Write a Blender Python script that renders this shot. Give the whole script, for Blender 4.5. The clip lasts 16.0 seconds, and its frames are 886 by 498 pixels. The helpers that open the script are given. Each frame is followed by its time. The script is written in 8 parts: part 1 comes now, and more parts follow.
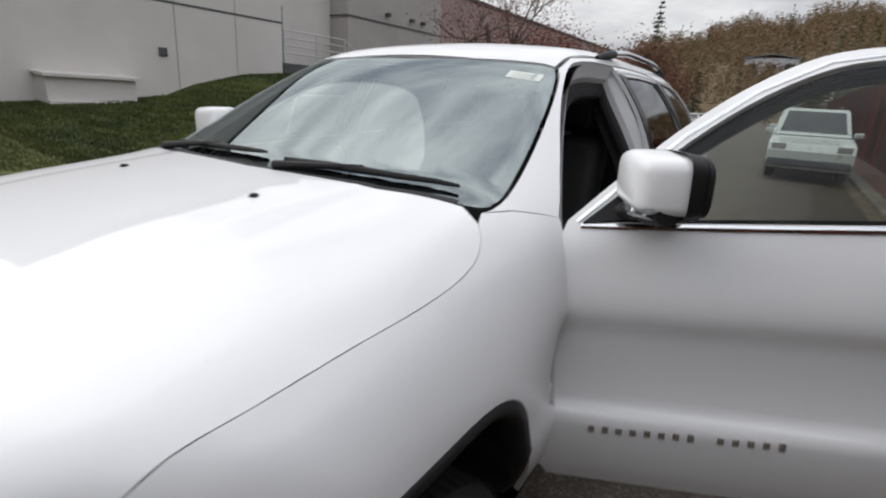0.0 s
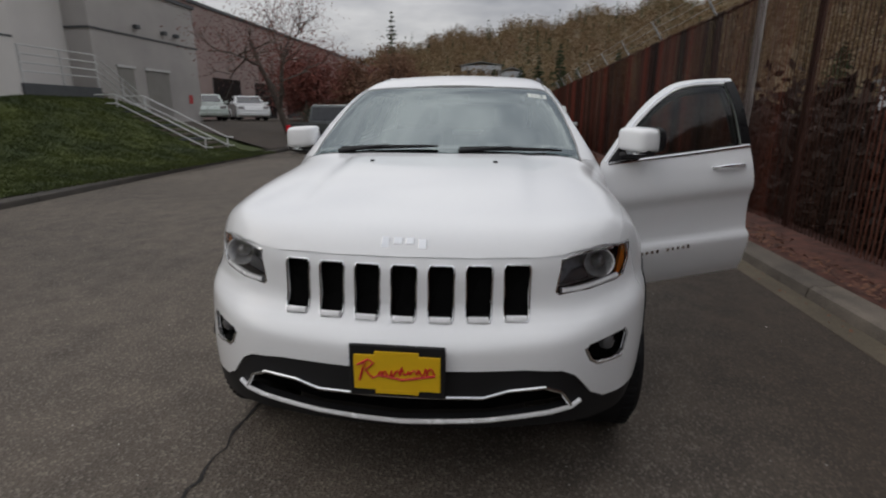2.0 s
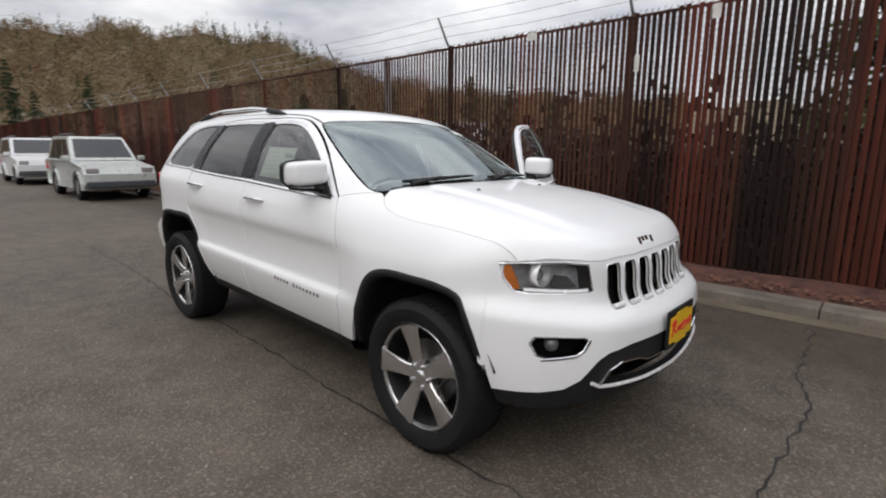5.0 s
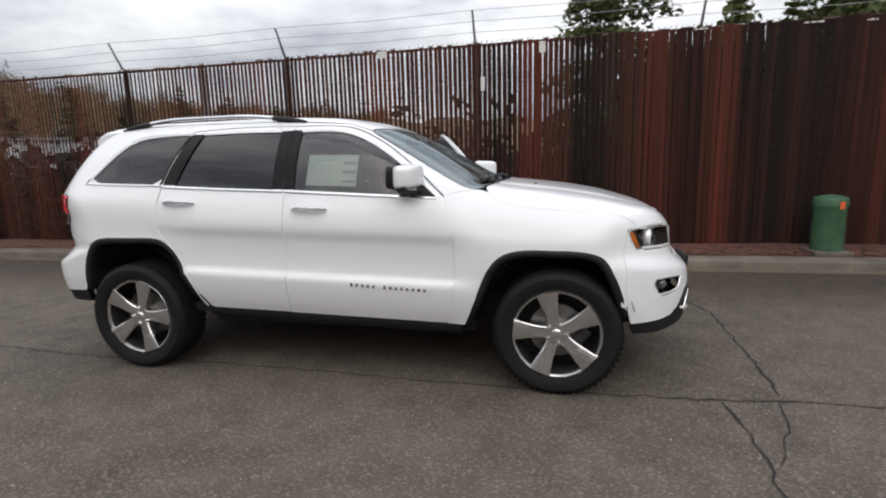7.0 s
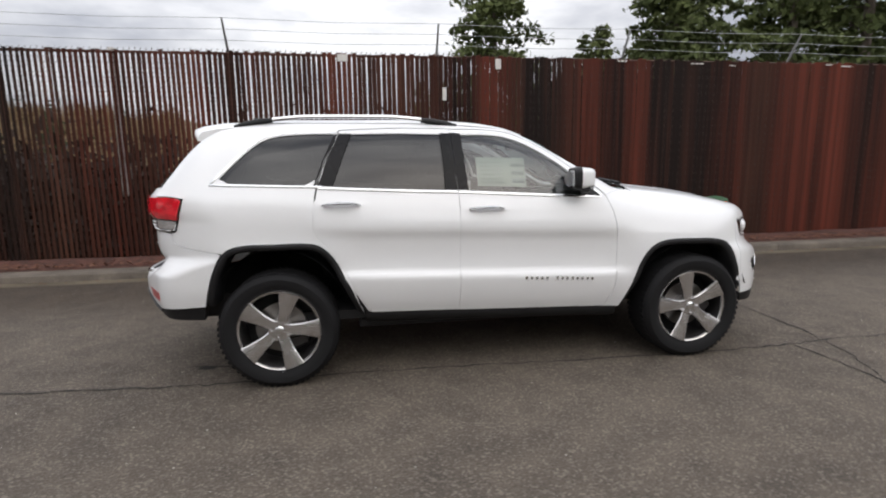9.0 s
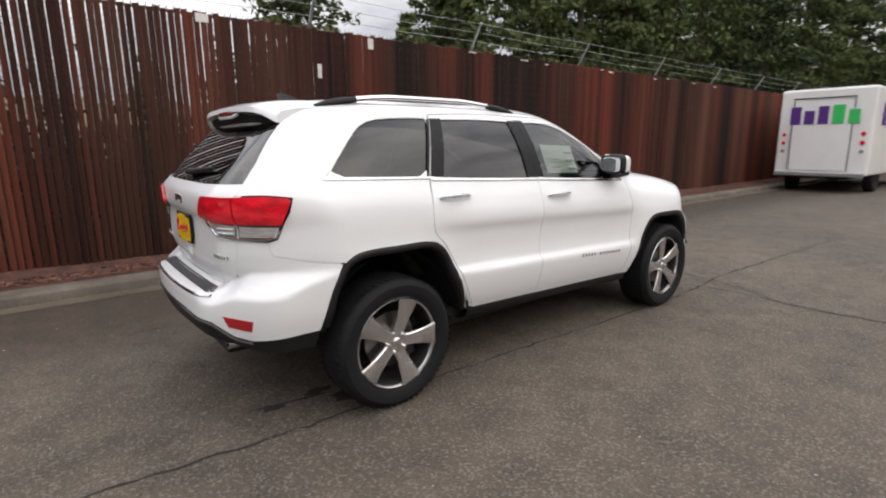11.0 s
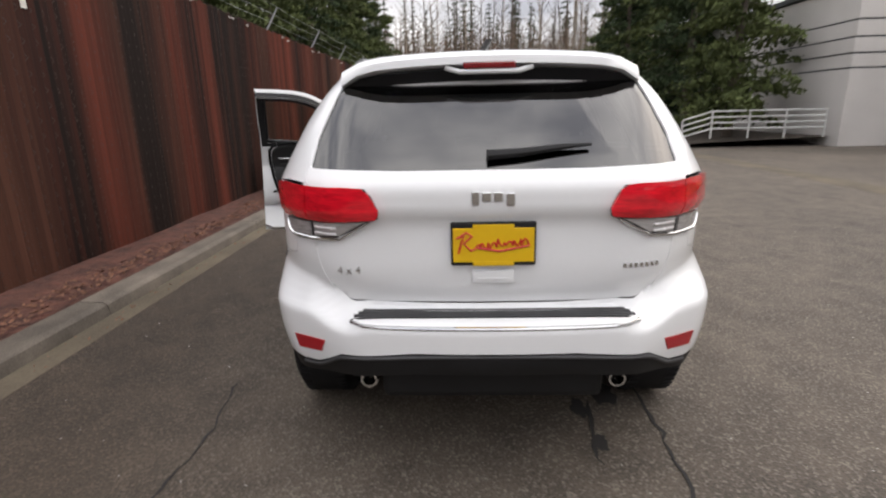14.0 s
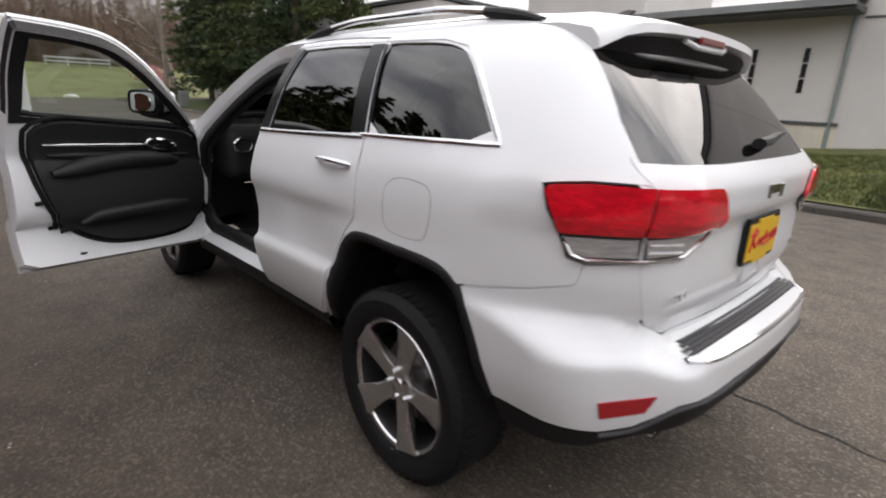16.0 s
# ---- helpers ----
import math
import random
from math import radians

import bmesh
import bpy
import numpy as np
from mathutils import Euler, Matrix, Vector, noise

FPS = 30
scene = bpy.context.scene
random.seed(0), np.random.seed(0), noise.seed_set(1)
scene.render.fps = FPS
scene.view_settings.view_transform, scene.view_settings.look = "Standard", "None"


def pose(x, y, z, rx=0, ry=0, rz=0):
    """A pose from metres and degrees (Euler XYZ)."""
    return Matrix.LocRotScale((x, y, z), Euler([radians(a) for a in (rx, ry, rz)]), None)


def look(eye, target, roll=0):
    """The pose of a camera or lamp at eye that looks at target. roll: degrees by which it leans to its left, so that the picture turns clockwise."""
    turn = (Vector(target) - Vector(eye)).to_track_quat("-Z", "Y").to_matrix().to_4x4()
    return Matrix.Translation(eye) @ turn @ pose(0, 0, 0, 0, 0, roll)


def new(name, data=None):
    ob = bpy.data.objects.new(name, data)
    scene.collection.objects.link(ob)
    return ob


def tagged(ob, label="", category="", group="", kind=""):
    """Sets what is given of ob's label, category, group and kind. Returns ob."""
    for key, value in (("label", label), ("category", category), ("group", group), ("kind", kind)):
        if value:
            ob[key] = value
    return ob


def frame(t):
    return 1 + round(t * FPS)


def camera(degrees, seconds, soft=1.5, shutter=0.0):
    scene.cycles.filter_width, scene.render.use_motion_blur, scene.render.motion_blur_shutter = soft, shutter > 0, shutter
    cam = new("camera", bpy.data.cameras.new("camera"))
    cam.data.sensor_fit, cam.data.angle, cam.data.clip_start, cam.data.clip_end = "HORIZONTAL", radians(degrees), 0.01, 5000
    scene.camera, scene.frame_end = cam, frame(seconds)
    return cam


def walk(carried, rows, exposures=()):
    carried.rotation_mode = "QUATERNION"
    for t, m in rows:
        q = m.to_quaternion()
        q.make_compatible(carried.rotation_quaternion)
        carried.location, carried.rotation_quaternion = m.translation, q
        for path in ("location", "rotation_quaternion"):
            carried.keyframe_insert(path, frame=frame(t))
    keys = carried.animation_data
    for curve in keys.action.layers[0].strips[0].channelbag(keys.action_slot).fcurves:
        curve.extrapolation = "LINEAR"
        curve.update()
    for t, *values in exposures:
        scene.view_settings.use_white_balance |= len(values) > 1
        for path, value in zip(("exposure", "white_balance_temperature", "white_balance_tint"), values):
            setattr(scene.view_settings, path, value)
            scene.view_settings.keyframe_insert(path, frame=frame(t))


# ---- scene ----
cam = camera(81.7, 16.0, 2.0, 0.35)
PATH = [
    (0, (2.091, 1.356, 1.501), (0.476, 0.321, 0.935), 3.4),
    (0.5, (2.687, 1.254, 1.486), (0.96, 0.387, 0.972), 3.3),
    (1, (3.16, 1.02, 1.485), (1.334, 0.397, 0.958), 3.5),
    (1.5, (3.598, 0.72, 1.473), (1.708, 0.317, 0.959), 3.6),
    (2, (3.885, 0.325, 1.473), (1.962, 0.113, 0.965), 0.2),
    (2.4, (4.073, -0.011, 1.484), (2.136, 0.011, 0.989), 1.1),
    (2.5, (4.082, -0.116, 1.49), (2.148, -0.059, 0.985), 1.2),
    (3, (4.04, -0.614, 1.475), (2.133, -0.236, 1.008), 0.9),
    (3.5, (3.9, -1.118, 1.483), (2.078, -0.413, 1.053), -0.2),
    (4, (3.673, -1.611, 1.471), (1.974, -0.666, 0.999), -1.1),
    (4.2, (3.575, -1.802, 1.489), (1.943, -0.743, 1.028), -0.5),
    (6.3, (2.115, -3.546, 1.412), (1.335, -1.732, 1.093), -1.4),
    (6.5, (1.92, -3.652, 1.427), (1.243, -1.798, 1.101), -1.5),
    (7, (1.438, -3.923, 1.414), (1.014, -1.998, 1.076), -1.6),
    (7.5, (0.891, -4.111, 1.417), (0.69, -2.143, 1.125), -1.9),
    (8, (0.308, -4.253, 1.401), (0.257, -2.278, 1.091), -1.0),
    (8.5, (-0.322, -4.277, 1.418), (-0.25, -2.303, 1.105), -0.9),
    (9, (-0.898, -4.253, 1.424), (-0.593, -2.303, 1.102), -0.8),
    (9.5, (-1.491, -4.107, 1.434), (-0.997, -2.206, 1.057), -1.3),
    (9.7, (-1.726, -4.042, 1.431), (-1.131, -2.168, 1.063), -1.7),
    (11.8, (-3.56, -2.476, 1.525), (-2.053, -1.251, 1.049), -0.3),
    (12, (-3.693, -2.257, 1.52), (-2.128, -1.113, 1.028), -0.8),
    (12.5, (-3.932, -1.703, 1.521), (-2.223, -0.776, 1.053), -0.7),
    (13, (-4.114, -1.113, 1.517), (-2.276, -0.461, 1.075), -0.5),
    (13.5, (-4.181, -0.492, 1.512), (-2.288, -0.042, 1.05), -1.3),
    (13.9, (-4.109, 0.025, 1.531), (-2.193, 0.138, 0.971), -1.5),
    (14, (-4.125, 0.115, 1.504), (-2.196, 0.189, 0.983), -1.3),
    (14.5, (-3.955, 0.664, 1.498), (-2.055, 0.342, 0.963), -0.6),
    (15, (-3.695, 1.169, 1.487), (-1.914, 0.445, 0.935), 0.6),
    (15.5, (-3.340, 1.660, 1.472), (-1.750, 0.606, 0.878), 1.3),
    (16, (-2.826, 1.998, 1.452), (-1.425, 0.694, 0.880), 2.7),
]
walk(cam, [(t, look(eye, target, roll)) for t, eye, target, roll in PATH],
     [(0.0, -0.12, 6500, 10), (0.6, -0.42, 6500, 10), (1.2, -0.72, 6500, 10), (1.8, -0.68, 6500, 10), (2.5, -0.42, 6550, 10), (4.0, -0.12, 6550, 11),
      (6.3, 0.0, 6450, 10), (9.7, 0.15, 6550, 11), (12.0, 0.32, 6750, 12), (13.0, 0.30, 6750, 12), (14.2, 0.44, 6750, 12), (16.0, 0.48, 6700, 12)])

# ---- tools for meshes and materials ----
from mathutils.geometry import delaunay_2d_cdt


def part(name, bm, material, parent=None, label="", smooth=False):
    """Links a bmesh as one mesh object, under a thing or a part if one is given."""
    mesh = bpy.data.meshes.new(name)
    bmesh.ops.recalc_face_normals(bm, faces=bm.faces[:])
    bm.to_mesh(mesh)
    bm.free()
    mesh.materials.append(material)
    if smooth:
        mesh.polygons.foreach_set("use_smooth", [True] * len(mesh.polygons))
        mesh.set_sharp_from_angle(angle=radians(38))
    ob = new(name, mesh)
    ob.parent = parent
    if label:
        tagged(ob, label)
    return ob


def raw(name, verts, faces, material, parent=None, label="", smooth=False):
    mesh = bpy.data.meshes.new(name)
    mesh.from_pydata([tuple(v) for v in verts], [], [tuple(int(i) for i in f) for f in faces])
    mesh.materials.append(material)
    if smooth:
        mesh.polygons.foreach_set("use_smooth", [True] * len(mesh.polygons))
    mesh.update()
    ob = new(name, mesh)
    ob.parent = parent
    if label:
        tagged(ob, label)
    return ob


def thing(name, label, category, at=(0, 0, 0), group="", kind=""):
    ob = new(name)
    ob.location = at
    ob.empty_display_size = 0.2
    return tagged(ob, label, category, group, kind)


def box(bm, centre, size, bevel=0.0, m=None, segments=2):
    r = bmesh.ops.create_cube(bm, size=1.0, matrix=Matrix.Translation(centre) @ Matrix.Diagonal((*size, 1)))
    if bevel:
        edges = list({e for v in r["verts"] for e in v.link_edges})
        r2 = bmesh.ops.bevel(bm, geom=edges, offset=bevel, segments=segments, affect="EDGES", profile=0.5)
        vs = {v for f in r2["faces"] for v in f.verts}
        vs |= {v for v in r["verts"] if v.is_valid}
    else:
        vs = r["verts"]
    if m is not None:
        bmesh.ops.transform(bm, matrix=m, verts=list(vs))
    return bm


def tube(bm, pts, radius, sides=8, closed=False, flat=1.0):
    """A round bar along points; radius is one number or one for each point."""
    pts = [Vector(p) for p in pts]
    rad = [float(radius)] * len(pts) if isinstance(radius, (int, float)) else [float(r) for r in radius]
    rings = []
    n = len(pts)
    last = None
    for i, p in enumerate(pts):
        a = pts[(i - 1) % n] if closed or i else p
        b = pts[(i + 1) % n] if closed or i < n - 1 else p
        t = (b - a).normalized()
        ref = last if last is not None else (Vector((0, 0, 1)) if abs(t.z) < 0.9 else Vector((1, 0, 0)))
        u = t.cross(ref).cross(t).normalized()
        last = u
        v = t.cross(u)
        rings.append([bm.verts.new(p + rad[i] * (math.cos(k) * u * flat + math.sin(k) * v)) for k in [2 * math.pi * j / sides for j in range(sides)]])
    for i in range(n if closed else n - 1):
        A, B = rings[i], rings[(i + 1) % n]
        for j in range(sides):
            bm.faces.new((A[j], A[(j + 1) % sides], B[(j + 1) % sides], B[j]))
    if not closed:
        bm.faces.new(rings[0][::-1]), bm.faces.new(rings[-1])
    return bm


def lathe(bm, profile, steps=48, axis="y", cap=False):
    """Turns a profile of (radius, along) about an axis through the origin."""
    rings = []
    for k in range(steps):
        a = 2 * math.pi * k / steps
        c, s = math.cos(a), math.sin(a)
        rings.append([bm.verts.new((r * c, h, r * s) if axis == "y" else (r * c, r * s, h)) for r, h in profile])
    for k in range(steps):
        A, B = rings[k], rings[(k + 1) % steps]
        for i in range(len(profile) - 1):
            bm.faces.new((A[i], A[i + 1], B[i + 1], B[i]))
    if cap:
        bm.faces.new([r[0] for r in rings]), bm.faces.new([r[-1] for r in rings][::-1])
    return bm


def slab(bm, loop, depth):
    """A plate from a closed loop of 3D points, thickened by a vector."""
    a = [bm.verts.new(p) for p in loop]
    b = [bm.verts.new(Vector(p) + Vector(depth)) for p in loop]
    bm.faces.new(a), bm.faces.new(b[::-1])
    for i in range(len(a)):
        bm.faces.new((a[i], b[i], b[(i + 1) % len(b)], a[(i + 1) % len(a)]))
    return bm


def ribbon(bm, pts, normals, width, height):
    """A raised strip along surface points: width across, height off the surface."""
    pts, normals = [Vector(p) for p in pts], [Vector(n) for n in normals]
    rows = []
    for i, (p, n) in enumerate(zip(pts, normals)):
        t = (pts[min(i + 1, len(pts) - 1)] - pts[max(i - 1, 0)]).normalized()
        c = n.cross(t).normalized() * width / 2
        rows.append([bm.verts.new(q) for q in (p - c - n * 0.004, p - c + n * height * 0.7, p - c * 0.4 + n * height, p + c * 0.4 + n * height, p + c + n * height * 0.7, p + c - n * 0.004)])
    for A, B in zip(rows, rows[1:]):
        for j in range(5):
            bm.faces.new((A[j], A[j + 1], B[j + 1], B[j]))
    bm.faces.new(rows[0]), bm.faces.new(rows[-1][::-1])
    return bm


def nodes_of(name):
    m = bpy.data.materials.new(name)
    m.use_nodes = True
    nt = m.node_tree
    return m, nt, nt.nodes["Principled BSDF"]


def paint(name, colour, rough=0.5, metal=0.0, coat=0.0, vary=0.12, scale=6.0, bump=0.0, fine=60.0, second=None, each=0.0, rough_vary=0.1, stretch=(1, 1, 1), spec=0.5):
    """A surface with two scales of variation: broad stains and fine grain. each: how much single pieces differ."""
    m, nt, b = nodes_of(name)
    N, L = nt.nodes.new, nt.links.new
    co = N("ShaderNodeTexCoord")
    mp = N("ShaderNodeMapping")
    mp.inputs["Scale"].default_value = stretch
    L(co.outputs["Object"], mp.inputs["Vector"])
    broad, grain = N("ShaderNodeTexNoise"), N("ShaderNodeTexNoise")
    broad.inputs["Scale"].default_value, grain.inputs["Scale"].default_value = scale, fine
    broad.inputs["Detail"].default_value, grain.inputs["Detail"].default_value = 6, 4
    L(mp.outputs[0], broad.inputs["Vector"]), L(mp.outputs[0], grain.inputs["Vector"])
    mix = N("ShaderNodeMix")
    mix.data_type = "RGBA"
    dark = [c * (1 - vary) for c in colour]
    light = list(second) if second else [min(1, c * (1 + vary)) for c in colour]
    mix.inputs["A"].default_value, mix.inputs["B"].default_value = (*dark, 1), (*light, 1)
    add = N("ShaderNodeMath")
    add.operation = "MULTIPLY_ADD"
    add.inputs[1].default_value, add.inputs[2].default_value = 0.45, 0.0
    L(grain.outputs["Fac"], add.inputs[0])
    sum_ = N("ShaderNodeMath")
    sum_.operation = "MULTIPLY_ADD"
    sum_.inputs[1].default_value = 0.9
    L(broad.outputs["Fac"], sum_.inputs[0]), L(add.outputs[0], sum_.inputs[2])
    ramp = N("ShaderNodeMapRange")
    ramp.inputs["From Min"].default_value, ramp.inputs["From Max"].default_value = 0.45, 0.9
    L(sum_.outputs[0], ramp.inputs["Value"])
    L(ramp.outputs[0], mix.inputs["Factor"])
    out = mix.outputs["Result"]
    if each:
        info, hsv = N("ShaderNodeObjectInfo"), N("ShaderNodeHueSaturation")
        mr = N("ShaderNodeMapRange")
        mr.inputs["To Min"].default_value, mr.inputs["To Max"].default_value = 1 - each, 1 + each
        L(info.outputs["Random"], mr.inputs["Value"]), L(mr.outputs[0], hsv.inputs["Value"]), L(out, hsv.inputs["Color"])
        out = hsv.outputs[0]
    L(out, b.inputs["Base Color"])
    rr = N("ShaderNodeMapRange")
    rr.inputs["To Min"].default_value, rr.inputs["To Max"].default_value = max(0.02, rough - rough_vary), min(1, rough + rough_vary)
    L(broad.outputs["Fac"], rr.inputs["Value"]), L(rr.outputs[0], b.inputs["Roughness"])
    b.inputs["Metallic"].default_value = metal
    b.inputs["Coat Weight"].default_value, b.inputs["Coat Roughness"].default_value = coat, 0.03
    b.inputs["Specular IOR Level"].default_value = spec
    if bump:
        bp = N("ShaderNodeBump")
        bp.inputs["Strength"].default_value, bp.inputs["Distance"].default_value = 1.0, bump
        L(sum_.outputs[0], bp.inputs["Height"]), L(bp.outputs[0], b.inputs["Normal"])
    return m


def glass(name, colour, rough=0.0, ior=1.55, shine=(1, 1, 1)):
    m, nt, b = nodes_of(name)
    N, L = nt.nodes.new, nt.links.new
    out = nt.nodes["Material Output"]
    clear, gloss, mix, fr = N("ShaderNodeBsdfTransparent"), N("ShaderNodeBsdfGlossy"), N("ShaderNodeMixShader"), N("ShaderNodeFresnel")
    clear.inputs["Color"].default_value = (*colour, 1)
    gloss.inputs["Roughness"].default_value = rough
    gloss.inputs["Color"].default_value = (*shine, 1)
    fr.inputs["IOR"].default_value = ior
    L(fr.outputs[0], mix.inputs[0]), L(clear.outputs[0], mix.inputs[1]), L(gloss.outputs[0], mix.inputs[2]), L(mix.outputs[0], out.inputs["Surface"])
    return m


# ---- world, sun, materials ----
world = bpy.data.worlds.new("overcast sky")
scene.world = world
world.use_nodes = True
wn, wl = world.node_tree.nodes, world.node_tree.links
sky = wn.new("ShaderNodeTexSky")
sky.sky_type, sky.sun_disc = "NISHITA", False
SUN_UP, SUN_TURN = radians(38), radians(165)
sky.sun_elevation, sky.sun_rotation, sky.dust_density = SUN_UP, SUN_TURN, 4.0
cloud = wn.new("ShaderNodeTexNoise")
cloud.inputs["Scale"].default_value, cloud.inputs["Detail"].default_value, cloud.inputs["Roughness"].default_value = 2.4, 7, 0.55
wco, wmap = wn.new("ShaderNodeTexCoord"), wn.new("ShaderNodeMapping")
wmap.inputs["Scale"].default_value = (1, 1, 3.2)
wl.new(wco.outputs["Generated"], wmap.inputs["Vector"]), wl.new(wmap.outputs[0], cloud.inputs["Vector"])
shade = wn.new("ShaderNodeValToRGB")
shade.color_ramp.elements[0].position, shade.color_ramp.elements[0].color = 0.36, (4.6, 4.75, 5.3, 1)
shade.color_ramp.elements[1].position, shade.color_ramp.elements[1].color = 0.62, (10.5, 10.5, 10.6, 1)
wl.new(cloud.outputs["Fac"], shade.inputs[0])
blend = wn.new("ShaderNodeMix")
blend.data_type = "RGBA"
blend.inputs["Factor"].default_value = 0.88
wl.new(sky.outputs[0], blend.inputs["A"]), wl.new(shade.outputs[0], blend.inputs["B"])
split, rise, lift = wn.new("ShaderNodeSeparateXYZ"), wn.new("ShaderNodeMapRange"), wn.new("ShaderNodeVectorMath")
wl.new(wco.outputs["Generated"], split.inputs[0]), wl.new(split.outputs["Z"], rise.inputs["Value"])
rise.inputs["From Min"].default_value, rise.inputs["From Max"].default_value = 0.05, 0.85
rise.inputs["To Min"].default_value, rise.inputs["To Max"].default_value = 0.8, 2.1
lift.operation = "SCALE"
wl.new(blend.outputs["Result"], lift.inputs[0]), wl.new(rise.outputs[0], lift.inputs["Scale"])
wl.new(lift.outputs[0], wn["Background"].inputs["Color"])
wn["Background"].inputs["Strength"].default_value = 0.098
sun = new("sun", bpy.data.lights.new("sun", "SUN"))
sun.data.energy, sun.data.angle, sun.data.color = 0.72, radians(75), (1.0, 0.96, 0.90)
sun.matrix_world = look((math.sin(SUN_TURN) * math.cos(SUN_UP) * 30, math.cos(SUN_TURN) * math.cos(SUN_UP) * 30, math.sin(SUN_UP) * 30), (0, 0, 0))

WHITE = paint("white car paint", (0.81, 0.82, 0.83), 0.30, coat=0.8, vary=0.012, scale=2.0, rough_vary=0.03, spec=0.25)
BLACK = paint("black moulded plastic", (0.012, 0.012, 0.013), 0.55, vary=0.25, scale=8, fine=300, bump=0.0004, spec=0.3)
GLOSSY = paint("gloss black trim", (0.008, 0.008, 0.009), 0.28, coat=0.0, vary=0.1, spec=0.15)
CHROME = paint("chrome", (0.75, 0.76, 0.77), 0.09, metal=1.0, vary=0.03, rough_vary=0.04)
ALLOY = paint("polished alloy", (0.62, 0.61, 0.61), 0.24, metal=0.92, vary=0.06, scale=9)
DARK_ALLOY = paint("dark painted alloy", (0.055, 0.053, 0.053), 0.4, metal=0.6, vary=0.15)
RUBBER = paint("tyre rubber", (0.008, 0.008, 0.009), 0.75, vary=0.3, scale=12, fine=150, bump=0.0006, spec=0.3)
TREAD = paint("dark grey ribbed rubber", (0.045, 0.045, 0.048), 0.55, vary=0.2, scale=9, fine=200)
STEEL = paint("brake steel", (0.22, 0.21, 0.20), 0.45, metal=1.0, vary=0.15)
RED = paint("red lamp lens", (0.74, 0.009, 0.024), 0.08, coat=1.0, vary=0.35, scale=14, stretch=(1, 0.4, 2.2))
DARK_RED = paint("dark red lamp lens", (0.20, 0.008, 0.012), 0.1, coat=1.0, vary=0.15)
AMBER = paint("amber lamp lens", (0.92, 0.28, 0.03), 0.12, coat=1.0, vary=0.1)
LENS = glass("clear lamp lens", (0.86, 0.88, 0.90))
SMOKE = glass("dark tinted glass", (0.02, 0.022, 0.026), ior=1.58)
REAR_SMOKE = glass("dark tinted rear glass", (0.02, 0.022, 0.026), ior=1.95)
TINT = glass("light tinted glass", (0.50, 0.55, 0.53), ior=1.75)
CLEAR = glass("clear door glass", (0.62, 0.68, 0.65), ior=1.32)
SCREEN = glass("windscreen glass", (0.30, 0.35, 0.35), ior=3.0, shine=(0.86, 0.97, 0.98))
YELLOW = paint("yellow plate", (0.78, 0.48, 0.01), 0.35, vary=0.04)
PLATE_RED = paint("red plate script", (0.55, 0.02, 0.02), 0.4, vary=0.05)
PAPER = paint("white paper label", (0.70, 0.74, 0.69), 0.6, vary=0.03)
INK = paint("grey print", (0.42, 0.46, 0.44), 0.6, vary=0.1)
LEATHER = paint("black leather", (0.010, 0.010, 0.011), 0.62, vary=0.2, fine=200, bump=0.0005)
CLOTH = paint("grey headliner", (0.30, 0.29, 0.27), 0.9, vary=0.08, fine=200)


# ---- car body surface: a signed function, zero on the bodywork ----
def lerp_table(v, table):
    xs, ys = zip(*table)
    return np.interp(v, xs, ys)


def smooth_table(v, table):
    """Smooth curve through a table (monotone cubic)."""
    xs, ys = (np.array(c, float) for c in zip(*table))
    h, d = np.diff(xs), np.diff(ys) / np.diff(xs)
    m = np.zeros(len(xs))
    same = d[:-1] * d[1:] > 0
    m[1:-1][same] = 2 * d[:-1][same] * d[1:][same] / (d[:-1] + d[1:])[same]
    m[0], m[-1] = d[0], d[-1]
    v = np.clip(v, xs[0], xs[-1])
    i = np.clip(np.searchsorted(xs, v) - 1, 0, len(xs) - 2)
    t = (v - xs[i]) / h[i]
    return ((1 + 2 * t) * (1 - t) ** 2 * ys[i] + t * (1 - t) ** 2 * h[i] * m[i]
            + t * t * (3 - 2 * t) * ys[i + 1] + t * t * (t - 1) * h[i] * m[i + 1])


def smax(a, b, k):
    h = np.maximum(k - np.abs(a - b), 0) / k
    return np.maximum(a, b) + h * h * k / 4


def smin(a, b, k):
    return -smax(-a, -b, k)


HOOD = [(0.3, 1.31), (0.9, 1.292), (1.15, 1.255), (1.54, 1.205), (1.88, 1.137), (2.03, 1.095), (2.13, 1.045), (2.2, 0.985), (2.26, 0.90), (2.5, 0.6)]
ROOF = [(-2.3, 1.665), (-2.04, 1.72), (-1.78, 1.745), (-1.36, 1.768), (-0.53, 1.77), (-0.12, 1.752), (0.13, 1.715), (0.35, 1.662), (0.7, 1.56)]
NOSE = [(0.15, 2.08), (0.22, 2.20), (0.32, 2.285), (0.44, 2.315), (0.58, 2.325), (0.69, 2.315), (0.735, 2.28), (0.77, 2.23), (0.83, 2.205), (0.98, 2.195), (1.05, 2.18), (1.3, 2.14)]
TAIL = [(0.25, 2.20), (0.35, 2.32), (0.5, 2.385), (0.62, 2.418), (0.715, 2.418), (0.747, 2.402), (0.760, 2.34), (0.770, 2.276), (0.80, 2.266), (0.86, 2.280), (0.95, 2.290), (1.07, 2.288), (1.115, 2.292), (1.145, 2.316), (1.23, 2.314), (1.30, 2.262), (1.40, 2.172), (1.48, 2.095), (1.57, 2.003), (1.66, 1.903), (1.9, 1.60)]
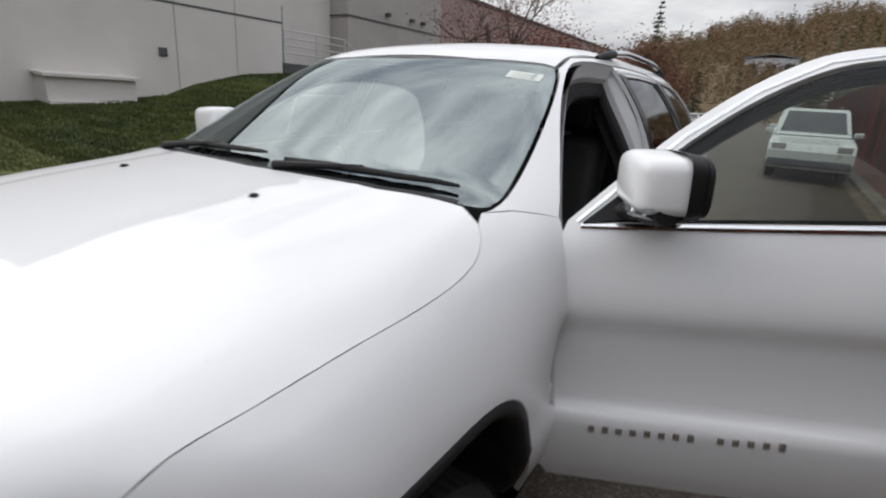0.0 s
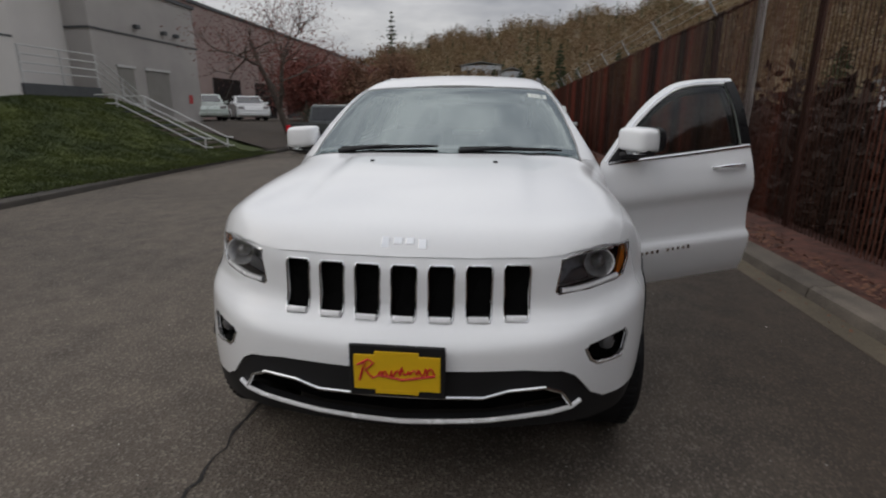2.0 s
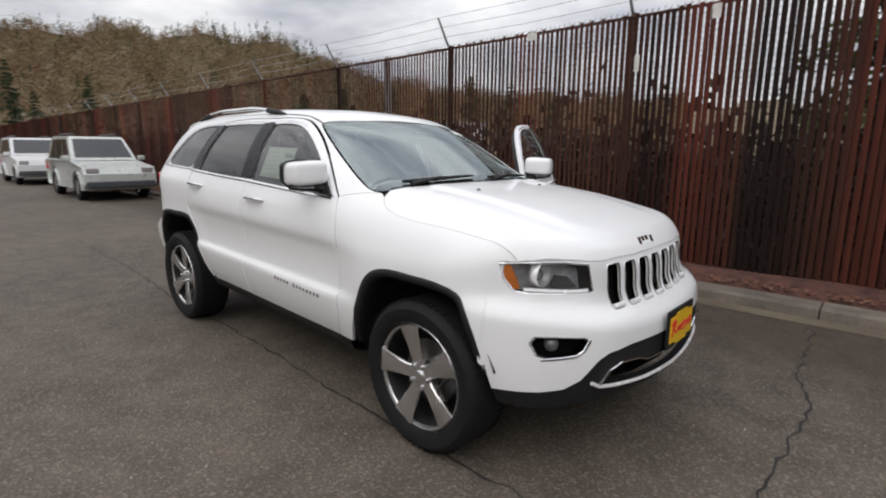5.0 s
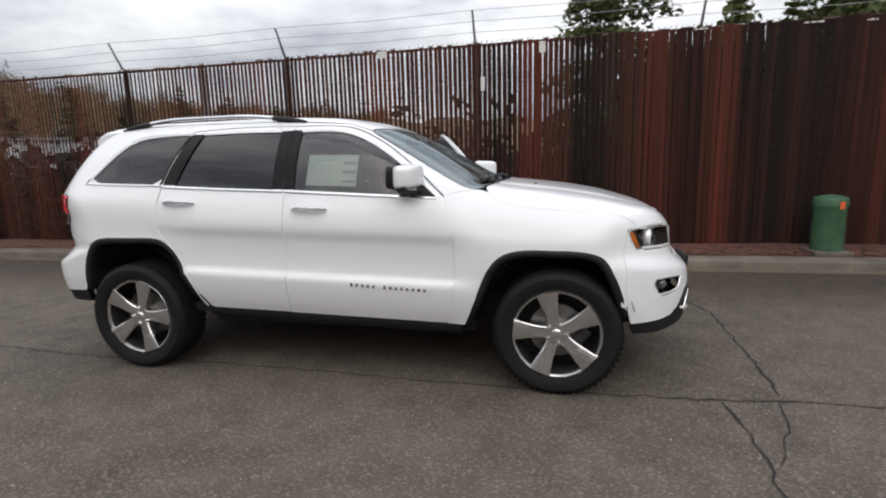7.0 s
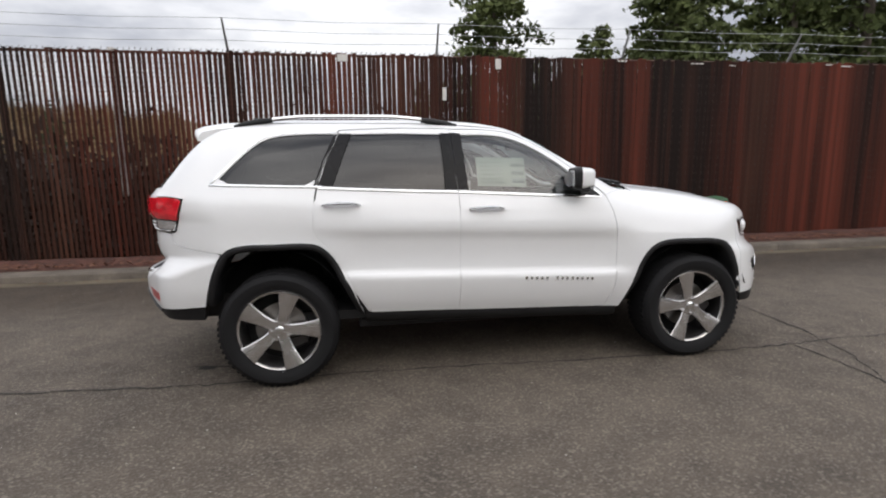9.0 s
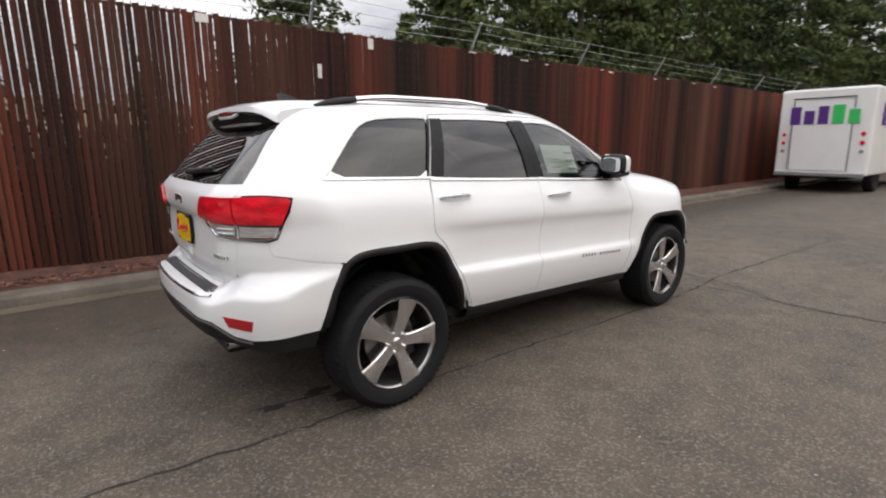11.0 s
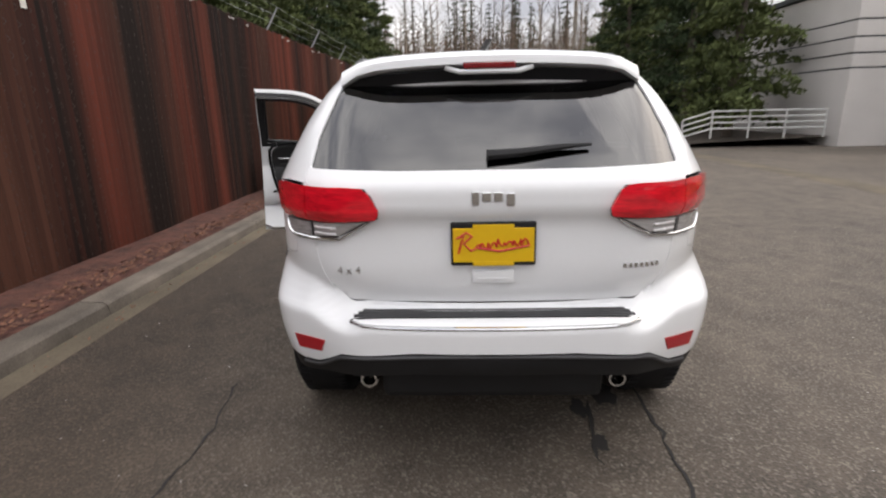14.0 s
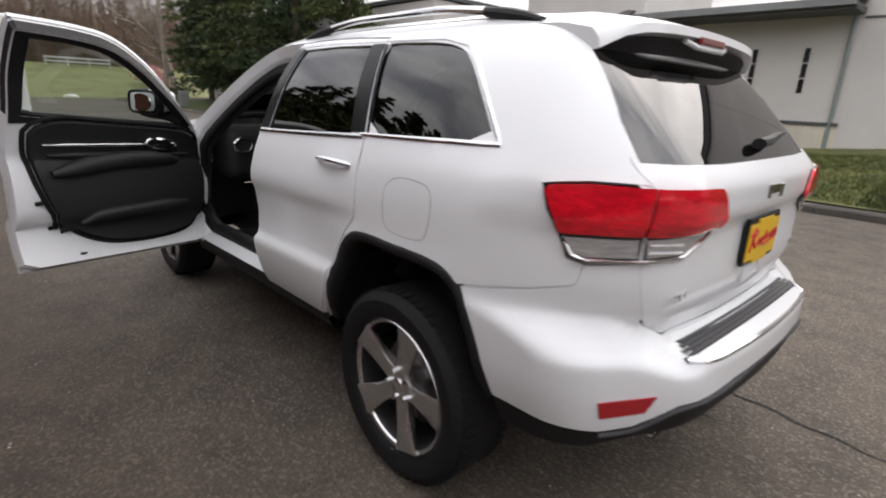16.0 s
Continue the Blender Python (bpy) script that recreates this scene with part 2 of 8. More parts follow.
FLANK = [(-0.25, 0.80), (-0.1, 0.865), (0.0, 0.90), (0.08, 0.935), (0.2, 0.966), (0.25, 0.972), (0.268, 0.966), (0.292, 0.940), (0.38, 0.934), (0.50, 0.944), (0.575, 0.966), (0.60, 0.965), (0.70, 0.942), (0.80, 0.905), (0.86, 0.882), (1.02, 0.812), (1.19, 0.70), (1.26, 0.645), (1.35, 0.56), (1.6, 0.3)]
FENDER = [(-0.25, 0.82), (-0.1, 0.872), (0.05, 0.920), (0.2, 0.952), (0.4, 0.962), (0.52, 0.955), (0.62, 0.925), (0.72, 0.885), (0.80, 0.85), (0.95, 0.80), (1.3, 0.6)]


def body(p):
    """Signed distance, roughly, of points p (n x 3) to the bodywork: below zero inside."""
    x, y, z = p[:, 0], np.abs(p[:, 1]), p[:, 2]
    # the flank, in heights above the rising sill line
    u = z - (0.43 - 0.0325 * np.clip(x, -1.6, 1.3))
    w_door = smooth_table(u, FLANK)
    w_fend = smooth_table(u, FENDER)
    f = np.clip((x - 0.72) / 0.4, 0, 1)
    r = np.clip((-x - 0.85) / 0.45, 0, 1) * np.clip((0.74 - u) / 0.32, 0, 1)
    f, r = f * f * (3 - 2 * f), r * r * (3 - 2 * r)
    f = np.maximum(f * np.clip((1.0 - u) / 0.15, 0, 1), r)
    w = w_door * (1 - f) + w_fend * f
    up = np.clip((u - 0.75) / 0.4, 0, 1)
    w = w - up * (0.085 * np.clip((-x - 0.6) / 1.4, 0, 1.3) ** 2 + 0.03 * np.clip((x - 0.1) / 0.6, 0, 1) ** 2)
    w = w - 0.042 * np.clip((-x - 1.5) / 0.6, 0, 1.5) ** 2 - 0.05 * (0.3 + 0.7 * np.clip((z - 0.72) / 0.25, 0, 1)) * np.clip((x - 1.5) / 0.4, 0, 1.4) ** 2
    ledge, back = np.clip((0.875 - z) / 0.035, 0, 1), np.clip((-x - 1.80) / 0.18, 0, 1)
    w = w - 0.010 * ledge * ledge * (3 - 2 * ledge) * back * back * (3 - 2 * back)
    side = y - w
    corner = 0.23 * y ** 2 + (1.32 - 0.22 * np.clip((0.72 - z) / 0.3, 0, 1)) * np.clip(y - 0.5, 0, None) ** 1.9
    front = x - (smooth_table(z - 0.055 * np.clip(y / 0.8, 0, 1.1) ** 2 * np.clip((z - 0.6) / 0.1, 0, 1), NOSE) - corner)
    low = np.clip((0.90 - z) / 0.14, 0, 1)
    low = low * low * (3 - 2 * low)
    chamfer = 0.5 * (y - 0.53 + np.sqrt((y - 0.53) ** 2 + 0.003))
    tail_c = 0.05 * y ** 2 + (1 - low) * 2.2 * np.clip(y - 0.52, 0, None) ** 2 + low * (0.50 * chamfer + 0.06 * y ** 2)
    lift = np.clip((y - 0.56) / 0.18, 0, 1)
    lift = 0.05 * lift * lift * (3 - 2 * lift) * np.clip((z - 0.55) / 0.15, 0, 1) * np.clip((1.0 - z) / 0.08, 0, 1)
    soft = np.clip((y - 0.46) / 0.12, 0, 1)
    soft = soft * soft * (3 - 2 * soft)
    tail = smooth_table(z - lift, TAIL)
    if soft.any():
        round_edge = sum(smooth_table(z - lift + o, TAIL) for o in (-0.045, -0.0225, 0.0, 0.0225, 0.045)) / 5
        fade = soft * np.clip((1.0 - z) / 0.1, 0, 1)
        tail = tail * (1 - fade) + round_edge * fade
    rear = -x - (tail - tail_c)
    bulge = 0.012 * np.clip((0.45 - y) / 0.06 + 0.5, 0, 1) * np.clip((x - 0.9) / 0.3, 0, 1) * np.clip((2.05 - x) / 0.3, 0, 1)
    hood = z - (smooth_table(x, HOOD) + bulge - 0.03 * y ** 2 - 0.55 * np.clip(y - 0.55, 0, None) ** 2)
    glass = 0.489 * (x - 1.10 + 0.33 * y ** 2) + 0.872 * (z - 1.245)
    roof = z - (smooth_table(x, ROOF) - 0.085 * y ** 2)
    cabin = smax(glass, roof, 0.07)
    top = smin(hood, cabin, 0.02)
    d = smax(side, top, 0.13)
    d = smax(d, front, 0.10)
    return smax(d, rear, 0.09)


def slope(p, e=0.004):
    g = np.stack([body(p + d) - body(p - d) for d in np.eye(3) * e], 1)
    return g / np.maximum(np.linalg.norm(g, axis=1, keepdims=True), 1e-9)


def cast(origins, ways, far=3.0, steps=90):
    """The first points of the bodywork along rays that start outside it."""
    lo = np.zeros(len(origins))
    found = np.zeros(len(origins), bool)
    hi = np.full(len(origins), far)
    for s in np.linspace(0, far, steps)[1:]:
        todo = ~found
        if not todo.any():
            break
        inside = body(origins[todo] + ways[todo] * s) < 0
        ids = np.where(todo)[0]
        hi[ids[inside]] = s
        found[ids[inside]] = True
        lo[ids[~inside]] = s
    for _ in range(18):
        mid = (lo + hi) / 2
        inside = body(origins + ways * mid[:, None]) < 0
        hi, lo = np.where(inside, mid, hi), np.where(inside, lo, mid)
    return origins + ways * hi[:, None]


class Flat:
    """Parallel rays along a way (towards the car)."""

    def __init__(self, way, up=(0, 0, 1)):
        self.way = np.array(way, float) / np.linalg.norm(way)
        self.u = np.cross(self.way, up)
        self.u /= np.linalg.norm(self.u)
        self.v = np.cross(self.u, self.way)

    def flat(self, p):
        return np.stack([p @ self.u, p @ self.v], 1)

    def rays(self, q):
        o = q[:, :1] * self.u + q[:, 1:] * self.v - 3.2 * self.way
        return o, np.tile(self.way, (len(q), 1)), 6.4


class Round:
    """Rays that run level towards an upright axis at x = centre, from ahead (sign 1) or behind (-1)."""

    def __init__(self, centre, sign):
        self.c, self.s = centre, sign

    def flat(self, p):
        return np.stack([np.arctan2(p[:, 1], self.s * (p[:, 0] - self.c)), p[:, 2]], 1)

    def rays(self, q):
        d = np.stack([self.s * np.cos(q[:, 0]), np.sin(q[:, 0]), 0 * q[:, 0]], 1)
        return np.stack([self.c + 1.6 * d[:, 0], 1.6 * d[:, 1], q[:, 1]], 1), -d, 1.55


RIGHT, LEFT, TOP = Flat((0, 1, 0)), Flat((0, -1, 0)), Flat((0, 0, -1), (1, 0, 0))
AHEAD, BEHIND = Flat((-1, 0, 0)), Flat((1, 0, 0))


def on_side(pts, s=-1):
    """Points of the flank from (x, z); s = -1 the car's right, 1 its left."""
    q = np.array([(x, s * 2.0, z) for x, z in pts], float)
    return cast(q, np.tile((0, -s, 0), (len(q), 1)).astype(float), 2.0)


def on_top(pts):
    q = np.array([(x, y, 2.5) for x, y in pts], float)
    return cast(q, np.tile((0.0, 0, -1), (len(q), 1)), 2.2)


def on_ledge(pts):
    """Points of the rear bumper's ledge, below the overhang of the gate."""
    q = np.array([(x, y, 0.79) for x, y in pts], float)
    return cast(q, np.tile((0.0, 0, -1), (len(q), 1)), 0.5, 60)


def on_front(pts, s=1):
    """Points of the nose (s = 1) or the tail (-1) from (y, z)."""
    q = np.array([(s * 3.2, y, z) for y, z in pts], float)
    return cast(q, np.tile((-float(s), 0, 0), (len(q), 1)), 3.0)


def rounded(loop, times=2, keep=0.25):
    loop = np.array(loop, float)
    for _ in range(times):
        nxt = np.roll(loop, -1, 0)
        loop = np.stack([loop * (1 - keep) + nxt * keep, loop * keep + nxt * (1 - keep)], 1).reshape(-1, loop.shape[1])
    return loop


def resampled(loop, step):
    out = []
    for a, b in zip(loop, np.roll(loop, -1, 0)):
        n = max(1, int(np.ceil(np.linalg.norm(b - a) / step)))
        out += [a + (b - a) * i / n for i in range(n)]
    return np.array(out)


def shrunk(loop, g):
    if not g:
        return loop
    area = np.sum(loop[:, 0] * np.roll(loop[:, 1], -1) - np.roll(loop[:, 0], -1) * loop[:, 1])
    t = np.roll(loop, -1, 0) - np.roll(loop, 1, 0)
    n = np.stack([-t[:, 1], t[:, 0]], 1) / np.maximum(np.linalg.norm(t, axis=1, keepdims=True), 1e-9)
    return loop + n * g * np.sign(area)


def within(q, loop):
    a, b = loop, np.roll(loop, -1, 0)
    hit = np.zeros(len(q), bool)
    for (x0, y0), (x1, y1) in zip(a, b):
        if y0 == y1:
            continue
        c = (q[:, 1] > min(y0, y1)) & (q[:, 1] <= max(y0, y1))
        hit ^= c & (q[:, 0] < x0 + (q[:, 1] - y0) * (x1 - x0) / (y1 - y0))
    return hit


def biggest(tris):
    """The largest connected run of triangles."""
    root = list(range(int(tris.max()) + 1))

    def find(i):
        while root[i] != i:
            root[i] = root[root[i]]
            i = root[i]
        return i

    for a, b, c in tris:
        root[find(int(a))] = find(int(b))
        root[find(int(b))] = find(int(c))
    tags = np.array([find(int(t[0])) for t in tris])
    names, counts = np.unique(tags, return_counts=True)
    return tris[tags == names[counts.argmax()]]


def curve(pts, per=4, closed=False):
    """Smooth line through points."""
    p = np.array(pts, float)
    n = len(p)
    t = np.zeros_like(p)
    seg = np.linalg.norm(np.diff(p, axis=0), axis=1)
    for i in range(n):
        a, b = max(i - 1, 0), min(i + 1, n - 1)
        t[i] = (p[b] - p[a]) / max(seg[a:b].sum(), 1e-9)
    out = []
    for i in range(n - 1):
        for k in range(per):
            s = k / per
            h = s * s * (3 - 2 * s)
            out.append(p[i] * (1 - h) + p[i + 1] * h + seg[i] * (t[i] * s * (1 - s) ** 2 - t[i + 1] * s * s * (1 - s)))
    return [tuple(q) for q in out] + [tuple(p[-1])]


def bent(pts, corners, per=4, closed=True):
    """Smooth runs between the corners of an outline."""
    pts = list(pts)
    ids = list(corners)
    out = []
    if closed:
        runs = list(zip(ids, ids[1:] + [ids[0] + len(pts)]))
    else:
        ids = sorted({0, len(pts) - 1, *ids})
        runs = list(zip(ids, ids[1:]))
    for a, b in runs:
        out += curve([pts[i % len(pts)] for i in range(a, b + 1)], per)[:-1]
    return out + ([] if closed else [tuple(pts[-1])])


def patch(outline, view, holes=(), step=0.03, gap=0.0008, lift=0.0):
    """A piece of the bodywork inside an outline of 3D points, with holes: places, normals, triangles."""
    scale = 1.0
    loops = [shrunk(resampled(view.flat(np.array(outline)), step), gap)]
    loops += [shrunk(resampled(view.flat(np.array(h)), step), -gap) for h in holes]
    lo, hi = loops[0].min(0), loops[0].max(0)
    gx, gy = np.meshgrid(np.arange(lo[0] + step / 2, hi[0], step), np.arange(lo[1] + step / 2, hi[1], step))
    q = np.stack([gx.ravel(), gy.ravel()], 1)
    q = q[within(q, loops[0])]
    for h in loops[1:]:
        q = q[~within(q, h)]
    edge = np.concatenate([np.concatenate([l, (l + np.roll(l, -1, 0)) / 2]) for l in loops])
    if len(q):
        near = np.min(((q[:, None, :] - edge[None]) ** 2).sum(-1), 1) if len(q) * len(edge) < 4e6 else np.concatenate(
            [np.min(((c[:, None, :] - edge[None]) ** 2).sum(-1), 1) for c in np.array_split(q, 12)])
        q = q[near > (0.45 * step) ** 2]
    verts, edges = [], []
    for l in loops:
        n0 = len(verts)
        verts += [Vector(v) for v in l]
        edges += [(n0 + i, n0 + (i + 1) % len(l)) for i in range(len(l))]
    verts += [Vector(v) for v in q]
    out = delaunay_2d_cdt(verts, edges, [], 1, 1e-5)
    v2 = np.array([tuple(v) for v in out[0]])
    tris = np.array([f for f in out[2] if len(f) == 3])
    mid = v2[tris].mean(1)
    ok = within(mid, loops[0])
    for h in loops[1:]:
        ok &= ~within(mid, h)
    tris = biggest(tris[ok])
    p = cast(*view.rays(v2))
    n = slope(p)
    a, b, c = p[tris[:, 0]], p[tris[:, 1]], p[tris[:, 2]]
    flip = np.einsum("ij,ij->i", np.cross(b - a, c - a), n[tris[:, 0]]) < 0
    tris[flip] = tris[flip][:, ::-1]
    return p + n * lift, n, tris


def skin(name, pieces, material, parent, label="", depth=0.018):
    """One mesh from patches, each with an edge that turns inwards."""
    places, normals, faces = [], [], []
    for p, n, tris in pieces:
        base = sum(len(q) for q in places)
        places.append(p), normals.append(n)
        faces += [tuple(int(i) + base for i in t) for t in tris]
        if depth:
            count = {}
            for t in tris:
                for i in range(3):
                    count[(t[i], t[(i + 1) % 3])] = 1
            rim = [e for e in count if (e[1], e[0]) not in count]
            ids = sorted({i for e in rim for i in e})
            at = {v: k for k, v in enumerate(ids)}
            b2 = base + len(p)
            places.append(p[ids] - n[ids] * depth)
            normals.append(n[ids])
            faces += [(base + int(b), base + int(a), b2 + at[a], b2 + at[b]) for a, b in rim]
    places, normals = np.concatenate(places), np.concatenate(normals)
    mesh = bpy.data.meshes.new(name)
    mesh.from_pydata([tuple(v) for v in places], [], faces)
    mesh.materials.append(material)
    mesh.polygons.foreach_set("use_smooth", [len(f) == 3 for f in faces])
    mesh.update()
    if depth:
        mesh.set_sharp_from_angle(angle=radians(55))
    mesh.normals_split_custom_set_from_vertices([tuple(v) for v in normals]) if not depth else None
    ob = new(name, mesh)
    ob.parent = parent
    if label:
        tagged(ob, label)
    return ob


# ---- ground and street ----
def asphalt():
    m, nt, b = nodes_of("worn asphalt")
    N, L = nt.nodes.new, nt.links.new
    co = N("ShaderNodeTexCoord")
    broad, patchy, grain = N("ShaderNodeTexNoise"), N("ShaderNodeTexNoise"), N("ShaderNodeTexNoise")
    for n, sc, d in ((broad, 0.35, 6), (patchy, 4.0, 5), (grain, 70.0, 3)):
        n.inputs["Scale"].default_value, n.inputs["Detail"].default_value = sc, d
        L(co.outputs["Object"], n.inputs["Vector"])
    stones = N("ShaderNodeTexVoronoi")
    stones.inputs["Scale"].default_value = 85
    L(co.outputs["Object"], stones.inputs["Vector"])
    speck = N("ShaderNodeMapRange")
    speck.inputs["From Min"].default_value, speck.inputs["From Max"].default_value = 0.70, 0.95
    sep = N("ShaderNodeSeparateColor")
    L(stones.outputs["Color"], sep.inputs[0]), L(sep.outputs[0], speck.inputs["Value"])
    ramp = N("ShaderNodeValToRGB")
    ramp.color_ramp.elements[0].position, ramp.color_ramp.elements[0].color = 0.33, (0.046, 0.037, 0.029, 1)
    ramp.color_ramp.elements[1].position, ramp.color_ramp.elements[1].color = 0.68, (0.124, 0.101, 0.078, 1)
    mixn = N("ShaderNodeMath")
    mixn.operation = "MULTIPLY_ADD"
    mixn.inputs[1].default_value = 0.5
    half = N("ShaderNodeMath")
    half.operation = "MULTIPLY"
    half.inputs[1].default_value = 0.5
    L(patchy.outputs["Fac"], half.inputs[0])
    L(broad.outputs["Fac"], mixn.inputs[0]), L(half.outputs[0], mixn.inputs[2])
    L(mixn.outputs[0], ramp.inputs[0])
    gr = N("ShaderNodeMix")
    gr.data_type, gr.blend_type = "RGBA", "OVERLAY"
    gr.inputs["Factor"].default_value = 0.85
    L(ramp.outputs[0], gr.inputs["A"]), L(grain.outputs["Fac"], gr.inputs["B"])
    sp = N("ShaderNodeMix")
    sp.data_type = "RGBA"
    sp.inputs["B"].default_value = (0.32, 0.275, 0.225, 1)
    k = N("ShaderNodeMath")
    k.operation = "MULTIPLY"
    k.inputs[1].default_value = 0.34
    L(speck.outputs[0], k.inputs[0]), L(k.outputs[0], sp.inputs["Factor"]), L(gr.outputs["Result"], sp.inputs["A"])
    # the fence's shade on the street put into the colour, with a ragged edge
    xyz, edge, fence_shade = N("ShaderNodeSeparateXYZ"), N("ShaderNodeMath"), N("ShaderNodeMapRange")
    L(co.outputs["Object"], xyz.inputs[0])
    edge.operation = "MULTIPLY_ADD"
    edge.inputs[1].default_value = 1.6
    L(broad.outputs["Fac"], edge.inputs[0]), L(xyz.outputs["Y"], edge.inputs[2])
    fence_shade.interpolation_type = "SMOOTHSTEP"
    fence_shade.inputs["From Min"].default_value, fence_shade.inputs["From Max"].default_value = 1.4, 3.0
    fence_shade.inputs["To Min"].default_value, fence_shade.inputs["To Max"].default_value = 0.0, 0.78
    L(edge.outputs[0], fence_shade.inputs["Value"])
    shade_tint = N("ShaderNodeMix")
    shade_tint.data_type, shade_tint.blend_type = "RGBA", "MULTIPLY"
    shade_tint.inputs["B"].default_value = (0.34, 0.27, 0.20, 1)
    L(fence_shade.outputs[0], shade_tint.inputs["Factor"]), L(sp.outputs["Result"], shade_tint.inputs["A"])
    L(shade_tint.outputs["Result"], b.inputs["Base Color"])
    b.inputs["Roughness"].default_value = 0.82
    bp = N("ShaderNodeBump")
    bp.inputs["Distance"].default_value = 0.006
    bp.inputs["Strength"].default_value = 0.8
    L(stones.outputs["Distance"], bp.inputs["Height"]), L(bp.outputs[0], b.inputs["Normal"])
    return m


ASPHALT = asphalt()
CONCRETE = paint("weathered concrete", (0.125, 0.105, 0.085), 0.85, vary=0.5, scale=2.5, fine=80, bump=0.003, each=0.12)
GUTTER = paint("tan concrete gutter", (0.105, 0.085, 0.058), 0.9, vary=0.4, scale=1.5, fine=60, bump=0.002, each=0.1)
MULCH = paint("red-brown bark mulch", (0.058, 0.024, 0.018), 0.95, vary=0.55, scale=9, fine=90, bump=0.02, second=(0.14, 0.055, 0.038))
CRACK = paint("dark crack filler", (0.022, 0.020, 0.019), 0.9, vary=0.3, scale=6)
GRASS = paint("spring grass", (0.034, 0.056, 0.008), 0.9, vary=0.4, scale=0.9, fine=40, bump=0.02, second=(0.080, 0.098, 0.017))
PALE_GRASS = paint("pale verge grass", (0.070, 0.092, 0.018), 0.95, vary=0.35, scale=1.4, fine=40, bump=0.02, second=(0.135, 0.140, 0.042))
MEADOW = paint("rough meadow grass", (0.165, 0.155, 0.060), 0.95, vary=0.35, scale=0.4, fine=12, bump=0.03, second=(0.18, 0.20, 0.075))
SOIL = paint("dark bare soil", (0.05, 0.038, 0.028), 0.95, vary=0.4, scale=3, fine=40, bump=0.01)

bm = bmesh.new()
bmesh.ops.create_grid(bm, x_segments=2, y_segments=2, size=2500)
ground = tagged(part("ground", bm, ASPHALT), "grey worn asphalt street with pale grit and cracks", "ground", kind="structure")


def strip(name, rows, material, label, category, kind="structure", smooth=True):
    """A surface through rows of equally many points."""
    k = len(rows[0])
    verts = [p for r in rows for p in r]
    faces = [(i * k + j, (i + 1) * k + j, (i + 1) * k + j + 1, i * k + j + 1) for i in range(len(rows) - 1) for j in range(k - 1)]
    return tagged(raw(name, verts, faces, material, None, "", smooth), label, category, kind=kind)


def crack(pts, width, name="crack"):
    """A ragged crack that lies in the asphalt."""
    random.seed(len(pts) * 7 + int(100 * width))
    path = []
    for (x0, y0), (x1, y1) in zip(pts, pts[1:]):
        n = max(2, int(math.hypot(x1 - x0, y1 - y0) / 0.07))
        for i in range(n):
            t = i / n
            path.append((x0 + (x1 - x0) * t + random.uniform(-0.018, 0.018), y0 + (y1 - y0) * t + random.uniform(-0.018, 0.018)))
    verts, faces = [], []
    for i, (x, y) in enumerate(path):
        a, b = path[max(i - 1, 0)], path[min(i + 1, len(path) - 1)]
        d = math.hypot(b[0] - a[0], b[1] - a[1]) or 1
        nx, ny = -(b[1] - a[1]) / d, (b[0] - a[0]) / d
        w = width * random.uniform(0.25, 1.0) / 2 * (0.2 if i in (0, len(path) - 1) else 1)
        verts += [(x + nx * w, y + ny * w, 0.004), (x - nx * w, y - ny * w, 0.004)]
    faces = [(2 * i, 2 * i + 1, 2 * i + 3, 2 * i + 2) for i in range(len(path) - 1)]
    tagged(raw(name, verts, faces, CRACK), "thin dark crack in the asphalt", "crack", kind="structure")


crack([(-7.0, -0.62), (-3.2, -0.72), (-1.9, -0.83), (-0.9, -0.80), (0.0, -0.84), (1.2, -0.90), (2.4, -0.88), (2.75, -0.82), (3.6, -0.84), (6.5, -0.95)], 0.022)
crack([(2.62, 2.5), (2.68, 1.4), (2.82, 0.9), (2.8, 0.35), (2.78, -0.3), (2.74, -0.82)], 0.022)
crack([(2.38, -0.88), (2.42, -1.25), (2.38, -1.8), (2.45, -2.6), (2.35, -3.6)], 0.024)
crack([(2.74, -0.82), (2.60, -1.2), (2.42, -1.6)], 0.012)
crack([(-2.6, 1.42), (-2.0, 1.36), (-1.4, 1.45)], 0.02)
crack([(-1.7, -0.55), (-2.0, -0.5), (-2.3, -0.47)], 0.03)
for x, y, r in ((-1.62, -0.62, 0.10), (-1.75, -0.48, 0.06), (-1.5, -0.75, 0.05), (-2.05, -0.52, 0.05)):
    bm = bmesh.new()
    random.seed(int(1000 * r) + 3)
    loop = [(x + r * random.uniform(0.5, 1.1) * math.cos(a) * 1.6, y + r * random.uniform(0.4, 1.0) * math.sin(a), 0.005) for a in np.linspace(0, 2 * math.pi, 19)[:-1]]
    vs = [bm.verts.new(p) for p in loop]
    bm.faces.new(vs)
    tagged(part("oil_stain", bm, CRACK), "small dark oil stain on the asphalt", "stain", kind="structure")

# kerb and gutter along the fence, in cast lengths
DARK_KERB = paint("dark kerb concrete", (0.055, 0.048, 0.040), 0.85, vary=0.45, scale=2.5, fine=80, bump=0.003, each=0.15)


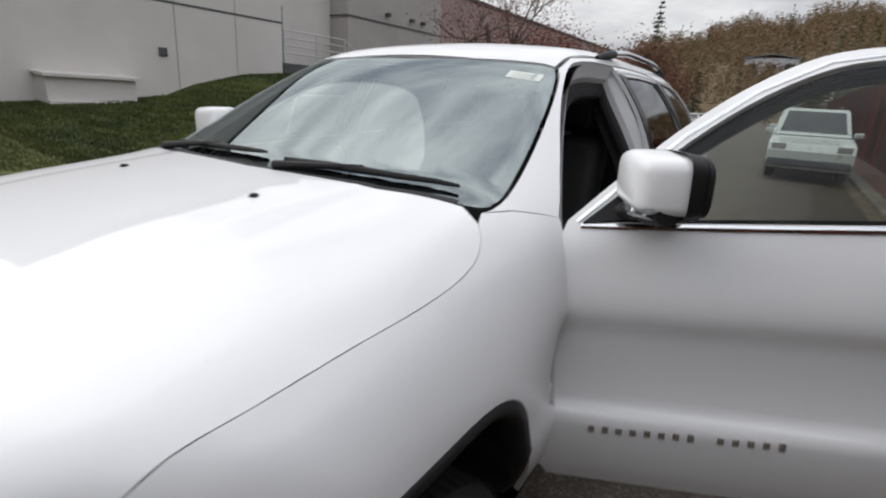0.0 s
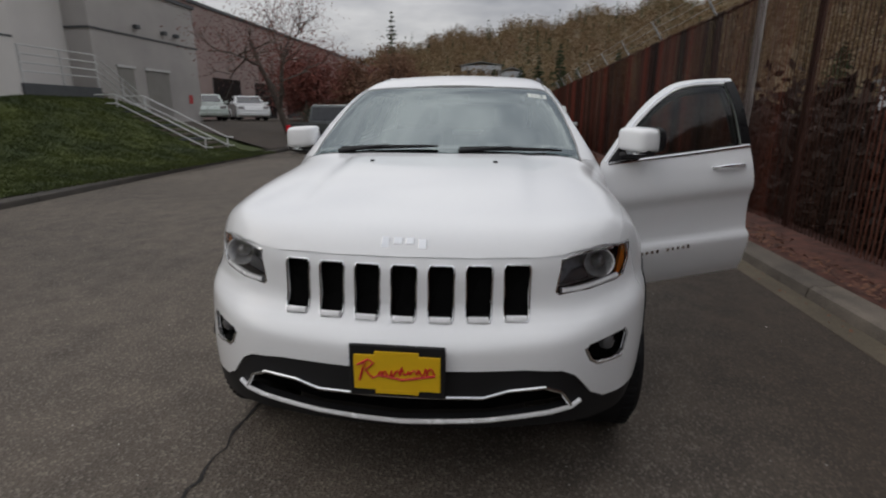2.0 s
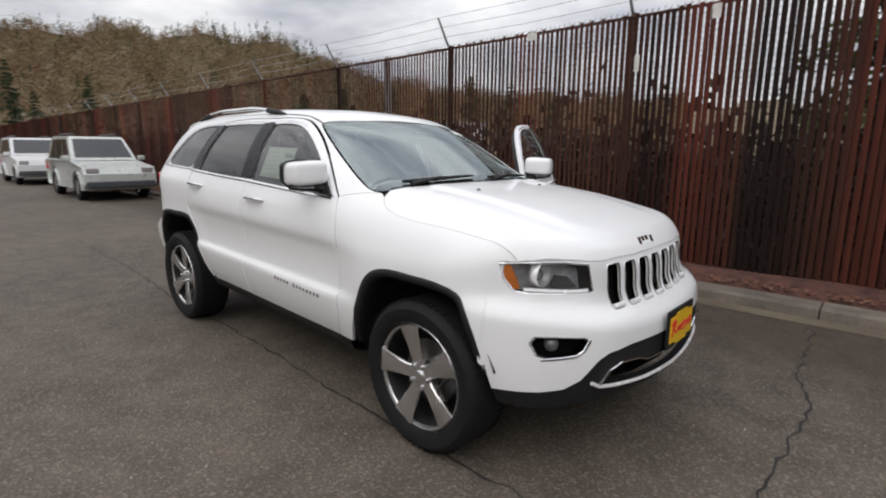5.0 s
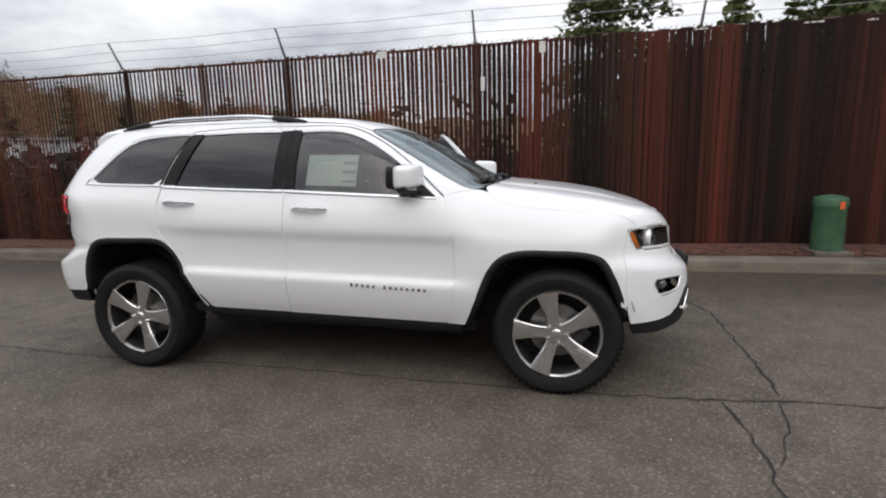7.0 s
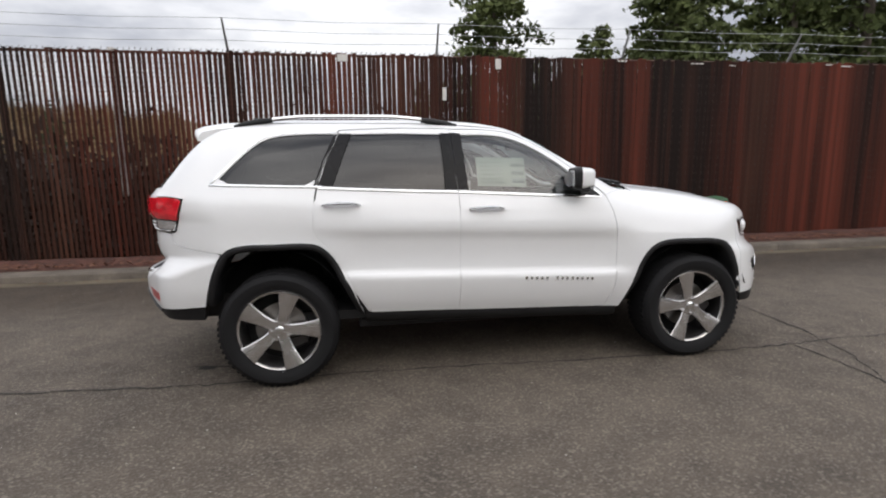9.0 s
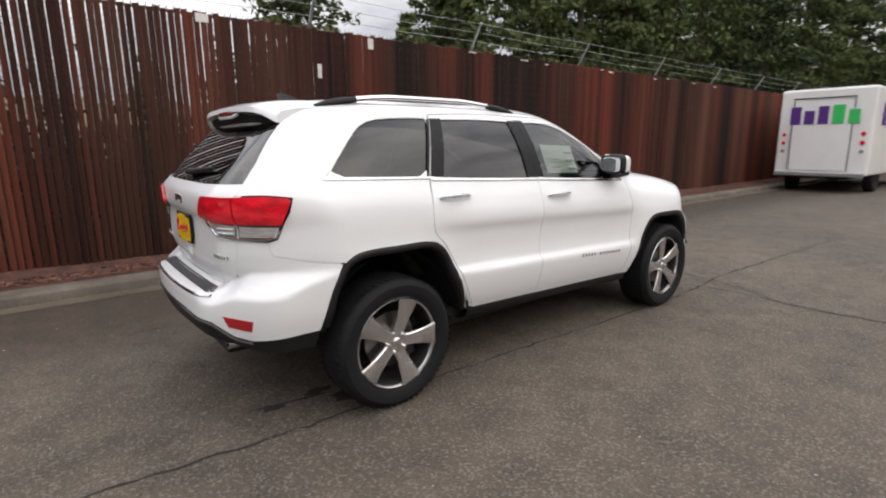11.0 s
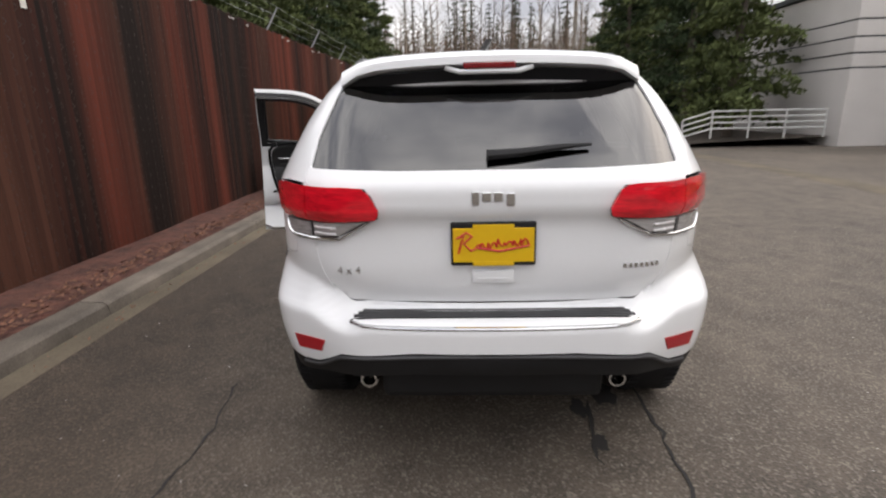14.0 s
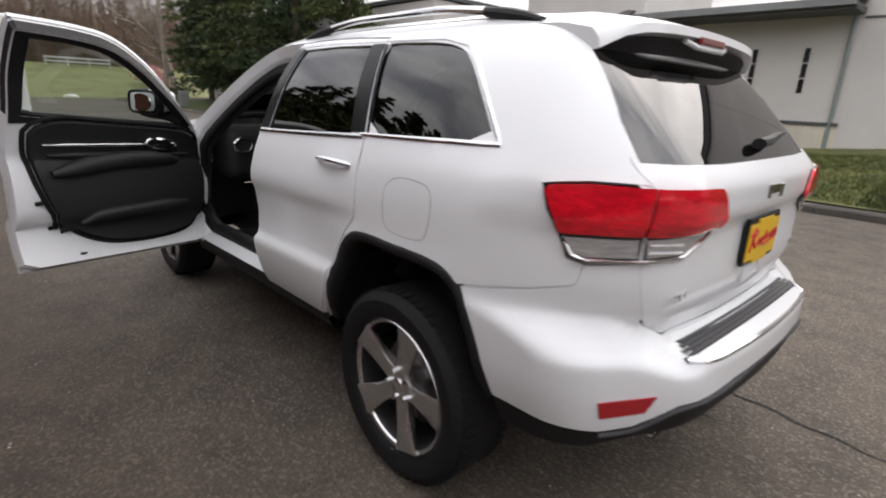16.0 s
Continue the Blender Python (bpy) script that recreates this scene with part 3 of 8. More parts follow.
def kerb_row(y, side, x0, x1, length=3.05, group="", swing=lambda x: 0.0, material=CONCRETE):
    base = None
    n = int((x1 - x0) / length)
    holder = tagged(new("kerb_line"), "worn concrete kerb in cast lengths", "kerb", kind="structure")
    for i in range(n):
        x = x0 + i * length
        yy, yn = y + swing(x), y + swing(x + length)
        if base is None or abs(yn - yy) > 1e-4:
            bm = bmesh.new()
            prof = [(0.0, -0.05), (0.010, 0.055), (0.022, 0.092), (0.05, 0.110), (0.085, 0.114), (0.12, 0.108), (0.20, 0.118), (0.24, 0.122), (0.25, -0.05)]
            rows = [[bm.verts.new((xx, side * a + (0 if k == 0 else yn - yy), b)) for a, b in prof] for k, xx in enumerate((0.006, length - 0.006))]
            for j in range(len(prof) - 1):
                bm.faces.new((rows[0][j], rows[0][j + 1], rows[1][j + 1], rows[1][j]))
            bm.faces.new(rows[0]), bm.faces.new(rows[1][::-1])
            ob = part("kerb_stone", bm, material, holder, "", True)
            base = ob.data
        else:
            ob = new("kerb_stone", base)
            ob.parent = holder
        ob.location = (x, yy, 0)


kerb_row(2.88, 1, -46.2, 45.0)
strip("gutter", [[(x, y, z) for x in np.linspace(-80, 60, 60)] for y, z in ((2.69, 0.003), (2.70, 0.006), (2.885, 0.009))], GUTTER, "tan concrete gutter beside the kerb", "gutter", smooth=False)
random.seed(5)
strip("planting_strip", [[(x, y, z + random.uniform(-0.015, 0.02)) for x in np.linspace(-80, 60, 240)] for y, z in ((3.12, 0.105), (3.25, 0.125), (3.45, 0.155), (3.72, 0.18), (4.1, 0.12))], MULCH, "strip of red-brown bark mulch under the fence", "mulch")


def chips(name, count, box4, z, size, material, label, seed, lift=None):
    """Loose chips, leaves or grit as one heap of small flat pieces."""
    rnd = np.random.RandomState(seed)
    c = np.stack([rnd.uniform(box4[0], box4[1], count), rnd.uniform(box4[2], box4[3], count)], 1)
    a, r = rnd.uniform(0, 6.28, count), rnd.uniform(0.4, 1.0, count) * size
    h = rnd.uniform(0.2, 1.0, count) * size * 0.5
    base = np.full(count, z) if lift is None else lift(c)
    verts = np.zeros((count, 4, 3))
    for k in range(4):
        ang = a + k * math.pi / 2
        rr = r if k % 2 == 0 else r * 0.45
        verts[:, k, 0], verts[:, k, 1] = c[:, 0] + rr * np.cos(ang), c[:, 1] + rr * np.sin(ang)
        verts[:, k, 2] = base + (h if k in (0, 1) else h * 0.2)
    faces = np.arange(count * 4).reshape(-1, 4)
    return tagged(raw(name, verts.reshape(-1, 3), faces, material), label, "litter", kind="stuff")


LEAF = paint("dry brown litter", (0.16, 0.075, 0.045), 0.9, vary=0.4, scale=30)
GRIT = paint("pale grit", (0.42, 0.40, 0.37), 0.9, vary=0.3, scale=30)
chips("bark_chips", 9000, (-16, 16, 3.14, 3.75), 0.150, 0.035, LEAF, "loose bark chips and dead leaves on the mulch", 11)
chips("road_grit", 1400, (-9, 9, -5.5, 2.6), 0.004, 0.009, GRIT, "pale grit scattered on the asphalt", 12)
chips("gutter_leaves", 500, (-14, 14, 2.72, 2.88), 0.012, 0.022, LEAF, "dead leaves in the gutter", 13)

# pale scuffed patch on the street
random.seed(44)
scuff = [(7.75 + 0.42 * math.cos(a) * random.uniform(0.5, 1.1), -2.2 + 0.26 * math.sin(a) * random.uniform(0.4, 1.1), 0.003) for a in np.linspace(0, 2 * math.pi, 23)[:-1]]
tagged(raw("scuff_mark", scuff, [tuple(range(22))], paint("worn pale road paint", (0.22, 0.20, 0.17), 0.9, vary=0.4, scale=9, fine=60)), "worn pale scuff on the asphalt", "road mark", kind="structure")

# far side of the street: kerb, grass bank, driveway
def far_kerb(x):
    return float(np.interp(x, [-60, -18, -10, -2, 4], [-1.6, -1.2, -0.9, -0.1, 0.0])) if x < 3 else 0.0


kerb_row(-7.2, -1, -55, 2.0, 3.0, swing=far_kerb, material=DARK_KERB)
kerb_row(-7.0, -1, 14.6, 45, 3.0)
BANK = [(-60, 1.9), (-30, 2.0), (-14, 2.0), (-10.6, 2.0), (-9, 1.85), (-7.3, 1.45), (-6.4, 1.1), (-5.3, 0.98), (-2.5, 0.82), (-1, 0.74), (1.5, 0.52), (4.5, 0.2), (9, 0.02)]


def bank_height(x, y):
    edge = -7.5 + np.interp(x, [-60, -18, -10, -2, 4], [-1.6, -1.2, -0.9, -0.1, 0.0])
    t = np.clip((edge - y) / (edge + 14.0), 0, 1)
    t = t * t * (3 - 2 * t) * 0.6 + t * 0.4
    return 0.14 + t * (np.interp(x, *zip(*BANK)) - 0.14)


random.seed(9)
for name, x0, x1, turf, label in (("grass_bank", -14.0, -1.6, GRASS, "green grass bank rising to the building"), ("pale_bank", -1.6, 4.6, PALE_GRASS, "lighter yellow-green grass beside the driveway")):
  rows = []
  for t in np.linspace(0, 1, 22):
    r = []
    for x in np.linspace(x0, x1, 60):
        edge = -7.5 + np.interp(x, [-60, -18, -10, -2, 4], [-1.6, -1.2, -0.9, -0.1, 0.0]) + (max(0, x - 1.8) * -0.55)
        y = edge + (-14.05 - edge) * t
        r.append((x, y, float(bank_height(np.array(x), np.array(y))) * (1 - 0.0) + random.uniform(-0.02, 0.02) * (0 < t < 1) * (x0 < x < x1)))
    rows.append(r)
  strip(name, rows, turf, label, "grass")


def blades(name, count, xr, yr, height, material, seed, label, top=None):
    rnd = np.random.RandomState(seed)
    x, y = rnd.uniform(*xr, count), rnd.uniform(*yr, count)
    z = top(x, y) if top else np.zeros(count)
    a, h, w = rnd.uniform(0, 6.28, count), height * rnd.uniform(0.4, 1.0, count), height * 0.16
    lean = rnd.normal(0, 0.4, (count, 2)) * h[:, None]
    v = np.zeros((count, 3, 3))
    v[:, 0] = np.stack([x - w * np.cos(a), y - w * np.sin(a), z - 0.01], 1)
    v[:, 1] = np.stack([x + w * np.cos(a), y + w * np.sin(a), z - 0.01], 1)
    v[:, 2] = np.stack([x + lean[:, 0], y + lean[:, 1], z + h], 1)
    return tagged(raw(name, v.reshape(-1, 3), np.arange(count * 3).reshape(-1, 3), material), label, "grass", kind="stuff")


blades("pale_blades", 26000, (-1.9, 3.0), (-12.5, -7.7), 0.06, PALE_GRASS, 23, "short lighter grass blades beside the driveway", lambda x, y: bank_height(x, y))
blades("grass_blades", 76000, (-14, -1.4), (-13.9, -7.7), 0.075, GRASS, 21, "short green grass blades on the bank", lambda x, y: bank_height(x, y))
rows = [[(x, y, 0.02 + 3.0 * min(1, max(0, x - 46) / 26) ** 1.2) for y in np.linspace(-70, 60, 30)] for x in (45.5, 46.5, 50, 54, 60, 66, 72, 110, 160)]
strip("meadow", rows, MEADOW, "yellow-green rough grass beyond the road's end", "grass")
rows = [[(x, y, 0.12 + 0.25 * t) for x in np.linspace(15.0, 46, 30)] for t, y in ((0, -7.32), (0.3, -9), (0.6, -11.5), (1, -13.95))]
strip("planted_bed", rows, SOIL, "dark bare soil under the evergreens", "soil")
rows = [[(x, y, 0.16 + 0.2 * t) for x in np.linspace(27, 45.8, 20)] for t, y in ((0, -7.33), (0.3, -9), (0.6, -12.0), (1, -30))]
strip("verge", rows, GRASS, "green grass verge beside the street", "grass")
# tan apron at the driveway mouth
strip("driveway_apron", [[(x, y, 0.005) for x in np.linspace(2.4, 13.0, 12)] for y in (-6.9, -7.2, -7.5)], GUTTER, "tan concrete apron across the driveway", "apron", smooth=False)
bm = bmesh.new()
isl = [(3.2, -8.6), (4.6, -8.2), (5.6, -8.7), (7.3, -10.4), (8.4, -11.9), (8.6, -13.8), (4.6, -13.8), (2.6, -9.4)]
isl = [(float(a), float(b)) for a, b in rounded(isl, 2)]
slab(bm, [(a, b, -0.02) for a, b in isl], (0, 0, 0.15))
tagged(part("driveway_island", bm, GUTTER), "low tan concrete island beside the driveway", "island", kind="structure")


# ---- the white sport utility vehicle ----
car = thing("sport_utility_vehicle", "clean white sport utility vehicle with its driver door open", "car")


def flip_y(pts):
    return np.array(pts, float) * np.array([1, -1, 1])


def on_nose(pts):
    return on_front(pts, 1)


def on_tail(pts):
    return on_front(pts, -1)


def mirrored(view):
    return Flat(view.way * np.array([1, -1, 1]))


# outlines on the right flank, as (x, z)
F_ARCH = [(0.895, 0.40), (0.975, 0.585), (1.05, 0.76), (1.125, 0.845), (1.235, 0.882), (1.43, 0.884), (1.61, 0.875), (1.715, 0.835), (1.785, 0.715), (1.835, 0.575), (1.858, 0.50)]
R_ARCH = [(-0.905, 0.455), (-1.035, 0.735), (-1.115, 0.875), (-1.21, 0.938), (-1.45, 0.946), (-1.675, 0.940), (-1.765, 0.895), (-1.837, 0.76), (-1.872, 0.64), (-1.888, 0.57)]
F_GLASS = [(-0.205, 1.258), (-0.212, 1.45), (-0.218, 1.632), (-0.02, 1.630), (0.13, 1.607), (0.30, 1.533), (0.476, 1.418), (0.60, 1.312), (0.735, 1.205)]
R_GLASS = [(-1.085, 1.298), (-0.71, 1.278), (-0.345, 1.262), (-0.348, 1.45), (-0.352, 1.636), (-0.65, 1.642), (-0.960, 1.638), (-1.02, 1.48)]
Q_GLASS = [(-1.80, 1.332), (-1.70, 1.440), (-1.60, 1.540), (-1.51, 1.606), (-1.38, 1.634), (-1.12, 1.642), (-1.052, 1.638), (-1.126, 1.48), (-1.19, 1.308), (-1.45, 1.318)]
F_DOOR = [(-0.268, 0.445), (-0.262, 0.85), (-0.262, 1.25), (-0.275, 1.45), (-0.28, 1.668), (-0.02, 1.664), (0.15, 1.638), (0.33, 1.556), (0.50, 1.443), (0.63, 1.335), (0.775, 1.205), (0.82, 1.08), (0.845, 0.90), (0.843, 0.65), (0.825, 0.52), (0.775, 0.415)]
R_DOOR = [(-0.86, 0.462), (-0.955, 0.63), (-1.04, 0.80), (-1.12, 0.92), (-1.19, 1.00), (-1.198, 1.12), (-1.175, 1.30), (-1.11, 1.48), (-1.03, 1.662), (-0.65, 1.676), (-0.282, 1.670), (-0.277, 1.45), (-0.264, 1.25), (-0.264, 0.85), (-0.270, 0.448)]

F_ARCH, R_ARCH = curve(F_ARCH), curve(R_ARCH)
F_GLASS = bent(F_GLASS, [0, 2, 8])
R_GLASS = bent(R_GLASS, [0, 2, 4, 6])
F_DOOR = bent(F_DOOR, [0, 4, 10, 15])
R_DOOR = bent(R_DOOR, [0, 8, 10, 14])


def filler(pts, parent, offset=0.006, width=0.034):
    """White strip added below a panel gap, so that its shade reads lighter."""
    pts = resampled(np.array(pts), 0.03)[:-1]
    n = slope(pts)
    bm = bmesh.new()
    ribbon(bm, pts - n * (offset + 0.002), n, width, 0.002)
    return part("gap_backing", bm, WHITE, parent, "", True)


def side_view(s):
    return Flat((0, -s * 1.0, -0.35))


def hood_line(s):
    return curve([(1.915, 0.793 * s), (1.87, 0.806 * s), (1.72, 0.831 * s), (1.50, 0.846 * s), (1.30, 0.849 * s), (1.16, 0.838 * s), (1.08, 0.812 * s), (1.04, 0.778 * s)])


def build_fender(s):
    low = on_side([(0.90, 0.405)] + F_ARCH[4:-4] + [(1.848, 0.535), (1.835, 0.70), (1.822, 0.86), (1.838, 0.935), (1.850, 1.000)], s)
    seam = on_top(hood_line(s))
    end = on_side([(0.90, 1.230)] + curve([(0.782, 1.207), (0.826, 1.08), (0.851, 0.90), (0.849, 0.65), (0.831, 0.52), (0.782, 0.412)]), s)
    v = Flat((-0.5, -s * 1.0, -0.85))
    skin("front_fender", [patch(np.concatenate([low, seam, on_top([(1.0, 0.762 * s)]), end]), v)], WHITE, car)


def door_pieces(s, outline, window):
    v = side_view(s)
    return patch(on_side(outline, s), v, [on_side(window, s)], 0.02)


def glass_piece(name, s, loop, material, parent, lift=-0.007):
    g = skin(name, [patch(on_side(loop, s), side_view(s), (), 0.05, -0.012, lift)], material, parent, depth=0)
    g.visible_shadow = False
    return g


def chrome_line(name, s, pts, parent, width=0.016, height=0.006):
    p = on_side(pts, s)
    p = np.concatenate([np.linspace(a, b, 7)[:-1] for a, b in zip(p, p[1:])] + [p[-1:]])
    q = on_side([(a[0], a[2]) for a in p], s)
    bm = bmesh.new()
    ribbon(bm, q, slope(q), width, height)
    return part(name, bm, CHROME, parent, smooth=True)


def build_handle(s, x, z, parent):
    bm = bmesh.new()
    row = np.linspace(-0.115, 0.115, 15)
    pts = on_side([(x + d, z - 0.012 * d) for d in row], s)
    n = slope(pts)
    off = 0.038 * np.clip(1 - np.abs(row / 0.115) ** 4, 0, 1)[:, None]
    tube(bm, pts + n * (off - 0.002), [0.013 + 0.006 * (1 - abs(d) / 0.115) for d in row], 10, flat=0.7)
    return part("door_handle", bm, CHROME, parent, "chrome pull handle", True)


def build_mirror(s, parent):
    """Door mirror: painted cap on a black foot."""
    bm = bmesh.new()
    c = Vector((0.555, s * 0.96, 1.322))
    bmesh.ops.create_uvsphere(bm, u_segments=28, v_segments=18, radius=1.0)
    for v in bm.verts:
        q = v.co
        sx, sy, sz = [math.copysign(abs(k) ** 0.40, k) for k in q]
        v.co = (c.x + (0.095 if q.x > 0 else 0.06) * sx - 0.02 * s * sy, c.y + 0.105 * sy, c.z + (0.076 if q.z > 0 else 0.060) * sz - 0.006 * sy * s)
    part("mirror_cap", bm, WHITE, parent, "white painted mirror cap", True)
    bm = bmesh.new()
    tube(bm, [(0.66, s * 0.835, 1.222), (0.635, s * 0.87, 1.235), (0.60, s * 0.92, 1.25), (0.58, s * 0.99, 1.256), (0.56, s * 1.055, 1.262)], [0.05, 0.036, 0.034, 0.04, 0.03], 12, flat=0.75)
    part("mirror_foot", bm, BLACK, parent, "black plastic mirror foot", True)
    bm = bmesh.new()
    tube(bm, [(0.640, s * 0.95, 1.262), (0.630, s * 1.01, 1.264), (0.595, s * 1.062, 1.268)], 0.014, 8)
    part("turn_signal", bm, LENS, parent, "clear turn signal strip", True)
    bm = bmesh.new()
    slab(bm, [Vector((0.492, s * 0.955 + 0.088 * math.cos(a), 1.322 + 0.052 * math.sin(a))) for a in np.linspace(0, 2 * math.pi, 25)[:-1]], (-0.006, 0, 0))
    part("mirror_glass", bm, CHROME, parent, "mirror glass")
    bm = bmesh.new()
    ring = [(math.copysign(abs(math.cos(a)) ** 0.45, math.cos(a)), math.copysign(abs(math.sin(a)) ** 0.45, math.sin(a))) for a in np.linspace(0, 2 * math.pi, 33)[:-1]]
    tube(bm, [(0.503 - 0.018 * s * cy * s, s * (0.962 + 0.098 * cy), 1.326 + 0.062 * cz) for cy, cz in ring], 0.009, 6, True)
    part("mirror_rim", bm, BLACK, parent, "black rear rim of the mirror", True)
    bm = bmesh.new()
    inner = [(0.515 - 0.018 * cy, s * (0.962 + 0.108 * cy), 1.326 + 0.072 * cz) for cy, cz in ring]
    outer = [(0.545 - 0.018 * cy, s * (0.962 + 0.112 * cy), 1.326 + 0.077 * cz) for cy, cz in ring]
    a, b = [bm.verts.new(q) for q in inner], [bm.verts.new(q) for q in outer]
    back = [bm.verts.new((q[0] - 0.016, q[1] + (s * 0.962 - q[1]) * 0.14, q[2] + (1.326 - q[2]) * 0.16)) for q in inner]
    for i in range(32):
        j = (i + 1) % 32
        bm.faces.new((a[i], a[j], b[j], b[i])), bm.faces.new((back[i], back[j], a[j], a[i]))
    part("mirror_shell", bm, BLACK, parent, "black rear shell of the mirror", True)
    bm = bmesh.new()
    tri = on_side([(0.575, 1.228), (0.735, 1.205), (0.60, 1.318)], s)
    slab(bm, [Vector(p) for p in tri], (0, s * 0.012, 0))
    part("mirror_base", bm, BLACK, parent, "black corner panel")


def door_marks(s, parent):
    """Small raised chrome letters along the foot of the door, as plain bars."""
    for i in range(14):
        if i in (5,):
            continue
        bm = bmesh.new()
        x = 0.19 + i * 0.0365
        z = 0.650 - 0.055 * (x - 0.4)
        p = on_side([(x, z)], s)[0]
        box(bm, (p[0], p[1] + s * 0.002, p[2]), (0.017, 0.005, 0.020 if i not in (0, 6) else 0.024), 0.001)
        part("badge_letter", bm, ALLOY, parent, "small chrome letter bar")


def door_inside(s, parent):
    """Inner face of a front door: white pressed steel rim, black trim, armrest and chrome handle."""
    inset = lambda pts, d: [tuple(q) for q in shrunk(resampled(np.array(pts), 0.05), d)]
    full = rounded(np.array(F_DOOR), 1)
    skin("door_rim", [patch(on_side(inset(full, 0.004), s), side_view(s), [on_side(F_GLASS, s)], 0.05, 0, -0.075)], WHITE, parent, "white inner door steel", 0)
    rim3 = on_side(inset(full, 0.004), s)
    n = slope(rim3)
    k = len(rim3)
    quads = [(i, (i + 1) % k, k + (i + 1) % k, k + i) for i in range(k)]
    high = [q for q in quads if rim3[q[0]][2] > 1.25]
    rest = [q for q in quads if q not in high]
    used = sorted({i for q in rest for i in q})
    at = {i: j for j, i in enumerate(used)}
    raw("door_edge", np.concatenate([rim3 - n * 0.012, rim3 - n * 0.076])[used], [tuple(at[i] for i in q) for q in rest], WHITE, parent, "white door edge")
    for nm, d0, d1, mat, lab in (("frame_edge", 0.030, 0.0765, BLACK, "black edge of the window frame"), ("frame_lip", 0.012, 0.030, WHITE, "white lip of the window frame")):
        used = sorted({i for q in high for i in q})
        at = {i: j for j, i in enumerate(used)}
        both = np.concatenate([rim3 - n * d0, rim3 - n * d1])
        raw(nm, both[used], [tuple(at[i] for i in q) for q in high], mat, parent, lab)
    upper = [q for q in inset(full, 0.012) if q[1] > 1.225]
    k0 = max(range(len(upper)), key=lambda i: math.dist(upper[i], upper[i - 1]))
    upper = upper[k0:] + upper[:k0]
    skin("window_trim", [patch(on_side(upper, s), side_view(s), [on_side(F_GLASS, s)], 0.05, 0, -0.079)], BLACK, parent, "black trim round the window", 0)
    card = [(-0.17, 1.255), (0.30, 1.225), (0.70, 1.205), (0.775, 1.12), (0.79, 0.85), (0.77, 0.64), (0.70, 0.54), (0.55, 0.505), (0.25, 0.51), (0.08, 0.56), (-0.05, 0.68), (-0.14, 0.85), (-0.175, 1.05)]
    card = rounded(card, 2)
    skin("door_trim", [patch(on_side(card, s), side_view(s), (), 0.03, 0, -0.112)], LEATHER, parent, "black padded door trim", 0.0)
    c3 = on_side([tuple(q) for q in card], s)
    n = slope(c3)
    k = len(c3)
    raw("trim_edge", np.concatenate([c3 - n * 0.112, c3 - n * 0.078]), [(i, (i + 1) % k, k + (i + 1) % k, k + i) for i in range(k)], LEATHER, parent)
    bm = bmesh.new()
    tube(bm, list(c3 - n * 0.08 + (c3 - c3.mean(0)) * 0.035), 0.012, 8, True)
    part("door_seal", bm, RUBBER, parent, "black rubber door seal", True)
    frame_loop = resampled(rounded(np.array(F_GLASS), 1), 0.05)
    f3 = on_side([tuple(q) for q in frame_loop], s)
    bm = bmesh.new()
    tube(bm, list(f3 - slope(f3) * 0.055), 0.020, 8, True, 1.0)
    part("window_frame", bm, BLACK, parent, "black window frame", True)
    rows = [((-0.10, 0.93), (0.62, 0.985), 0.05, "armrest", LEATHER), ((-0.12, 1.125), (0.52, 1.115), 0.010, "trim_strip", CHROME), ((0.02, 0.72), (0.66, 0.735), 0.035, "map_pocket", LEATHER), ((-0.10, 1.06), (0.70, 1.045), 0.018, "trim_fold", LEATHER)]
    for a, b, r, name, mat in rows:
        p = on_side([tuple(np.array(a) + (np.array(b) - np.array(a)) * t) for t in np.linspace(0, 1, 9)], s)
        bm = bmesh.new()
        tube(bm, list(p - slope(p) * 0.116), [r * (0.4 + 0.6 * min(1, 4 * t * (1 - t) * 1.6)) for t in np.linspace(0, 1, 9)], 10)
        part(name, bm, mat, parent, "", True)
    bm = bmesh.new()
    loop = [(0.40, 1.165), (0.60, 1.150), (0.60, 1.09), (0.43, 1.10)]
    p = on_side([tuple(q) for q in rounded(loop, 2)], s)
    tube(bm, list(p - slope(p) * 0.122), 0.012, 8, True)
    part("inner_handle", bm, CHROME, parent, "chrome inner door handle", True)
    for x, z in ((-0.16, 0.80), (-0.10, 0.66), (0.02, 0.50)):
        p = on_side([(x, z)], s)[0]
        bm = bmesh.new()
        box(bm, (p[0], p[1] - s * 0.078, p[2]), (0.035, 0.012, 0.02), 0.003)
        part("door_latch" if z == 0.80 else "door_plug", bm, BLACK, parent)


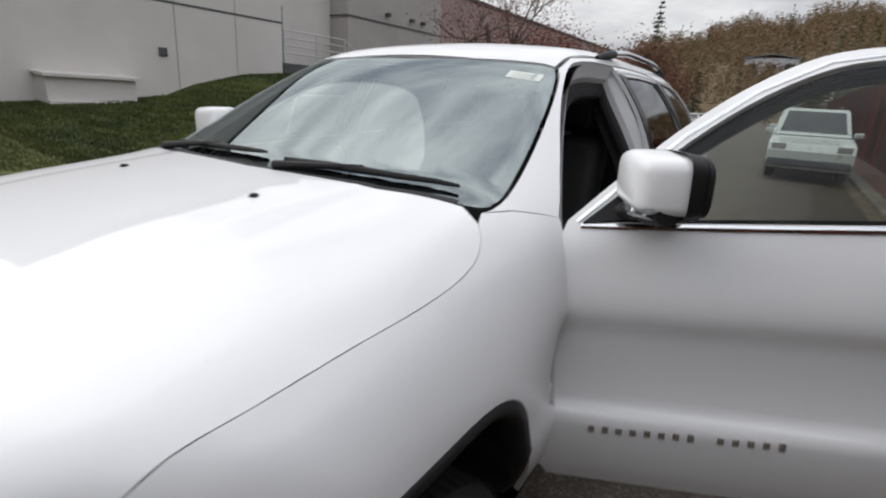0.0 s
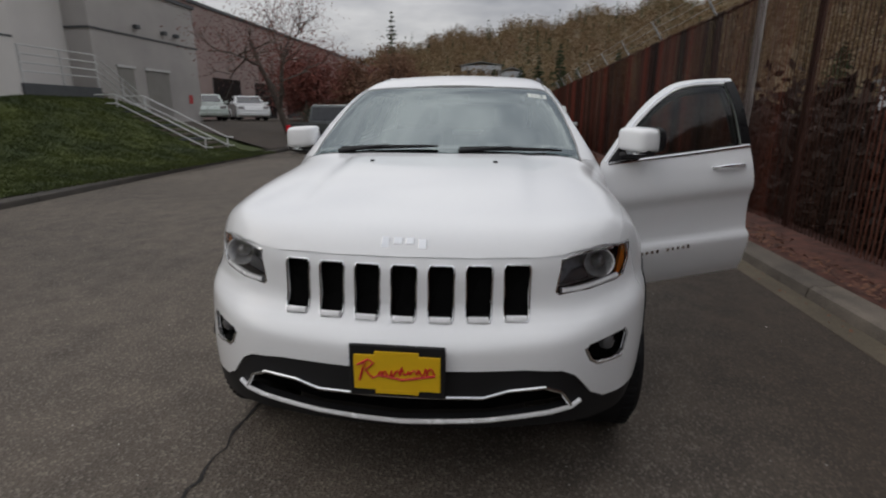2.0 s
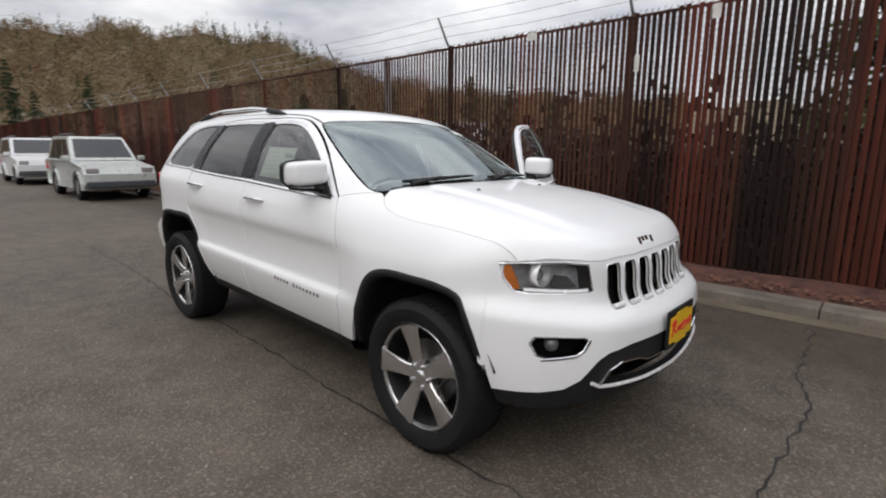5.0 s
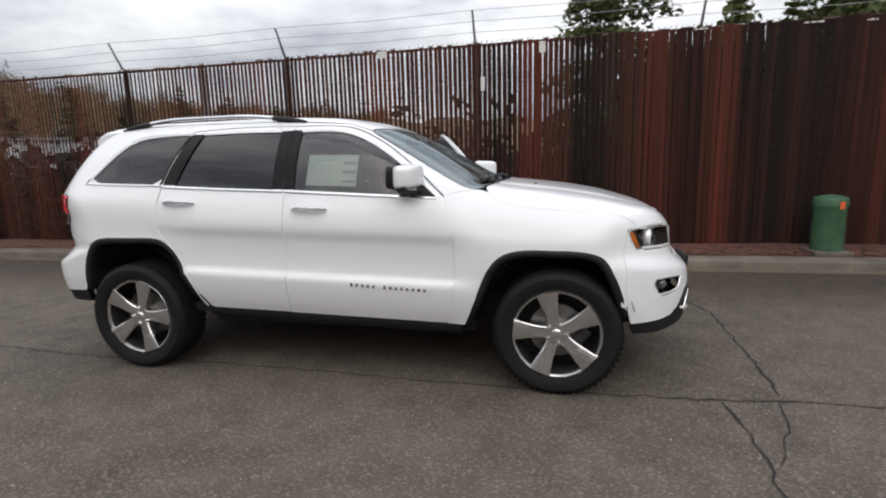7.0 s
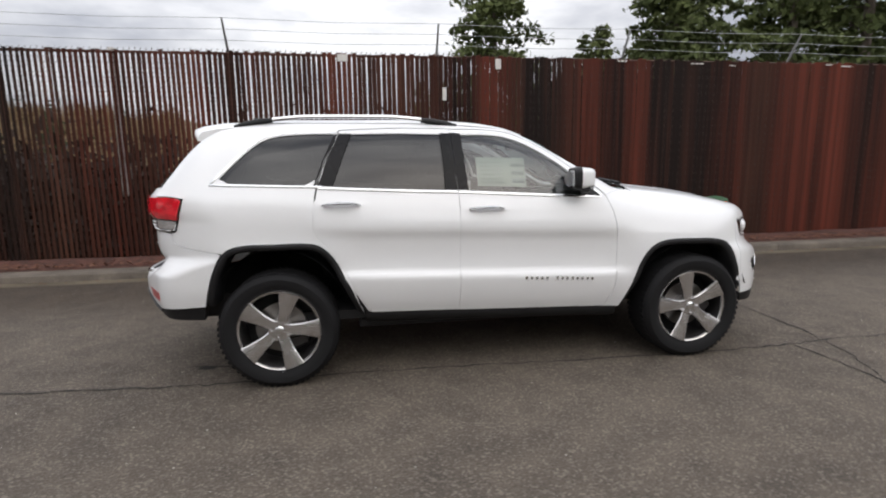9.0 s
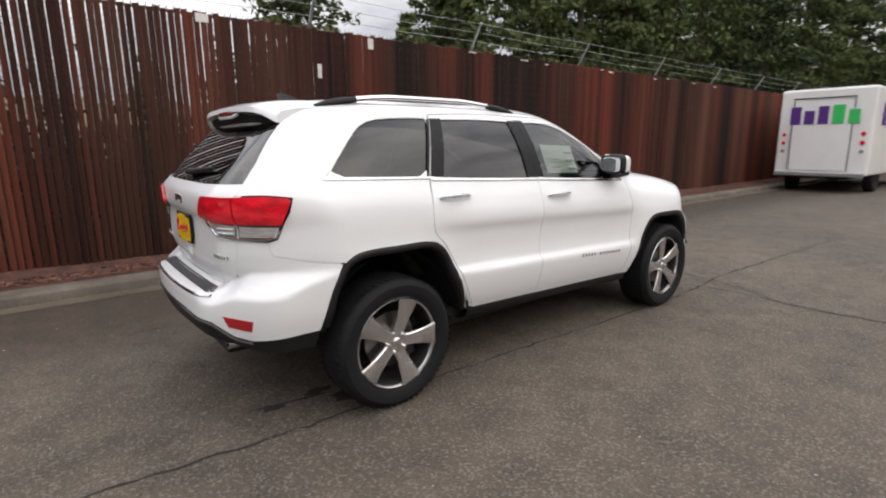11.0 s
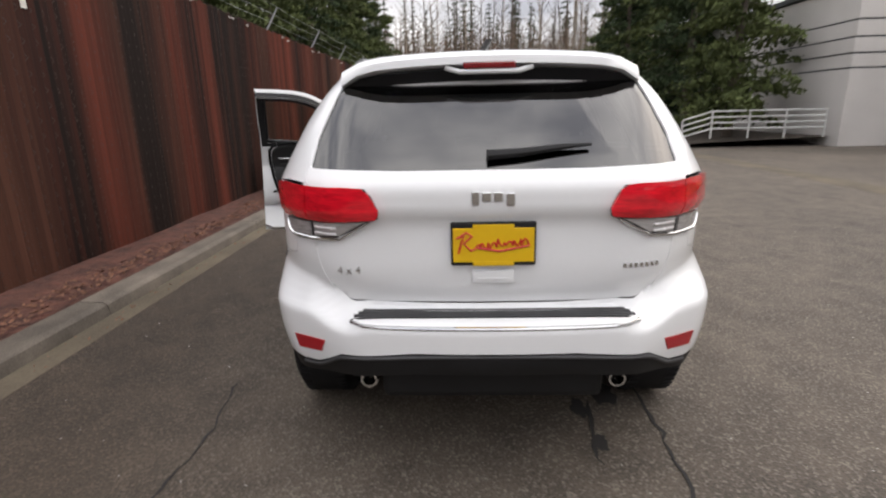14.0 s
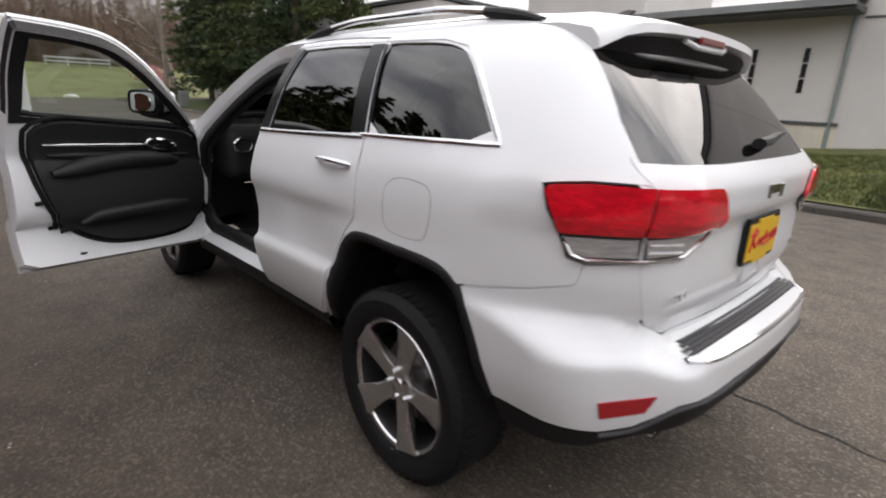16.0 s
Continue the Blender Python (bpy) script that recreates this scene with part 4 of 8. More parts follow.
def build_front_door(s, swing):
    d = skin("front_door", [door_pieces(s, F_DOOR, F_GLASS)], WHITE, car, "white front door, wide open" if swing else "white front door")
    glass_piece("door_glass", s, F_GLASS, CLEAR if swing else TINT, d)
    chrome_line("belt_strip", s, [(-0.26, 1.248), (0.2, 1.222), (0.74, 1.195)], d)
    chrome_line("window_surround", s, [(-0.27, 1.648), (-0.02, 1.645), (0.14, 1.621), (0.31, 1.545), (0.485, 1.431), (0.615, 1.322), (0.75, 1.203)], d, 0.01, 0.004)
    build_handle(s, -0.08, 1.135, d)
    build_mirror(s, d)
    door_marks(s, d)
    post = on_side([(-0.268, 1.262), (-0.275, 1.45), (-0.28, 1.645), (-0.212, 1.64), (-0.206, 1.45), (-0.199, 1.262)], s)
    skin("pillar_cover", [patch(post, side_view(s), (), 0.03, 0, 0.003)], GLOSSY, d, "gloss black pillar cover", 0.004)
    door_inside(s, d)
    if swing:
        hinge = Vector((0.80, s * 0.905, 0.8))
        d.matrix_local = Matrix.Translation(hinge) @ Matrix.Rotation(radians(-swing * s), 4, "Z") @ Matrix.Rotation(radians(2.2), 4, "Y") @ Matrix.Translation(-hinge)
    return d


def build_rear_door(s):
    d = skin("rear_door", [door_pieces(s, R_DOOR, R_GLASS)], WHITE, car)
    glass_piece("door_glass", s, R_GLASS, SMOKE, d)
    chrome_line("belt_strip", s, [(-1.17, 1.290), (-0.71, 1.267), (-0.275, 1.249)], d)
    chrome_line("window_surround", s, [(-1.03, 1.652), (-0.65, 1.657), (-0.285, 1.651)], d, 0.01, 0.004)
    build_handle(s, -1.03, 1.182, d)
    post = on_side([(-0.282, 1.640), (-0.277, 1.45), (-0.270, 1.262), (-0.351, 1.266), (-0.354, 1.45), (-0.358, 1.640)], s)
    skin("pillar_cover", [patch(post, side_view(s), (), 0.03, 0, 0.003)], GLOSSY, d, "gloss black pillar cover", 0.004)
    post = on_side([(-1.172, 1.304), (-1.108, 1.48), (-1.035, 1.640), (-0.953, 1.640), (-1.013, 1.48), (-1.078, 1.302)], s)
    skin("pillar_cover", [patch(post, side_view(s), (), 0.03, 0, 0.003)], GLOSSY, d, "gloss black pillar cover", 0.004)
    skin("door_trim", [patch(on_side(R_DOOR, s), side_view(s), [on_side(R_GLASS, s)], 0.08, 0.01, -0.05)], LEATHER, d, "black inner trim", 0)
    return d


def build_flank(s):
    """Quarter panel with the rear pillar, the roof rail and the front pillar in one pressing."""
    outer_low = [(-0.905, 0.455)] + [(-0.885, 0.462)] + R_DOOR[1:9]
    doors = [(-0.968, 0.625), (-1.05, 0.795), (-1.13, 0.915), (-1.20, 0.995), (-1.206, 1.12), (-1.183, 1.30), (-1.118, 1.48), (-1.036, 1.668), (-0.65, 1.682), (-0.28, 1.676), (-0.02, 1.670), (0.155, 1.645), (0.335, 1.562), (0.505, 1.449), (0.635, 1.341), (0.785, 1.207)]
    front = on_side(bent(doors, [7], 4, False), s)
    pillar = on_top(curve([(0.995, 0.763 * s), (0.95, 0.768 * s), (0.80, 0.762 * s), (0.60, 0.728 * s), (0.42, 0.685 * s), (0.30, 0.645 * s), (0.25, 0.618 * s)]))
    roof_edge = on_top([(0.10, 0.600 * s), (-0.5, 0.605 * s), (-1.2, 0.595 * s), (-1.75, 0.560 * s), (-1.94, 0.535 * s)])
    back = on_tail(curve([(0.587 * s, 1.635), (0.614 * s, 1.57), (0.654 * s, 1.46), (0.690 * s, 1.36), (0.708 * s, 1.292), (0.696 * s, 1.250)]))
    lamp = on_side([(-2.10, 1.254), (-1.992, 1.240), (-2.012, 1.17), (-2.04, 1.10), (-2.062, 1.035), (-2.10, 1.022)], s)
    low = on_side([(-2.095, 0.985), (-2.083, 0.956), (-1.98, 0.931), (-1.86, 0.909), (-1.79, 0.901)], s)
    filler(low[::-1], car)
    arch = on_side(curve([(-1.765, 0.895), (-1.675, 0.940), (-1.45, 0.946), (-1.21, 0.938), (-1.115, 0.875), (-1.035, 0.735), (-0.912, 0.462)]), s)
    loop = np.concatenate([front, on_side([(0.90, 1.232)], s), pillar, roof_edge, back, lamp, low, arch])
    v = Flat((0.42, -s * 1.0, -0.42))
    q = [tuple(c) for c in rounded(Q_GLASS, 1)]
    p = skin("rear_quarter_panel", [patch(loop, v, [on_side(q, s)], 0.03, 0.0015)], WHITE, car)
    glass_piece("quarter_glass", s, q, SMOKE, p)
    surround = [(-1.15, 1.298), (-1.45, 1.308), (-1.83, 1.322), (-1.715, 1.446), (-1.612, 1.552), (-1.52, 1.620), (-1.38, 1.648), (-1.05, 1.654)]
    chrome_line("window_surround", s, surround, p, 0.014, 0.006)
    post = on_side([(-1.187, 1.306), (-1.122, 1.48), (-1.043, 1.636), (-1.062, 1.636), (-1.134, 1.48), (-1.200, 1.306)], s)
    skin("pillar_cover", [patch(post, side_view(s), (), 0.03, 0, 0.003)], GLOSSY, p, "gloss black pillar cover", 0.004)
    if s > 0:
        flap = rounded([(-1.38, 1.180), (-1.60, 1.185), (-1.635, 1.13), (-1.62, 1.01), (-1.57, 0.985), (-1.41, 0.985), (-1.375, 1.03)], 2)
        f3 = on_side([tuple(c) for c in flap], s)
        bm = bmesh.new()
        tube(bm, list(f3), 0.0008, 6, True)
        part("fuel_flap_gap", bm, BLACK, p)
    skin("inner_trim", [patch(loop, v, [on_side(q, s)], 0.08, 0.01, -0.045)], LEATHER, p, "dark inner trim", 0)


def arch_lip(s, arch, name):
    loop = on_side(arch, s)
    pts = loop
    n = slope(pts)
    cx, cz = np.mean([a[0] for a in arch]), 0.40
    rows = []
    for a, m in zip(pts, n):
        a = a - np.array([0, s * 0.16 * max(0.0, 0.62 - a[2]), 0])
        inward = np.array([cx - a[0], 0, cz - a[2]])
        inward = inward / np.linalg.norm(inward)
        rows.append([a - inward * 0.004 - m * 0.006, a - inward * 0.004 + m * 0.004, a + inward * 0.028 + m * 0.003, a + inward * 0.040 - m * 0.01, a + inward * 0.045 - np.array([0, s * 0.22, 0])])
    k = 5
    verts = [v for r in rows for v in r]
    faces = [(i * k + j, i * k + j + 1, (i + 1) * k + j + 1, (i + 1) * k + j) for i in range(len(rows) - 1) for j in range(k - 1)]
    raw(name, verts, faces, BLACK, car, "black wheel arch lip", True)


def build_hood():
    side = hood_line(1)
    loop = [(x, y) for x, y in side] + [(1.02, 0.72), (1.045, 0.62), (1.085, 0.40), (1.11, 0.0), (1.085, -0.40), (1.045, -0.62), (1.02, -0.72)] + [(x, -y) for x, y in side[::-1]]
    nose = on_nose([(-0.76, 1.004), (-0.65, 1.008), (-0.55, 0.994), (-0.48, 0.988), (-0.25, 0.986), (0.0, 0.985), (0.25, 0.986), (0.48, 0.988), (0.55, 0.994), (0.65, 1.008), (0.76, 1.004)])
    filler(nose, car)
    for s in (1, -1):
        filler(on_top(hood_line(s)), car, 0.020, 0.06)
    h = skin("bonnet", [patch(np.concatenate([on_top(loop), nose]), Flat((-0.55, 0, -1), (1, 0, 0)), (), 0.03)], WHITE, car, "long white bonnet with a raised middle")
    for y in (-0.32, 0.30):
        p = on_top([(1.31, y)])[0]
        bm = bmesh.new()
        bmesh.ops.create_cone(bm, cap_ends=True, segments=14, radius1=0.013, radius2=0.009, depth=0.008, matrix=Matrix.Translation((p[0], p[1], p[2] + 0.003)))
        part("washer_nozzle", bm, BLACK, h)


def build_nose():
    """Bumper cover with the seven-slot grille, head lamps and fog lamps."""
    v = Round(1.35, 1)
    slots = []
    for i in range(7):
        c = (i - 3) * 0.1325
        top, low = 0.960 + 0.006 * (c / 0.4) ** 2, 0.765 + 0.008 * (c / 0.4) ** 2
        slots.append(rounded([(c - 0.046, top), (c + 0.046, top), (c + 0.044, low), (c - 0.044, low)], 2, 0.07))
    slots3 = [on_nose([tuple(q) for q in sl]) for sl in slots]
    lamp = {s: np.concatenate([on_nose([(0.552 * s, 0.982), (0.536 * s, 0.868), (0.545 * s, 0.856), (0.66 * s, 0.860)]), on_side([(1.955, 0.866), (1.912, 0.876), (1.875, 0.93), (1.853, 0.992)], s), on_nose([(0.75 * s, 0.998), (0.65 * s, 1.000)])]) for s in (1, -1)}
    fog = {s: on_nose([tuple(q) for q in rounded([(0.832 * s, 0.698), (0.74 * s, 0.698), (0.632 * s, 0.690), (0.672 * s, 0.610), (0.80 * s, 0.592)], 1)]) for s in (1, -1)}
    top = on_nose([(0.548 - 1.096 * i / 16, 0.980 + 0.008 * (abs(1 - i / 8)) ** 2) for i in range(17)])
    edge = {}
    for s in (1, -1):
        edge[s] = [on_nose([(0.65 * s, 1.003), (0.75 * s, 1.001)]), on_side([(1.849, 0.997), (1.840, 0.93), (1.828, 0.86), (1.842, 0.70), (1.854, 0.54), (1.876, 0.452)], s), on_nose([(0.80 * s, 0.455), (0.73 * s, 0.468), (0.675 * s, 0.505), (0.61 * s, 0.590), (0.56 * s, 0.618), (0.43 * s, 0.630), (0.2 * s, 0.628)])]
    loop = np.concatenate([top[::-1], *edge[1], *[e[::-1] for e in edge[-1][::-1]]])
    n = skin("front_bumper", [patch(loop, v, [*slots3, lamp[1], lamp[-1], fog[1], fog[-1]], 0.022)], WHITE, car, "white front bumper cover", 0.012)
    for sl in slots:
        loop3 = on_nose([tuple(q) for q in resampled(sl, 0.03)])
        bm = bmesh.new()
        tube(bm, list(loop3 + slope(loop3) * 0.001), 0.0034, 8, True)
        part("slot_frame", bm, CHROME, n, "thin chrome slot frame", True)
        bm = bmesh.new()
        slab(bm, [Vector(p) - Vector((0.03, 0, 0)) for p in loop3], (-0.01, 0, 0))
        part("slot_mesh", bm, VOID, n, "black mesh behind the grille slot")
        bm = bmesh.new()
        c = sl[:, 0].mean()
        bar = on_nose([(c + d, sl[:, 1].min() + 0.008) for d in np.linspace(-0.036, 0.036, 5)])
        tube(bm, list(bar + np.array([0.002, 0, 0.002])), 0.013, 8)
        # pale lamp silver paints in the bright reflection of the chrome foot
        part("slot_foot", bm, BRIGHT, n, "bright chrome foot of the slot", True)
    for s in (1, -1):
        build_head_lamp(s, lamp[s], v)
        f = fog[s]
        bm = bmesh.new()
        tube(bm, list(resampled(f, 0.03) - np.array([0.008, 0, 0])), 0.006, 8, True)
        part("fog_ring", bm, DARK_ALLOY, n, "dark ring round the fog lamp", True)
        bm = bmesh.new()
        low_edge = on_nose([(0.640 * s, 0.680), (0.664 * s, 0.632), (0.690 * s, 0.610), (0.75 * s, 0.600), (0.798 * s, 0.595)])
        tube(bm, list(low_edge - np.array([0.004, 0, -0.004])), 0.007, 8)
        part("fog_trim", bm, CHROME, n, "chrome strip below the fog lamp", True)
        bm = bmesh.new()
        slab(bm, [Vector(p) - Vector((0.055, 0, 0)) for p in f], (-0.01, 0, 0))
        part("fog_recess", bm, VOID, n)
        c = f.mean(0)
        bm = bmesh.new()
        bmesh.ops.create_uvsphere(bm, u_segments=16, v_segments=10, radius=0.034, matrix=Matrix.Translation((c[0] - 0.05, c[1], c[2])))
        part("fog_bulb", bm, SMOKE_LAMP, n, "", True)
    # black lower valance with the chrome-trimmed intake
    intake = [(-0.60, 0.478), (-0.560, 0.540), (-0.50, 0.566), (-0.38, 0.558), (-0.29, 0.53), (0.29, 0.53), (0.38, 0.558), (0.50, 0.566), (0.560, 0.540), (0.60, 0.478), (0.30, 0.446), (0, 0.434), (-0.30, 0.446)]
    low_loop = []
    for s in (1, -1):
        low_loop.append([on_nose([(0.2 * s, 0.624), (0.43 * s, 0.626), (0.56 * s, 0.614), (0.61 * s, 0.585), (0.675 * s, 0.500), (0.73 * s, 0.463), (0.80 * s, 0.450)]), on_side([(1.878, 0.446), (1.895, 0.385)], s), on_nose([(0.80 * s, 0.375), (0.70 * s, 0.385), (0.56 * s, 0.405), (0.25 * s, 0.400), (0.1 * s, 0.40)])])
    loop = np.concatenate([*low_loop[0], *[e[::-1] for e in low_loop[1][::-1]]])
    hole = on_nose(intake)
    low = skin("lower_valance", [patch(loop, v, [hole], 0.025, 0.0, -0.004)], BLACK, car, "black lower valance", 0.03)
    bm = bmesh.new()
    slab(bm, [Vector((p[0] - 0.06, p[1], p[2])) for p in resampled(hole, 0.1)], (-0.01, 0, 0))
    part("intake_mesh", bm, VOID, low)
    for name, pts, r in (("chrome_lower", [(-0.635, 0.490), (-0.60, 0.470), (-0.30, 0.439), (0, 0.427), (0.30, 0.439), (0.60, 0.470), (0.635, 0.490)], 0.0085), ("chrome_upper", [(-0.60, 0.478), (-0.560, 0.540), (-0.50, 0.566), (-0.38, 0.558), (-0.29, 0.532), (0.29, 0.532), (0.38, 0.558), (0.50, 0.566), (0.560, 0.540), (0.60, 0.478)], 0.007)):
        p = on_nose([tuple(q) for a, b in zip(pts, pts[1:]) for q in np.linspace(a, b, 5)[:-1]] + [pts[-1]])
        bm = bmesh.new()
        tube(bm, list(p + np.array([0.004, 0, 0])), r, 8)
        # lower strip: bright reflection put into a pale silver colour, not chrome
        part(name, bm, BRIGHT if name == "chrome_lower" else CHROME, low, "bright chrome strip", True)


def build_head_lamp(s, loop, v):
    h = skin("head_lamp", [patch(loop, v, (), 0.03, 0.004, -0.085)], LAMP_BACK, car, "clear head lamp with an amber corner", 0)
    k = len(loop)
    ring = resampled(loop, 0.02)
    n = slope(ring)
    k = len(ring)
    raw("lamp_wall", np.concatenate([ring - n * 0.004, ring - n * 0.086]), [(i, (i + 1) % k, k + (i + 1) % k, k + i) for i in range(k)], DARK_ALLOY, h)
    bm = bmesh.new()
    tube(bm, list(ring - n * 0.002), 0.0045, 6, True)
    part("lamp_surround", bm, CHROME, h, "thin bright surround", True)
    g = skin("lamp_lens", [patch(loop, v, (), 0.03, 0.003, -0.001)], LENS, h, "clear lens", 0)
    g.visible_shadow = False
    amber = np.concatenate([on_side([(1.884, 0.915), (1.858, 0.988)], s), on_nose([(0.812 * s, 0.984), (0.800 * s, 0.93), (0.792 * s, 0.887)]), on_side([(1.915, 0.880)], s)])
    skin("side_marker", [patch(amber, v, (), 0.02, 0.0, -0.012)], AMBER, h, "amber corner marker", 0.01)
    bezel = on_nose([(0.555 * s, 0.872), (0.60 * s, 0.925), (0.645 * s, 0.935), (0.665 * s, 0.885)])
    bm = bmesh.new()
    slab(bm, [Vector(q) for q in bezel - np.array([0.055, 0, 0])], (-0.01, 0, 0))
    part("lamp_bezel", bm, SMOKE_LAMP, h, "dark lamp bezel")
    for y, z, r in ((0.715, 0.938, 0.052),):
        c = on_nose([(y * s, z)])[0]
        m = Matrix.Translation((c[0] - 0.05, c[1] - 0.01 * s, c[2])) @ Matrix.Rotation(radians(90), 4, "Y") @ Matrix.Rotation(radians(0), 4, "X")
        bm = bmesh.new()
        lathe(bm, [(0.30 * r, -0.02), (0.55 * r, -0.012), (0.85 * r, 0.005), (r, 0.03), (1.08 * r, 0.03), (1.08 * r, -0.01)], 24, "z")
        bmesh.ops.transform(bm, matrix=m, verts=bm.verts)
        part("reflector_bowl", bm, BRIGHT, h, "bright reflector bowl", True)
        bm = bmesh.new()
        bmesh.ops.create_uvsphere(bm, u_segments=16, v_segments=10, radius=r * 0.55, matrix=m @ Matrix.Translation((0, 0, -0.005)))
        part("projector_lens", bm, LAMP_CLEAR, h, "", True)
    strip = on_nose([(0.555 * s, 0.872), (0.62 * s, 0.872), (0.70 * s, 0.878), (0.78 * s, 0.884)])
    bm = bmesh.new()
    tube(bm, list(strip - np.array([0.008, 0, 0.004])), 0.011, 8)
    part("lamp_strip", bm, BRIGHT, h, "bright lower strip", True)


def build_plate(name, centre, tilt, ahead, parent, label):
    """Dealer plate in a black holder: yellow card with a red script stroke and plain bars."""
    turn = 0 if ahead > 0 else math.pi
    m = Matrix.Translation(centre) @ Matrix.Rotation(turn, 4, "Z") @ Matrix.Rotation(radians(tilt), 4, "Y")
    bm = bmesh.new()
    box(bm, (0, 0, 0), (0.014, 0.330 if ahead > 0 else 0.312, 0.190 if ahead > 0 else 0.165), 0.006, m)
    p = part(name, bm, BLACK, parent, label)
    bm = bmesh.new()
    box(bm, (0.008, 0, -0.004), (0.006, 0.296, 0.128), 0.002, m)
    part("plate_card", bm, YELLOW, p, "yellow card")
    for z, w in ((0.066, 0.15), (-0.074, 0.15)):
        bm = bmesh.new()
        box(bm, (0.0095, 0, z), (0.004, w, 0.016), 0.001, m)
        part("plate_bar", bm, YELLOW, p, "yellow bar of unread lettering")
    bm = bmesh.new()
    pts = [(-0.128, -0.034), (-0.116, 0.010), (-0.106, 0.030), (-0.136, 0.022), (-0.098, 0.044), (-0.078, 0.032), (-0.108, 0.004), (-0.082, -0.024), (-0.06, -0.012), (0.02, -0.026), (0.13, -0.006)]
    tube(bm, [m @ Vector((0.012, y, z)) for y, z in pts], 0.0042, 6)
    part("script_stroke", bm, PLATE_RED, p, "red script stroke")
    wave = []
    for i in range(61):
        u = i / 60
        tall = 0.024 if 0.40 < u < 0.46 else 0.010 + 0.004 * math.sin(9 * u)
        wave.append((-0.062 + 0.190 * u + 0.004 * math.sin(40 * u), -0.010 + 0.020 * u + tall * math.sin(62 * u)))
    bm = bmesh.new()
    tube(bm, [m @ Vector((0.012, y, z)) for y, z in wave], 0.0034, 5)
    part("script_stroke", bm, PLATE_RED, p, "red script stroke")


def lettering(name, text, size, place, material, parent, label):
    """Raised letters on the tail, read from behind."""
    cu = bpy.data.curves.new(name, "FONT")
    cu.body, cu.size, cu.extrude, cu.align_x, cu.align_y = text, size, 0.002, "CENTER", "CENTER"
    tmp = bpy.data.objects.new(name, cu)
    mesh = bpy.data.meshes.new_from_object(tmp)
    bpy.data.objects.remove(tmp)
    mesh.transform(Matrix.Translation(place) @ Matrix(((0, 0, -1, 0), (-1, 0, 0, 0), (0, 1, 0, 0), (0, 0, 0, 1))))
    mesh.materials.clear()
    mesh.materials.append(material)
    ob = new(name, mesh)
    ob.parent = parent
    return tagged(ob, label)


REFLECTOR_RED = paint("deep red reflector", (0.40, 0.007, 0.016), 0.3, coat=0.5, vary=0.08)


